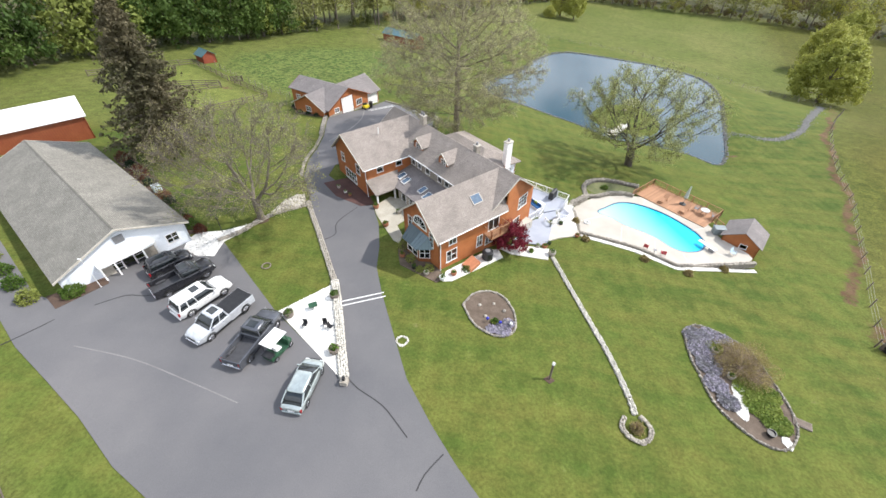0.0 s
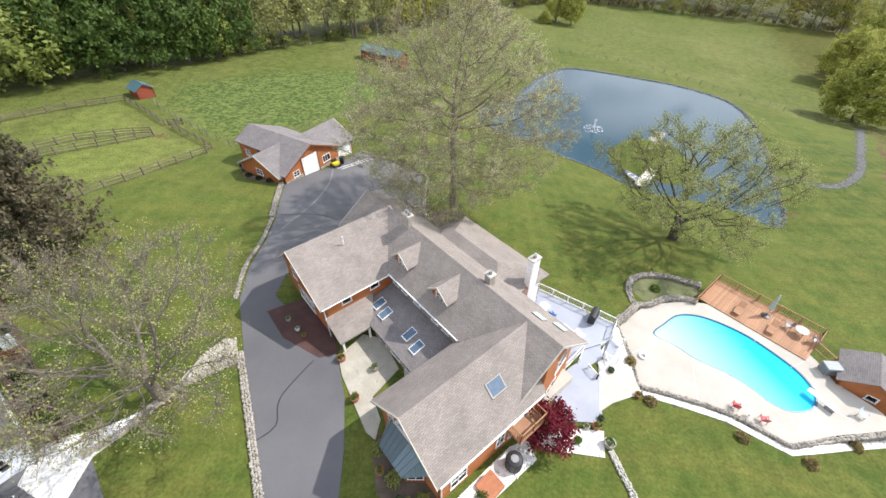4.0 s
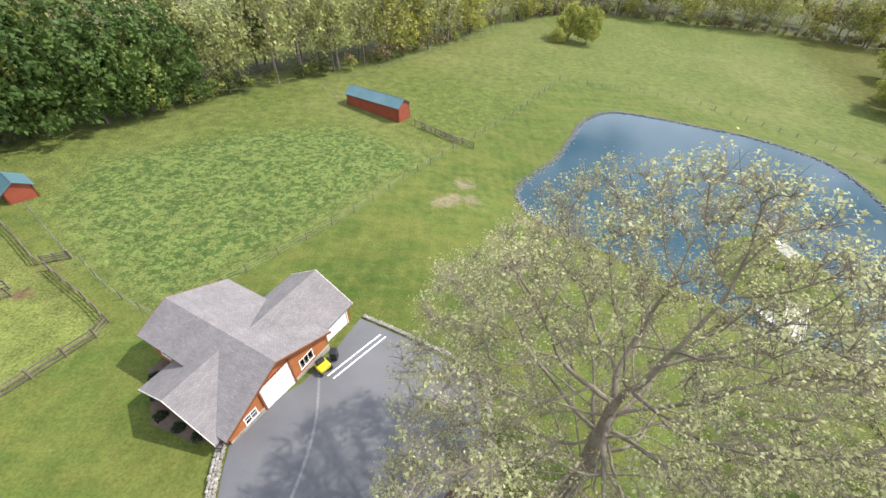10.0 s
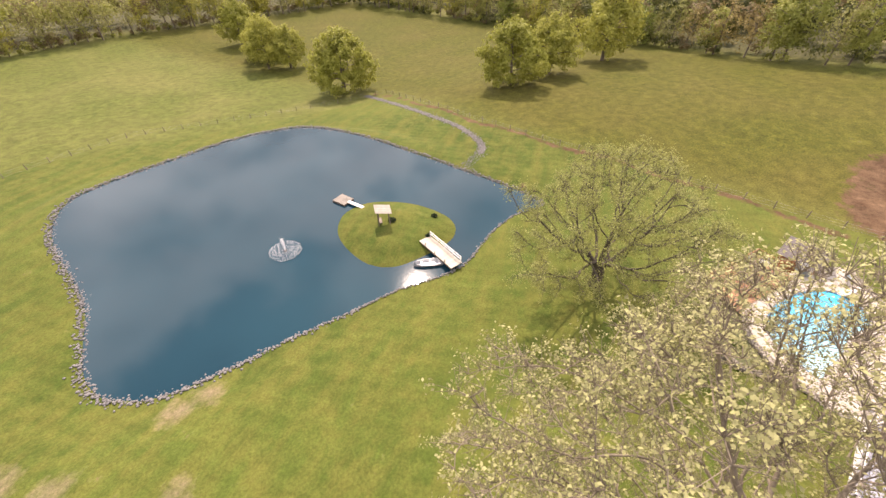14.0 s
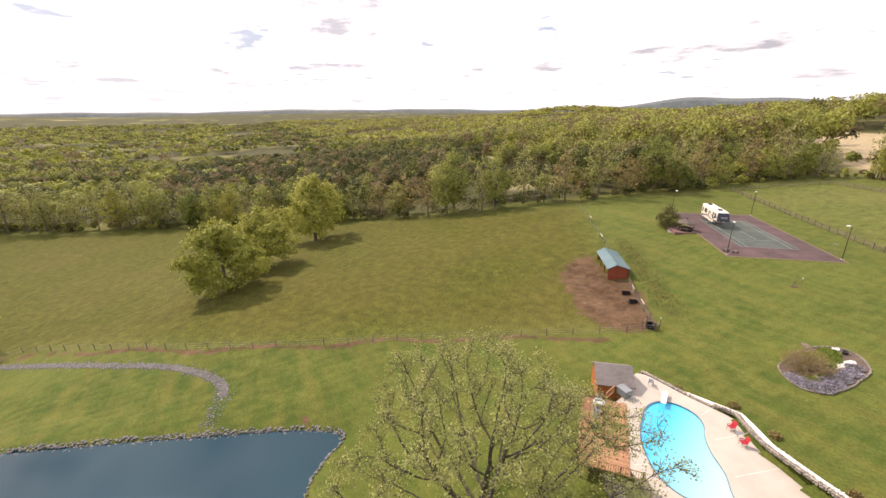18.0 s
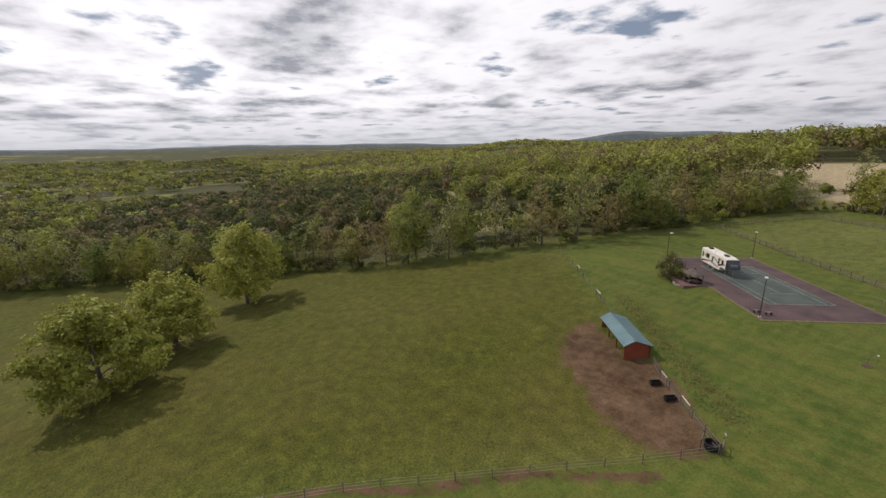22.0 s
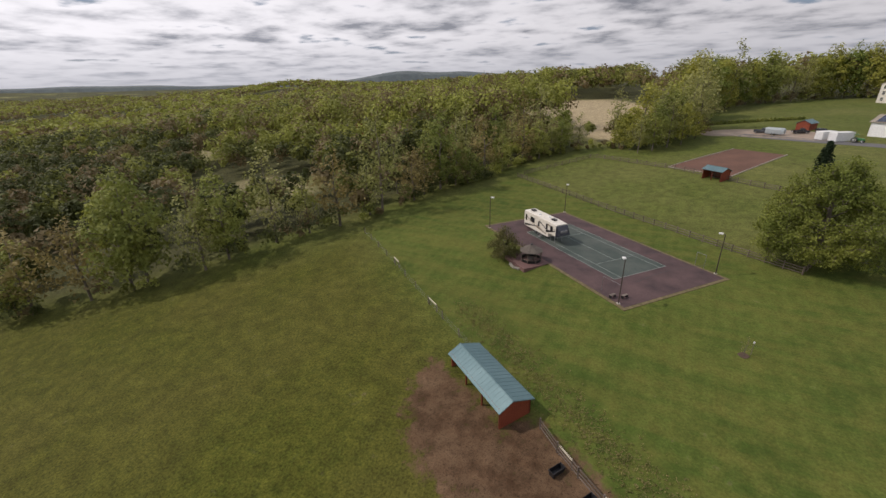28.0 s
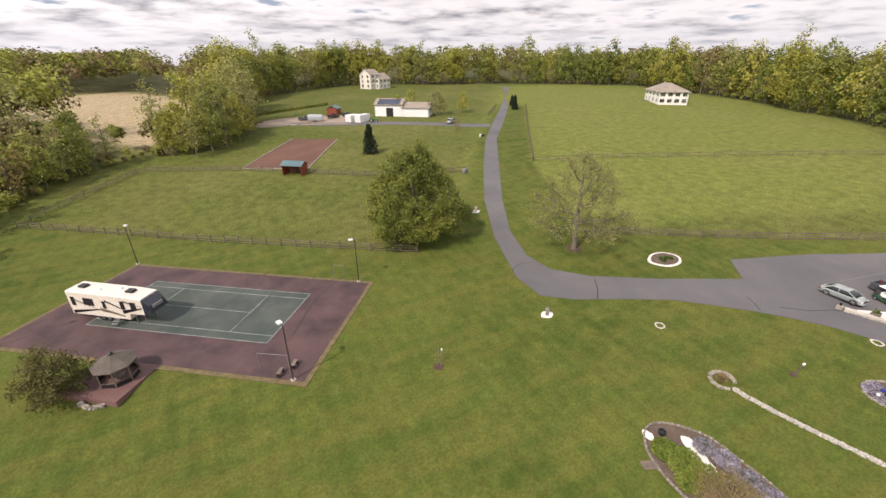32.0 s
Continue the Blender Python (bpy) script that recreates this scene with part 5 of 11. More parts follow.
for face in ((R[1], R[2], T[1], T[0]), (R[0], R[1], T[0]), (R[2], R[3], T[1])):
    bm = bmesh.new()
    slab(bm, face, 0.06)
    part("awning_roof", bm, M_AWNING, bay, "curved slate-blue standing seam roof")
for k in range(8):
    t = k / 7
    bm = bmesh.new()
    tube(bm, Vector(R[1]).lerp(Vector(R[2]), t) + Vector((0, 0, 0.02)), Vector(T[0]).lerp(Vector(T[1]), t) + Vector((0, 0, 0.02)), 0.025, n=4)
    part("seam", bm, M_AWNING, bay)

# main range with two dormers, its east end a gable
wall(house, (-13.3, 8.0), (-3.1, 8.0), WZ, 4.75, [(0.4, 1.1, 3.2, 4.5, 1, 2), (1.8, 2.5, 3.2, 4.5, 1, 2), (3.6, 4.4, 3.2, 4.5, 1, 2), (6.2, 6.9, 3.2, 4.5, 1, 2), (7.6, 8.3, 3.2, 4.5, 1, 2)], M_STONE, name="stone_wall")
wall(house, (2.0, 15.0), (-22.0, 15.0), WZ, 4.75, [(19.5, 20.5, 1.2, 2.6), (22.0, 23.0, 1.2, 2.6)], M_CEDAR)
wall(house, (-22.0, 15.0), (-22.0, 8.0), WZ, 4.75, [(2.0, 3.0, 0.8, 2.2), (4.4, 5.4, 0.8, 2.2), (3.0, 4.0, 3.2, 4.4)], M_CEDAR, 2.5)
gable_roof(house, -22.0, 2.8, 8.0, 14.9, 4.75, 7.28, "x", 0.4, 0.4, M_ROOF)
for dx in (-12.4, -7.0):
    dm = new("dormer")
    dm.parent = house
    dm.matrix_basis = pose(dx, 0, 0)
    wall(dm, (-0.95, 8.75), (0.95, 8.75), 5.0, 6.15, [(0.55, 1.35, 5.15, 6.15, 2, 2)], M_CEDAR, 0.8, 0.12)
    for s in (-1, 1):
        bm = bmesh.new()
        vs = [bm.verts.new(p) for p in ((s * 0.95, 8.75, 5.0), (s * 0.95, 8.75, 6.15), (s * 0.95, 10.4, 6.15), (s * 0.83, 8.75, 5.0), (s * 0.83, 8.75, 6.15), (s * 0.83, 10.4, 6.15))]
        for f in ((0, 1, 2), (5, 4, 3), (0, 3, 4, 1), (1, 4, 5, 2), (2, 5, 3, 0)):
            bm.faces.new([vs[i] for i in f])
        part("cheek", bm, M_CEDAR, dm)
    gable_roof(dm, -0.95, 0.95, 8.75, 11.2, 6.15, 6.95, "y", 0.35, 0.3, M_ROOF, 0.1)
chimney(house, -14.9, 11.4, 6.0, 8.3, 0.9, 0.55, M_STONE, 2, "fieldstone ridge chimney")
chimney(house, -4.8, 12.2, 5.8, 7.7, 0.6, 0.6, M_STONE, 1, "small stone chimney with clay pot")
chimney(house, -4.3, 17.2, -2.5, 6.9, 0.62, 0.95, M_WHITE, 1, "tall white-painted chimney")

# west wing
wall(house, (-21.6, 1.2), (-13.4, 1.2), WZ, 4.6, [(1.5, 2.3, 2.9, 4.1, 1, 2), (5.6, 6.5, 2.7, 4.0, 1, 2), (2.2, 5.2, 0.7, 2.1, 4, 2)], M_CEDAR, 2.7, peak=0.38)
wall(house, (-13.4, 1.2), (-13.4, 8.2), WZ, 4.6, [(1.7, 2.5, 3.3, 4.3, 1, 2), (4.6, 5.4, 3.3, 4.3, 1, 2), (1.0, 2.0, 0.2, 2.3, 1, 1, "door")], M_CEDAR)
wall(house, (-21.6, 8.2), (-21.6, 1.2), WZ, 4.6, [(1.5, 2.5, 0.8, 2.2), (4.2, 5.2, 0.8, 2.2), (2.5, 3.3, 3.0, 4.2)], M_CEDAR)
gable_roof(house, -21.6, -13.4, 1.2, 11.2, 4.6, 7.3, "y", 0.42, 0.5, M_ROOF, at=0.38)
bm = bmesh.new()
tube(bm, (-16.9, 5.5, 6.6), (-16.9, 5.5, 7.5), 0.06, n=8)
part("vent_pipe", bm, M_WHITE, house)

# low roofs of the court: sunroom with skylights and side porch
bm = bmesh.new()
slab(bm, ((-13.3, 4.0, 1.85), (-3.2, 4.0, 1.85), (-3.2, 8.0, 2.85), (-13.3, 8.0, 2.85)), 0.14)
part("sunroom_roof", bm, M_ROOF_GARAGE, house)
wall(house, (-11.0, 4.4), (-3.3, 4.4), WZ, 1.8, [(0.8, 1.7, -0.5, 1.5, 1, 1, "door"), (2.6, 3.8, 0.3, 1.4), (4.8, 6.0, 0.3, 1.4)], M_STONE, name="stone_wall")
for sx, sy in ((-12.2, 5.8), (-10.9, 5.6), (-7.6, 5.9), (-6.2, 5.6)):
    bm = bmesh.new()
    z = lambda yy: 1.85 + (yy - 4.0) * 0.25
    slab(bm, ((sx - 0.4, sy - 0.6, z(sy - 0.6) + 0.13), (sx + 0.4, sy - 0.6, z(sy - 0.6) + 0.13), (sx + 0.4, sy + 0.6, z(sy + 0.6) + 0.13), (sx - 0.4, sy + 0.6, z(sy + 0.6) + 0.13)), 0.12)
    sk = part("skylight", bm, M_WHITE, house)
    bm = bmesh.new()
    slab(bm, ((sx - 0.33, sy - 0.53, z(sy - 0.53) + 0.145), (sx + 0.33, sy - 0.53, z(sy - 0.53) + 0.145), (sx + 0.33, sy + 0.53, z(sy + 0.53) + 0.145), (sx - 0.33, sy + 0.53, z(sy + 0.53) + 0.145)), 0.01)
    part("pane", bm, M_SKYLIGHT, sk)
bm = bmesh.new()
slab(bm, ((-13.4, 1.0, 2.75), (-10.9, 1.0, 1.75), (-10.9, 4.2, 1.75), (-13.4, 6.0, 2.75)), 0.14)
part("porch_roof", bm, M_ROOF, house)
for px, py in ((-11.1, 1.3), (-11.1, 3.9)):
    bm = bmesh.new()
    box(bm, px - 0.09, px + 0.09, py - 0.09, py + 0.09, -1, 1.7)
    part("porch_post", bm, M_WHITE, house)

# hipped rear wing
wall(house, (-4.6, 13.0), (-4.6, 19.4), WZ, 3.6, [(0.6, 1.6, 0.6, 2.6, 2, 1), (4.6, 5.6, 1.2, 2.6)], M_VINYL)
wall(house, (-4.6, 19.4), (-15.6, 19.4), WZ, 3.6, [(1.2, 2.6, 0.6, 2.2, 3, 2), (4.2, 5.6, 0.6, 2.2, 3, 2), (7.4, 8.8, 0.6, 2.2, 3, 2)], M_CEDAR)
wall(house, (-15.6, 19.4), (-15.6, 13.0), WZ, 3.6, [(2.0, 3.0, 0.8, 2.2)], M_CEDAR)
e, r = 3.45, 5.5
q = [(-16.1, 12.5, e + 0.6), (-4.1, 12.5, e + 0.6), (-4.1, 19.9, e), (-16.1, 19.9, e)]
ra, rb = (-13.0, 15.6, r), (-7.0, 15.6, r)
for face in ((q[3], q[2], rb, ra), (q[2], q[1], rb), (q[0], q[3], ra), (q[0], ra, rb, q[1])):
    bm = bmesh.new()
    slab(bm, face, 0.14)
    part("roof_slope", bm, M_ROOF, house)
# corner entry and the lean-to with three roof lights
to_house = house.matrix_basis.inverted()
bm = bmesh.new()
for e_ in (-7.65, -3.1):
    slab(bm, [to_house @ Vector(p) for p in ((e_, 62.6, 2.5), (e_, 66.8, 2.5), (-5.4, 66.9, 3.15), (-5.4, 62.6, 3.15))], 0.12)
part("entry_roof", bm, M_ROOF_GARAGE, house)
for p in ((-7.3, 66.4), (-3.4, 66.5), (-5.4, 66.5)):
    bm = bmesh.new()
    q = to_house @ Vector((*p, 0))
    box(bm, q.x - .08, q.x + .08, q.y - .08, q.y + .08, -1.5, 2.45)
    part("entry_post", bm, M_WHITE, house)
p, q = to_house @ Vector((-7.3, 65.2, 0)), to_house @ Vector((-3.5, 65.2, 0))
wall(house, tuple(q[:2]), tuple(p[:2]), WZ, 2.4, [(1.3, 2.3, -0.6, 1.6, 1, 1, "door")], M_CEDAR, 0.5)
bm = bmesh.new()
slab(bm, ((-20.6, 15.05, 3.2), (-15.7, 15.05, 3.2), (-15.7, 17.1, 2.5), (-20.6, 17.1, 2.5)), 0.12)
part("lean_to_roof", bm, M_ROOF_GARAGE, house)
wall(house, (-15.75, 16.8), (-20.4, 16.8), WZ, 2.45, [(1.0, 2.0, 0.6, 1.8)], M_CEDAR)
for cx in (-19.0, -17.6, -16.4):
    zz = lambda yy: 3.2 - (yy - 15.05) * 0.7 / 2.05
    bm = bmesh.new()
    slab(bm, [(x, yy, zz(yy) + .12) for x, yy in ((cx - .5, 15.5), (cx + .5, 15.5), (cx + .5, 16.6), (cx - .5, 16.6))], 0.12)
    sk = part("skylight", bm, M_SKYFRAME, house)
    bm = bmesh.new()
    slab(bm, [(x, yy, zz(yy) + .135) for x, yy in ((cx - .42, 15.58), (cx + .42, 15.58), (cx + .42, 16.52), (cx - .42, 16.52))], 0.01)
    part("pane", bm, M_SKYLIGHT, sk)
# skylights on the rear and east slopes
for (cx, cy, cz), along in (((1.75, 6.5, 5.62), "e"), ((-0.2, 13.2, 6.2), "n"), ((1.2, 14.2, 5.5), "n")):
    bm = bmesh.new()
    if along == "e":
        k = 2.85 / 3.3
        c = [(cx - 0.42, cy - 0.7), (cx + 0.42, cy - 0.7), (cx + 0.42, cy + 0.7), (cx - 0.42, cy + 0.7)]
        hgt = lambda x, y: 7.2 - k * x + 0.1
    else:
        k = 2.53 / 3.45
        c = [(cx - 0.55, cy - 0.4), (cx + 0.55, cy - 0.4), (cx + 0.55, cy + 0.4), (cx - 0.55, cy + 0.4)]
        hgt = lambda x, y: 7.28 - k * (y - 11.45) + 0.1
    slab(bm, [(x, y, hgt(x, y)) for x, y in c], 0.12)
    sk = part("skylight", bm, M_SKYFRAME, house)
    bm = bmesh.new()
    slab(bm, [(cx + (x - cx) * 0.85, cy + (y - cy) * 0.85, hgt(cx + (x - cx) * 0.85, cy + (y - cy) * 0.85) + 0.015) for x, y in c], 0.01)
    part("pane", bm, M_SKYLIGHT if along == "e" else M_FROSTED, sk)
# balcony
balc = new("balcony")
balc.parent = house
bm = bmesh.new()
box(bm, 3.3, 4.6, 6.5, 9.2, 1.78, 1.95)
part("platform", bm, M_DECKWOOD, balc)
for y in (6.55, 7.85, 9.15):
    bm = bmesh.new()
    box(bm, 4.48, 4.58, y - 0.05, y + 0.05, 1.95, 3.0)
    part("post", bm, M_CEDAR_DK, balc)
for a, b in (((4.53, 6.55), (4.53, 9.15)), ((3.35, 6.55), (4.53, 6.55)), ((3.35, 9.15), (4.53, 9.15))):
    for z in (2.05, 2.95):
        bm = bmesh.new()
        tube(bm, (*a, z), (*b, z), 0.05, n=4)
        part("rail", bm, M_DECKWOOD, balc)
    n = int((Vector(b) - Vector(a)).length / 0.16)
    for k in range(1, n):
        p = Vector(a).lerp(Vector(b), k / n)
        bm = bmesh.new()
        tube(bm, (*p, 2.05), (*p, 2.95), 0.022, n=4)
        part("baluster", bm, M_DECKWOOD, balc)
# gutters, downpipes
for p, q in (((3.75, 0.0, 3.95), (3.75, 9.6, 3.95)), ((-12.98, 0.8, 4.3), (-12.98, 7.6, 4.3)), ((-13.0, 7.56, 4.42), (-3.4, 7.56, 4.42))):
    bm = bmesh.new()
    tube(bm, p, q, 0.07, n=6)
    part("gutter", bm, M_WHITE, house)
for p in ((3.42, 0.35), (-13.3, 1.1), (-3.42, 0.5)):
    bm = bmesh.new()
    tube(bm, (*p, -0.6), (*p, 4.2), 0.05, n=6)
    part("downpipe", bm, M_WHITE, house)
bm = bmesh.new()
box(bm, -22, 3.2, 1.2, 15, -2.9, -0.1)
part("floor_slab", bm, M_CONCRETE, house)

# ---- white workshop with a long shingle roof ----
def shop():
    s = thing("workshop", pose(-30.1, 32.1, 1.15, 0, 0, 57), "white vinyl-sided workshop with a worn grey shingle roof", "workshop")
    L, H, R_ = 28.6, 2.95, 5.35
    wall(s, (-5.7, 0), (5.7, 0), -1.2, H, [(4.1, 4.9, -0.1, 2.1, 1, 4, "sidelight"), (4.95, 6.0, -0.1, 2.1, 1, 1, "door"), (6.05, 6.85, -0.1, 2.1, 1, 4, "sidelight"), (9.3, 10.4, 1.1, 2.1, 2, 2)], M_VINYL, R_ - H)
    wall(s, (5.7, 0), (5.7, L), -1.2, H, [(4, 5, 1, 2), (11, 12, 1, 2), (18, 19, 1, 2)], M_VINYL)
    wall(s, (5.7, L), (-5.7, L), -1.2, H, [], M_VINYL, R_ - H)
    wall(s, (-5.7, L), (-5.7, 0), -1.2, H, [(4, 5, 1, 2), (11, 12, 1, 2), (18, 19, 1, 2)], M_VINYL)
    gable_roof(s, -5.7, 5.7, 0, L, H, R_, "y", 0.4, 0.45, M_ROOF_SHOP)
    bm = bmesh.new()
    box(bm, -0.45, 0.45, -0.06, 0.02, 3.6, 4.4)
    part("louvre_vent", bm, M_STEEL, s)
    bm = bmesh.new()
    box(bm, -2.75, 2.45, -0.8, -0.02, 2.24, 2.5, 0.03)
    part("door_hood", bm, M_WHITE, s)
    for x in (-2.62, -1.42, 1.14, 2.32):
        bm = bmesh.new()
        box(bm, x - 0.07, x + 0.07, -0.74, -0.6, -0.25, 2.24)
        part("column", bm, M_WHITE, s)
    bm = bmesh.new()
    box(bm, -2.8, 2.5, -1.1, -0.02, -0.6, -0.12)
    part("door_step", bm, M_CONCRETE, s)
    for x in (-2.6, 1.3):
        bm = bmesh.new()
        box(bm, x, x + 1.0, -0.09, 0.0, -0.2, 2.2)
        part("stone_pier", bm, M_STONE, s)
    for k in range(14):
        bm = bmesh.new()
        box(bm, -0.09, 0.09, -0.4 + k * 2.1, 1.66 + k * 2.1, R_ - 0.06, R_ + 0.006)
        part("ridge_cap", bm, M_ROOF_SHOP, s)
    return s


shop()

# ---- sheds and barns ----
def shed(name, m, w, d, h, rise, wall_mat, roof_mat, label, category="shed", hole=None, front_hole=None, ribs=0.0, over=0.3, group="", at=0.5):
    """A simple gabled shed, ridge along y, with an optional open side towards -x and ribbed roof."""
    s = thing(name, m, label, category, group)
    wall(s, (-w / 2, 0), (w / 2, 0), -1.0, h, front_hole or [], wall_mat, rise, peak=at)
    wall(s, (w / 2, 0), (w / 2, d), -1.0, h, [], wall_mat)
    wall(s, (w / 2, d), (-w / 2, d), -1.0, h, [], wall_mat, rise, peak=1 - at)
    if hole:
        n = max(1, round(d / 3.3))
        for k in range(n + 1):
            y = 0.1 + (d - 0.2) * k / n
            bm = bmesh.new()
            box(bm, -w / 2, -w / 2 + 0.16, y - 0.08, y + 0.08, -1.0, h)
            part("front_post", bm, wall_mat, s)
        bm = bmesh.new()
        box(bm, -w / 2 - 0.02, -w / 2 + 0.14, 0, d, h - 0.4, h)
        part("header_beam", bm, wall_mat, s)
    else:
        wall(s, (-w / 2, d), (-w / 2, 0), -1.0, h, [], wall_mat)
    gable_roof(s, -w / 2, w / 2, 0, d, h, h + rise, "y", over, over, roof_mat, 0.08, at, trim=False)
    if ribs:
        xr = -w / 2 + w * at
        y = -over + 0.1
        while y < d + over:
            for q in (-1, 1):
                bm = bmesh.new()
                tube(bm, (q * (w / 2 + over), y, h - rise / (w / 2 - q * xr) * over + 0.005), (xr, y, h + rise + 0.005), 0.022, n=4, cap=False)
                part("roof_rib", bm, roof_mat, s)
            y += ribs
        bm = bmesh.new()
        tube(bm, (xr, -over, h + rise), (xr, d + over, h + rise), 0.06, n=6)
        part("ridge_cap", bm, roof_mat, s)
    return s


# three-part garage beside the upper court; local x runs along the front, y back
garage = thing("garage", pose(-21.41, 79.28, 0, 0, 0, 62.4), "cedar-sided three-part garage with brown shingle roofs and white doors", "garage")
GE, GR = 1.5, 3.95
gk = (GR - GE) / 5.2
wall(garage, (-5.2, 0), (5.2, 0), -2.6, GE, [(1.5, 2.5, 0.3, 1.05, 2, 2), (7.2, 8.6, 0.0, 1.0, 3, 1)], M_CEDAR, GR - GE - 0.06)
wall(garage, (5.2, 0), (5.2, 12.4), -2.6, GE - 0.1, [], M_CEDAR)
wall(garage, (5.2, 12.4), (-2.9, 12.4), -2.6, GE, [], M_CEDAR, GR - GE - 0.1, peak=0.64)
wall(garage, (-2.9, 12.4), (-2.9, 8.2), -2.6, GR - gk * 2.9 - 0.1, [(1.2, 2.2, 0.4, 1.3)], M_CEDAR)
wall(garage, (-5.7, 0.6), (-5.0, 0.6), -2.6, 1.3, [], M_CEDAR)
wall(garage, (-5.7, 8.8), (-5.7, 0.6), -2.6, 1.3, [(3.4, 4.6, 0.3, 1.2, 2, 2)], M_CEDAR, 2.0)
wall(garage, (-2.9, 8.8), (-5.7, 8.8), -2.6, 1.3, [], M_WHITEWALL)
wall(garage, (5.2, 0.7), (9.1, 0.7), -2.8, 1.05, [(0.7, 3.5, -1.75, 0.75, 1, 1, "garage_door")], M_CEDAR)
wall(garage, (9.1, 0.7), (9.1, 7.9), -2.8, 1.05, [(3.0, 4.0, -0.6, 0.5, 2, 2)], M_CEDAR, 2.2)
wall(garage, (9.1, 7.9), (5.2, 7.9), -2.8, 1.05, [], M_CEDAR)
for face in (((-5.55, -0.4, GE - gk * 0.35), (-5.55, 6.2, GE - gk * 0.35), (0, 6.2, GR), (0, -0.4, GR)),
             ((-3.25, 6.2, GR - gk * 3.25), (-3.25, 12.8, GR - gk * 3.25), (0, 12.8, GR), (0, 6.2, GR)),
             ((5.55, -0.4, GE - gk * 0.35), (5.55, 12.8, GE - gk * 0.35), (0, 12.8, GR), (0, -0.4, GR))):
    bm = bmesh.new()
    slab(bm, face, 0.14)
    part("roof_slope", bm, M_ROOF_GARAGE, garage)
for xa, za, yy in ((-5.55, GE - gk * 0.35, -0.43), (5.55, GE - gk * 0.35, -0.43), (-3.25, GR - gk * 3.25, 12.83), (5.55, GE - gk * 0.35, 12.83)):
    bm = bmesh.new()
    vs = [bm.verts.new((x, yy + dy, z + dz)) for dy in (-0.03, 0.03) for x, z, dz in ((xa, za, 0), (0, GR, 0), (0, GR, -0.2), (xa, za, -0.2))]
    for f in ((0, 1, 2, 3), (7, 6, 5, 4), (0, 4, 5, 1), (1, 5, 6, 2), (2, 6, 7, 3), (3, 7, 4, 0)):
        bm.faces.new([vs[i] for i in f])
    part("rake_board", bm, M_CEDAR_DK, garage)
gable_roof(garage, -5.7, -1.0, 0.6, 8.8, 1.3, 3.4, "x", 0.35, 0.35, M_ROOF_GARAGE)
gable_roof(garage, 1.2, 9.1, 0.7, 7.9, 1.05, 3.35, "x", 0.4, 0.35, M_ROOF_GARAGE)
for q in ((-5.25, -2.1, 0.22), (1.2, 5.25, -0.45)):
    bm = bmesh.new()
    box(bm, q[0], q[1], -0.07, 0.02, -2.6, q[2], 0.02)
    part("stone_base", bm, M_STONE, garage, "stone facing along the foot of the wall")
bm = bmesh.new()
for q in ((-2.06, -1.9, -0.9, 2.5), (1.0, 1.16, -0.9, 2.5), (-2.06, 1.16, 2.4, 2.55)):
    box(bm, q[0], q[1], -0.09, 0.01, q[2], q[3])
gdoor = part("garage_door", bm, M_CEDAR_DK, garage, "tall white overhead door in a cedar frame")
for k in range(6):
    bm = bmesh.new()
    box(bm, -1.9, 1.0, -0.05, 0.01, -0.95 + k * 0.56, -0.41 + k * 0.56, 0.012)
    part("door_panel", bm, M_WHITE, gdoor)
for k in range(4):
    bm = bmesh.new()
    box(bm, 5.94, 8.66, 0.72, 0.75, -1.75 + k * 0.62, -1.16 + k * 0.62)
    part("door_panel", bm, M_WHITE, garage)

shed("run_in_barn", pose(62.2, 24.3, -4.1, 0, 0, -124), 3.8, 10.4, 2.75, 0.75, M_RED, M_TEAL, "red board run-in shed with a blue-green ribbed steel roof", "barn", hole=True, ribs=0.6, at=0.36)
shed("pasture_barn", pose(-18.0, 145.6, -6.35, 0, 0, 58), 3.8, 14.5, 3.4, 1.2, M_RED, M_TEAL, "long red pasture barn with a blue-green steel roof", "barn", ribs=0.9)
shed("pasture_shed", pose(-64.7, 105.8, -1.05, 0, 0, 55), 3.2, 3.9, 2.1, 1.0, M_RED, M_TEAL, "small red shelter with a blue-green steel roof", "shed", ribs=0.6)
shed("ring_shed", pose(41.2, -64.4, 4.4, 0, 0, -130), 3.0, 5.0, 2.5, 0.7, M_RED, M_TEAL, "red open shelter by the riding ring, teal roof", "shed", hole=True, ribs=0.6)
shed("pole_barn", pose(-57.3, 59.9, 2.6, 0, 0, 138), 8.8, 26.0, 3.6, 1.5, M_BARN, M_WHITEROOF, "long rust-red steel barn with a white roof", "barn", ribs=2.0)
shed("pool_shed", pose(38.05, 48.9, -4.3, 0, 0, -36), 4.2, 3.8, 1.9, 1.25, M_CEDAR, M_ROOF_GARAGE, "cedar pool shed with weathered shingle roof", "shed", front_hole=[(2.2, 2.9, 0.85, 1.35, 1, 1)])
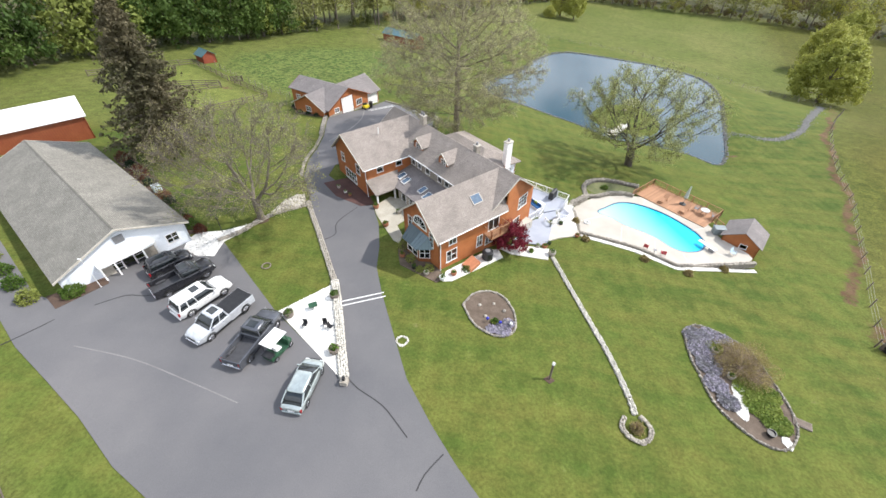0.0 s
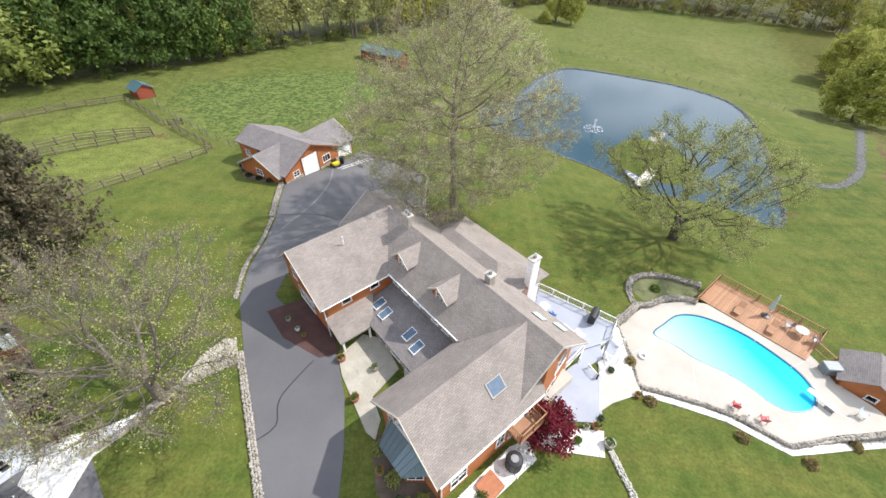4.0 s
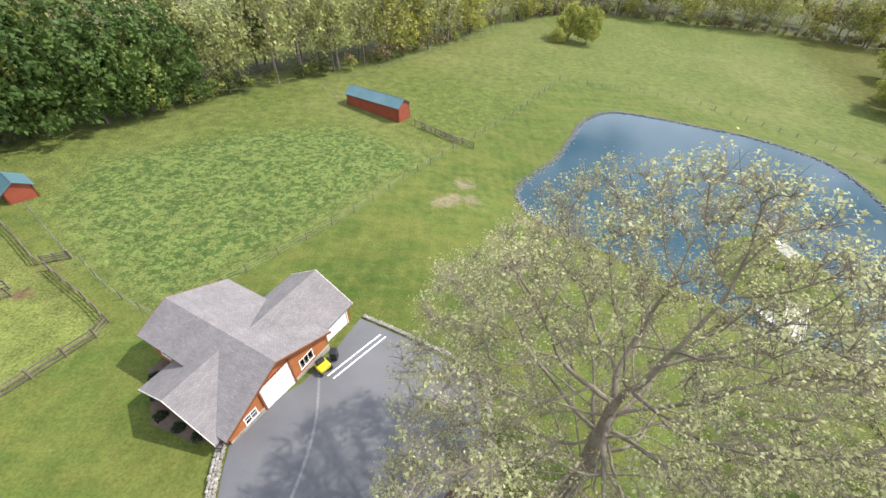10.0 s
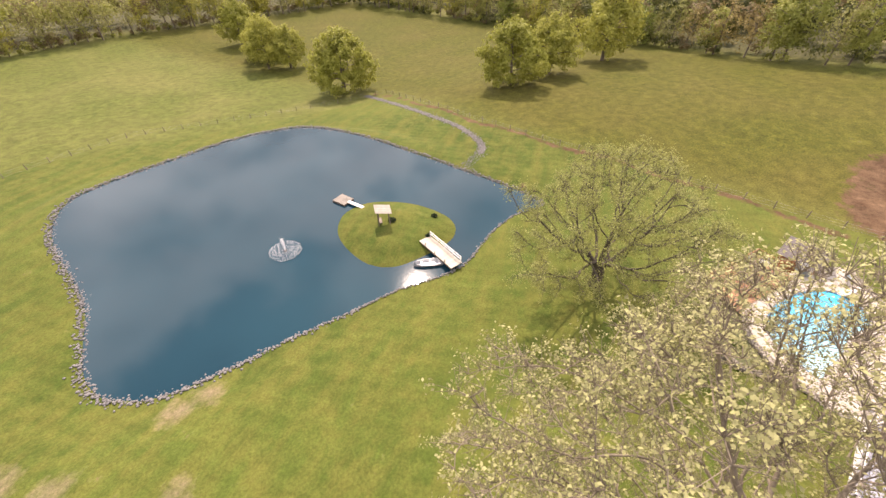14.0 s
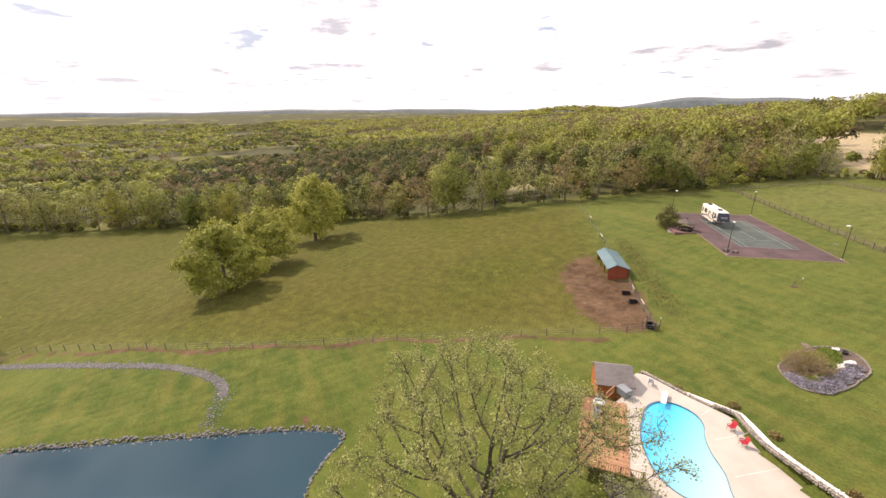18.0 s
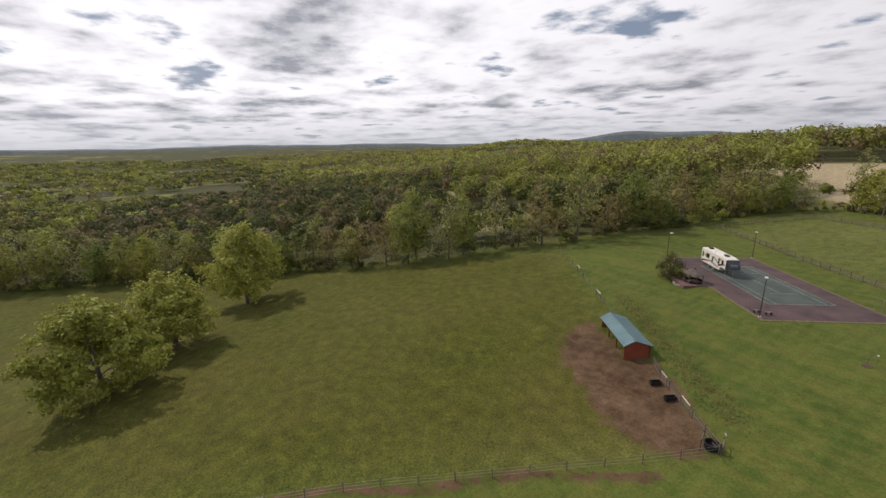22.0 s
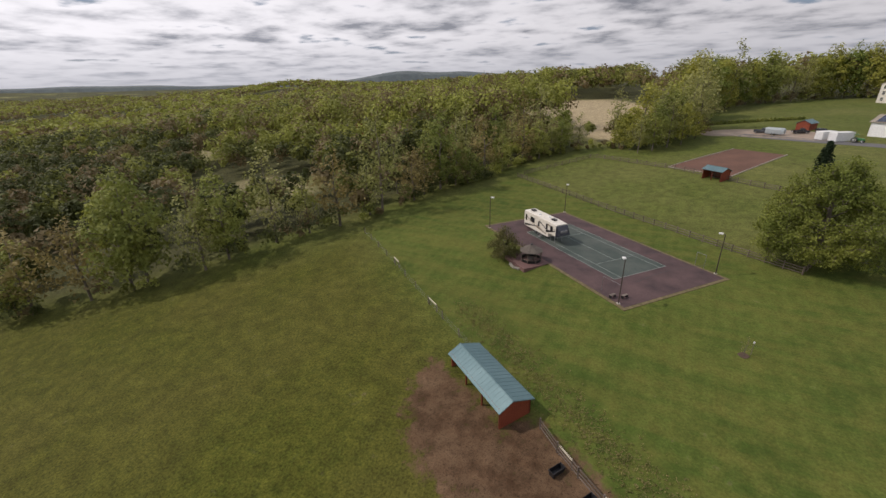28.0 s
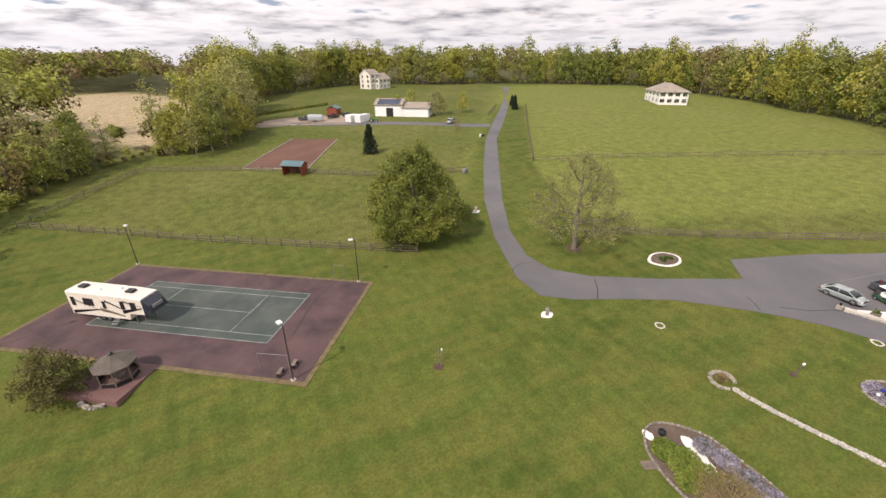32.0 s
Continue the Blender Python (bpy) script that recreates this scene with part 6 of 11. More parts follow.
# ---- trees ----
def tubes_np(segs, sides):
    """Tapered branch pieces (x0, y0, z0, x1, y1, z1, r0, r1) as arrays."""
    S = np.asarray(segs, float)
    p, q, r0, r1 = S[:, :3], S[:, 3:6], S[:, 6], S[:, 7]
    d = q - p
    d /= np.maximum(np.linalg.norm(d, axis=1, keepdims=True), 1e-6)
    ref = np.where(np.abs(d[:, 2:3]) > 0.9, np.array([[1.0, 0, 0]]), np.array([[0, 0, 1.0]]))
    a = np.cross(d, ref)
    a /= np.maximum(np.linalg.norm(a, axis=1, keepdims=True), 1e-6)
    b = np.cross(d, a)
    ang = np.arange(sides) * math.tau / sides
    ring = a[:, None] * np.cos(ang)[None, :, None] + b[:, None] * np.sin(ang)[None, :, None]
    v = np.concatenate((p[:, None] + ring * r0[:, None, None], q[:, None] + ring * r1[:, None, None]), 1)
    k = np.arange(sides)
    f = np.stack((k, (k + 1) % sides, (k + 1) % sides + sides, k + sides), -1)
    f = (f[None] + (np.arange(len(S)) * 2 * sides)[:, None, None]).reshape(-1, 4)
    return v.reshape(-1, 3), f


def leaves_np(centres, size, rng, up=0.35, spread=0.3, out=None, tri=False, loose=0.8):
    """Small folded leaf blades, one quad each, turned at random and scattered about the centres."""
    n = len(centres)
    c = np.asarray(centres) + rng.normal(0, spread, (n, 3))
    nrm = rng.normal(0, 1, (n, 3)) + np.array((0, 0, up * 2))
    if out is not None:
        nrm = nrm * loose + out * 0.75
    nrm /= np.linalg.norm(nrm, axis=1, keepdims=True)
    a = np.cross(nrm, rng.normal(0, 1, (n, 3)))
    a /= np.maximum(np.linalg.norm(a, axis=1, keepdims=True), 1e-6)
    b = np.cross(nrm, a)
    s = size * rng.uniform(0.6, 1.4, n)[:, None]
    fold = nrm * s * 0.22
    if tri:
        v = np.stack((c - a * s * 1.15, c + a * s * 0.7 + b * s * 0.95, c + a * s * 0.7 - b * s * 0.95 + fold), 1)
        return v.reshape(-1, 3), np.arange(3 * n).reshape(-1, 3)
    v = np.stack((c - a * s, c - b * s * 0.62 + fold, c + a * s, c + b * s * 0.62 + fold), 1)
    return v.reshape(-1, 3), np.arange(4 * n).reshape(-1, 4)


def grow(seed, height, radius, trunk, leader=0.5, low=None, points=900, step=0.5, reach=6.0, kill=1.1, up=0.12, fat=0.55, shell=0.45, lean=(0, 0), lobes=0.16, voids=7):
    """A branching skeleton that grows towards points strewn through a crown; returns nodes and each one's parent."""
    rng = np.random.default_rng(seed)
    low = trunk if low is None else low
    # points in an egg-shaped, lobed crown, thicker towards its skin, with some hollows
    n = points * 3
    s = rng.random(n) ** 0.85
    ang = rng.random(n) * math.tau
    wide = radius * np.maximum(np.sin(np.pi * np.clip(0.10 + 0.88 * s, 0, 1) ** fat), 0.0) ** 0.75
    wide *= 1 + lobes * np.sin(3 * ang + rng.uniform(0, 6) + 4 * s) + lobes * 0.6 * np.sin(5 * ang + rng.uniform(0, 6) - 6 * s)
    r = wide * rng.random(n) ** shell
    A = np.stack((r * np.cos(ang) + lean[0] * s, r * np.sin(ang) + lean[1] * s, low + (height - low) * s), -1)
    for _ in range(voids):
        c = A[rng.integers(0, len(A))]
        A = A[np.linalg.norm(A - c, axis=1) > radius * rng.uniform(0.16, 0.3)]
    A = A[rng.permutation(len(A))[:points]]
    # the bole
    top = trunk + (height - trunk) * leader
    m = max(3, int((top + 0.4) / step))
    P = np.zeros((m, 3))
    P[:, 2] = np.linspace(-0.4, top, m)
    sway = np.cumsum(rng.normal(0, 0.05, (m, 2)), 0)
    P[:, :2] = sway * np.linspace(0, 1, m)[:, None] + np.array(lean) * 0.3 * np.linspace(0, 1, m)[:, None] ** 2
    parent = list(range(-1, m - 1))
    near = np.full(len(A), 1e9)
    idx = np.zeros(len(A), int)
    ok = np.arange(m)[P[:, 2] > trunk * 0.8]
    fresh, fi = P[ok], ok
    for _ in range(90):
        d = np.linalg.norm(A[:, None] - fresh[None], axis=2)
        j = d.argmin(1)
        dm = d[np.arange(len(A)), j]
        better = dm < near
        near[better], idx[better] = dm[better], fi[j[better]]
        alive = near > kill
        A, near, idx = A[alive], near[alive], idx[alive]
        if not len(A):
            break
        act = near < reach
        if not act.any():
            act = near < near.min() + 0.5
        pull = np.zeros((len(P), 3))
        u = (A[act] - P[idx[act]]) / near[act][:, None]
        np.add.at(pull, idx[act], u)
        src = np.unique(idx[act])
        g = pull[src]
        g /= np.maximum(np.linalg.norm(g, axis=1, keepdims=True), 1e-6)
        back = np.array([P[k] - P[parent[k]] if parent[k] >= 0 else (0, 0, 1.0) for k in src])
        back /= np.maximum(np.linalg.norm(back, axis=1, keepdims=True), 1e-6)
        g = g + back * 0.55 + np.array((0, 0, up)) + rng.normal(0, 0.13, g.shape)
        g /= np.linalg.norm(g, axis=1, keepdims=True)
        fresh = P[src] + g * step
        fi = np.arange(len(P), len(P) + len(src))
        parent += list(src)
        P = np.r_[P, fresh]
    return P, np.array(parent), rng


def skeleton(P, parent, r0, tip):
    """Branch pieces with radii that add up from the twigs to the bole."""
    n = len(P)
    kids = np.bincount(parent[parent >= 0], minlength=n)
    ends = np.where(kids == 0)[0]
    power = max(1.7, math.log(max(len(ends), 3)) / math.log(r0 / tip))
    w = np.where(kids == 0, tip ** power, 0.0)
    for i in range(n - 1, 0, -1):
        w[parent[i]] += w[i]
    r = w ** (1 / power)
    child = np.arange(n)[parent >= 0]
    par = parent[child]
    segs = np.c_[P[par], P[child], np.minimum(r[par], r[child] * 1.25), r[child]]
    base = par == 0
    segs[base, 6] *= 1.45
    return segs, ends, r


def tree_arrays(seed, leaf_size, cluster, r0, tip=0.014, twig=0.8, twigs=2, spread=0.22, leafy=0.8, tri=False, coarse=False, loose=0.9, **kw):
    P, parent, rng = grow(seed, **kw)
    segs, ends, r = skeleton(P, parent, r0, tip)
    mid = np.array((0, 0, kw["trunk"] + (kw["height"] - kw["trunk"]) * 0.45))
    # twigs off every thin shoot
    thin = np.where(r < tip * 2.2)[0]
    src = np.repeat(thin, twigs)
    out = P[src] - mid
    out /= np.maximum(np.linalg.norm(out, axis=1, keepdims=True), 0.1)
    d = rng.normal(0, 0.75, (len(src), 3)) + out * 0.7 + np.array((0, 0, 0.25))
    d /= np.linalg.norm(d, axis=1, keepdims=True)
    T = P[src] + d * twig * rng.uniform(0.4, 1.25, (len(src), 1))
    tw = np.c_[P[src], T, np.full(len(src), tip * 0.75), np.full(len(src), tip * 0.35)]
    if coarse:
        segs = segs[segs[:, 7] > tip * 1.3]
        v1, f1 = tubes_np(segs, 4)
        wood = (v1, f1)
    else:
        big = segs[:, 7] > 0.09
        v1, f1 = tubes_np(segs[big], 8)
        v2, f2 = tubes_np(segs[~big], 4)
        v3, f3 = tubes_np(tw, 3)
        f3 = f3 + len(v1) + len(v2)
        wood = (np.r_[v1, v2, v3], np.r_[f1, f2 + len(v1), f3])
    pick = T[rng.random(len(T)) < leafy]
    c = np.repeat(pick, cluster, 0)
    o = c - mid
    o /= np.maximum(np.linalg.norm(o, axis=1, keepdims=True), 0.1)
    v, f = leaves_np(c, leaf_size, rng, 0.3, spread, o, tri, loose)
    return wood, (v, f)


def tree_meshes(name, seed, bark, leaf, **kw):
    wood, leaves = tree_arrays(seed, **kw)
    return mesh_np(name + "_trunk", *wood, bark, True), mesh_np(name + "_crown", *leaves, leaf)


def tree(name, meshes, x, y, turn, label, scale=1.0, group="", tall=1.0, category="tree"):
    t = thing(name, land_at(x, y, turn, -0.05), label, category, group)
    t.scale = (scale, scale, scale * tall)
    shared("trunk", meshes[0], t)
    shared("crown", meshes[1], t)
    return t


SYC = tree_meshes("sycamore", 12, M_BARK_PALE, M_LEAF_SYC, leaf_size=0.066, cluster=11, spread=0.15, leafy=0.4, r0=0.48, tip=0.020, twig=0.85, twigs=7,
                  height=26.0, radius=12.0, trunk=5.0, low=3.6, leader=0.45, points=3500, step=0.5, reach=5.0, kill=0.85, up=0.22, fat=0.92, lobes=0.12)
tree("sycamore_tree", SYC, -0.3, 71.2, 20, "tall sycamore in pale new leaf with bare upper twigs")
OAK = tree_meshes("oak", 24, M_BARK_DK, M_LEAF_TUFT, leaf_size=0.080, cluster=14, spread=0.23, leafy=0.78, r0=0.8, tip=0.026, twig=0.8, twigs=4,
                  height=17.0, radius=11.2, trunk=2.4, low=3.4, leader=0.06, points=1350, step=0.5, reach=10.0, kill=1.1, up=0.34, fat=0.95, shell=0.36, lobes=0.2)
tree("oak_tree", OAK, 30.6, 73.7, 75, "spreading dark-limbed oak with tufts of pale green new leaf")
YARD = tree_meshes("yard_maple", 33, M_BARK, M_LEAF_SPRING, leaf_size=0.062, cluster=7, spread=0.22, leafy=0.38, r0=0.42, tip=0.02, twig=1.1, twigs=6,
                   height=14.4, radius=8.4, trunk=1.2, low=3.0, leader=0.05, points=1500, step=0.45, reach=9.0, kill=0.85, up=0.3, fat=0.9, shell=0.42, lobes=0.14)
tree("maple_tree", YARD, -21.4, 42.0, 0, "many-stemmed maple with thin spring leaf beside the stone wall")
BARE_T = tree_meshes("drive_maple", 37, M_BARK, M_LEAF_SPRING, leaf_size=0.11, cluster=9, spread=0.28, leafy=0.6, r0=0.45, tip=0.024, twig=0.9, twigs=4,
                     height=15.4, radius=7.4, trunk=3.0, low=2.4, leader=0.3, points=1000, step=0.5, reach=6.0, kill=1.15, up=0.25, fat=0.7, lobes=0.12)
tree("maple_tree", BARE_T, 10.9, -6.4, 40, "nearly bare maple in a round mulch bed beside the drive")
FULL = tree_meshes("full_maple", 41, M_BARK, M_LEAF_FULL, leaf_size=0.15, cluster=18, spread=0.34, leafy=0.97, r0=0.5, tip=0.03, twig=0.95, twigs=4, loose=0.85,
                   height=16.2, radius=7.8, trunk=2.0, low=1.5, leader=0.5, points=1300, step=0.55, reach=5.0, kill=1.05, up=0.1, fat=0.56, lobes=0.14, voids=6)
tree("maple_tree", FULL, 31.0, -23.4, 10, "dense round maple in full green leaf by the paddock fence")
FIELD = tree_meshes("field_oak", 47, M_BARK, M_LEAF_FIELD, leaf_size=0.31, cluster=15, spread=0.42, leafy=0.92, r0=0.5, tip=0.035, twig=0.9, twigs=2, coarse=True, loose=0.65,
                    height=16.6, radius=8.8, trunk=2.2, low=2.0, leader=0.3, points=620, step=0.65, reach=6.0, kill=1.3, up=0.1, fat=0.62, lobes=0.16)
FIELD2 = tree_meshes("field_oak_b", 48, M_BARK, M_LEAF_FIELD, leaf_size=0.31, cluster=14, spread=0.42, leafy=0.9, r0=0.5, tip=0.035, twig=0.9, twigs=2, coarse=True, loose=0.65,
                     height=17.6, radius=7.4, trunk=3.2, low=2.8, leader=0.4, points=560, step=0.65, reach=6.0, kill=1.3, up=0.15, fat=0.66, lobes=0.16)
for x, y, s, q, tl in ((110.6, 148, 1.15, FIELD, 1.0), (136, 194, 1.0, FIELD2, 1.1), (139, 186, .9, FIELD2, 1.0), (150, 205, 1.0, FIELD, 1.0), (168, 230, 1.1, FIELD2, 1.0), (109.3, 95.6, 1.0, FIELD, 1.0), (123.9, 85.9, 1.05, FIELD2, 0.9), (148.6, 69.9, 1.3, FIELD2, 1.0), (38, 240, .75, FIELD2, 1.0), (44, 235, .7, FIELD2, 1.1), (32, 232, .35, FIELD, .9)):
    tree("field_tree", q, x, y, random.uniform(0, 360), "broad pasture tree in fresh yellow-green leaf", s, "pasture trees", tl)


def conifer_meshes(name, seed, height, radius, leaf, tiers=34, per=13, needle=0.16, count=26000, ragged=0.25):
    rng = random.Random(seed)
    segs = [(0, 0, -0.4, 0, 0, height * 0.5, height * 0.016, height * 0.010), (0, 0, height * 0.5, 0, 0, height, height * 0.010, 0.03)]
    tips = []
    for i in range(tiers):
        z = height * (0.06 + 0.92 * i / tiers)
        reach = radius * (1 - (i / tiers) ** 1.3) + 0.25
        for k in range(per):
            a = k * 2.399 + i * 1.3 + rng.uniform(-.3, .3)
            L = reach * rng.uniform(1 - ragged * 2, 1.05)
            p = Vector((0, 0, z))
            d = Vector((math.cos(a), math.sin(a), 0.12))
            for j in range(4):
                q = p + d * L / 4 + Vector((0, 0, -0.05 * L * j / 3))
                segs.append((*p, *q, 0.05 * (1 - j / 5), 0.05 * (1 - (j + 1) / 5)))
                w = 1 + j
                for _ in range(w):
                    tips.append(tuple(p.lerp(q, rng.random()) + Vector((rng.gauss(0, .16), rng.gauss(0, .16), -0.12)) * (0.4 + L * 0.22)))
                p = q
    v, f = tubes_np(np.array(segs), 4)
    trunk = mesh_np(name + "_trunk", v, f, M_BARK)
    r = np.random.default_rng(seed)
    T = np.array(tips)
    v, f = leaves_np(T[r.integers(0, len(T), count)], needle, r, up=0.0, spread=0.16)
    return trunk, mesh_np(name + "_crown", v, f, leaf)


SPRUCE = conifer_meshes("spruce", 3, 21.0, 7.8, M_LEAF_CONE, 36, 14, 0.17, 38000, 0.33)
tree("spruce_tree", SPRUCE, -40.3, 54.8, 0, "tall bronze-brown spruce with drooping boughs")
FIR = conifer_meshes("fir", 4, 8.0, 2.2, M_LEAF_FIR, 20, 9, 0.2, 5000)
tree("fir_tree", FIR, 21.9, -72.6, 0, "dark narrow fir on the farm lawn")
for x, y, s in ((-57, -112, .75), (-58.5, -113.5, .5), (-63, -122, .6)):
    tree("fir_tree", FIR, x, y, 50, "small dark fir beside the drive", s)
BUSH = tree_meshes("court_bush", 53, M_BARK, M_LEAF_BUSH, leaf_size=0.12, cluster=14, spread=0.25, leafy=0.95, r0=0.14, tip=0.015, twig=0.5, twigs=2,
                   height=5.6, radius=2.8, trunk=0.5, low=0.3, leader=0.6, points=330, step=0.35, reach=3.0, kill=0.6, up=0.1)
tree("court_bush", BUSH, 76.2, -7.6, 0, "olive-brown bushy small tree beside the court shelter", 1.0)

# ---- woods round the clearing ----
WOODS = [("wood_a", 101, M_LEAF_WOOD, 16, 4.4, 2.6, 0.45, 7, 0.9, 300), ("wood_b", 102, M_LEAF_MAPLE, 15, 4.8, 2.0, 0.4, 8, 0.95, 330), ("wood_c", 103, M_LEAF_OAK, 15.5, 4.2, 2.8, 0.5, 7, 0.85, 280),
         ("wood_d", 104, M_LEAF_RUST, 14, 4.0, 3.0, 0.4, 4, 0.7, 260), ("wood_e", 105, M_LEAF_SPRING, 16.5, 4.0, 4.6, 0.5, 4, 0.6, 260), ("wood_f", 106, M_LEAF_WOOD, 12, 4.6, 1.2, 0.3, 8, 0.95, 300), ("wood_g", 107, M_LEAF_DEEP, 16, 5.4, 2.0, 0.4, 9, 0.95, 360)]
VARIANTS = [tree_meshes(n, s, M_BARK, leaf, leaf_size=0.25, cluster=cl, spread=0.42, leafy=lf, r0=0.24, tip=0.03, twig=0.9, twigs=2, coarse=True, tri=True, loose=0.6, height=h, radius=ra, trunk=tr, low=tr * 0.8, leader=ld, points=pn, step=0.7, reach=5.0, kill=1.2, up=0.2, fat=0.64, lobes=0.16)
            for n, s, leaf, h, ra, tr, ld, cl, lf, pn in WOODS]
WOOD_LABELS = ("green woodland tree at the edge of the clearing", "full green maple at the wood's edge", "yellow-green tree at the wood's edge", "budding russet maple at the wood's edge", "thin half-bare tree at the wood's edge", "low bushy green tree at the wood's edge", "deep green spreading tree at the wood's edge")
rng = np.random.default_rng(77)
pts = []
P = np.array(CLEAR + CLEAR[:1], float)
for a, b in zip(P, P[1:]):
    L = np.hypot(*(b - a))
    nrm = np.array((b - a)[::-1]) * np.array((1, -1)) / L
    gap = 6.3
    for k in range(int(L / gap)):
        c = a + (b - a) * (k + rng.random()) * gap / L
        q = c + nrm * (1.8 + rng.normal(0, 1.4))
        if inside(q[:1], q[1:], CLEAR)[0]:
            q = c - nrm * (1.8 + abs(rng.normal(0, 1.4)))
        pts.append(q)
pts = np.array(pts)
keep = ~inside(pts[:, 0], pts[:, 1], TAN) & ~inside(pts[:, 0], pts[:, 1], CLEAR)
pts = pts[keep]


def east_woods(x, y):
    """1 in the low woods of the valley side, 0 elsewhere."""
    return ((x > 60) & (y > -62) & (y < 130)).astype(float)


def thin_belt(x, y):
    """The narrow, see-through belt of trees north of the paddocks."""
    return (x > -80) & (x < 30) & (y > 112)


for x, y in pts:
    k = int(rng.choice(7, p=(0.2, 0.12, 0.08, 0.28, 0.24, 0.08, 0.0) if x > 60 and y > -62 else (0.26, 0.2, 0.18, 0.12, 0.14, 0.1, 0.0) if not (x < -40 and y > 50) else (0.1, 0.18, 0.06, 0.0, 0.1, 0.1, 0.46)))
    s = float(rng.uniform(0.8, 1.2)) * (1.5 if y < -125 or x < -80 else 1.15 if not (x > 60 and y > -62) else 1.08)
    if 66 < x < 112 and -130 < y < -66:
        if rng.random() < 0.25:
            continue
        s *= 0.8
        k = (4, 0, 3)[int(rng.integers(0, 3))]
    if y < -120:
        k = (2, 0, 4, 2, 1)[int(rng.integers(0, 5))]
    if y > 140 and x > -60:
        k = (4, 2, 4, 4)[int(rng.integers(0, 4))]
        s *= 1.2
    tree("woodland_tree", VARIANTS[k], float(x), float(y), float(rng.uniform(0, 360)), WOOD_LABELS[k], s, "trees of the woods", float(rng.uniform(0.9, 1.15)))
# a grove beside the tan field, taller trees in the belt before it
for x, y, k, s in ((64, -95, 4, 0.8), (60, -99, 0, 1.0), (56, -104, 4, 0.95), (52, -109, 2, 0.9), (57, -112, 0, 1.1), (62, -107, 3, 0.9), (67, -101, 2, 0.9), (71, -104, 2, 0.75), (48, -119, 2, 0.6), (54, -119, 0, 1.0), (61, -116, 4, 1.1),
                   (101, -107, 4, 1.35), (107, -98, 3, 1.2), (112, -88, 0, 1.15), (116, -72, 4, 1.25), (104, -84, 4, 1.0), (92, -103, 5, 0.7), (97, -92, 5, 0.7), (120, -55, 0, 1.1), (113, -60, 4, 1.1), (121, -38, 4, 1.05)):
    tree("woodland_tree", VARIANTS[k], x, y, x * 37 % 360, WOOD_LABELS[k], s, "trees of the woods")


# tall, long-trunked trees of the northern belt, dark spreading ones by the small shed
TALL = [tree_meshes(n, sd, M_BARK, leaf, leaf_size=0.26, cluster=cl, spread=0.45, leafy=lf, r0=0.34, tip=0.035, twig=0.9, twigs=3, coarse=True, tri=True, loose=0.6, height=23.0, radius=4.6, trunk=7.5, low=4.0, leader=0.6, points=300, step=0.75, reach=6.0, kill=1.3, up=0.3, fat=0.8, lobes=0.16)
        for n, sd, leaf, cl, lf in (("tall_a", 211, M_LEAF_SYC, 4, 0.5), ("tall_b", 212, M_LEAF_SPRING, 7, 0.75))]
for k in range(30):
    c = np.array((-66.0, 143.0)) + np.array((62.0, 78.0)) * (k + rng.random()) / 30
    c += np.array((-0.78, 0.62)) * (abs(rng.normal(0, 5.5)) + 0.5)
    j = int(rng.random() < 0.4)
    tree("woodland_tree", TALL[j], float(c[0]), float(c[1]), float(rng.uniform(0, 360)), ("tall slender tree with a bare trunk and thin pale leaf", "tall slender tree in light green leaf")[j], float(rng.uniform(0.8, 1.1)), "trees of the woods")
for x, y, k, sc in ((-76, 125, 6, 1.45), (-70.5, 131.5, 6, 1.3), (-82, 119, 6, 1.5), (-66.5, 138.5, 1, 1.1), (-87, 112, 6, 1.4)):
    tree("woodland_tree", VARIANTS[k], x, y, x * 37 % 360, WOOD_LABELS[k], sc, "trees of the woods")
# a tall rusty tree before the tan field, conifers behind and a row of small evergreens on it
tree("woodland_tree", VARIANTS[3], 113.5, -124, 30, WOOD_LABELS[3], 1.45, "trees of the woods")
for x, y, sc in ((168, -281, .75), (160, -277, .8), (154, -281, .7), (151, -288, .75)):
    tree("evergreen_tree", FIR, x, y, x * 31 % 360, "small dark evergreen in a row on the tan field", sc * 1.3, "evergreens on the tan field", 0.7)
for x, y, sc in ((246, -246, .95), (238, -252, 1.05), (229, -257, .9)):
    tree("spruce_tree", SPRUCE, x, y, x * 31 % 360, "dark bronze spruce among the far woods", sc, "far spruces")


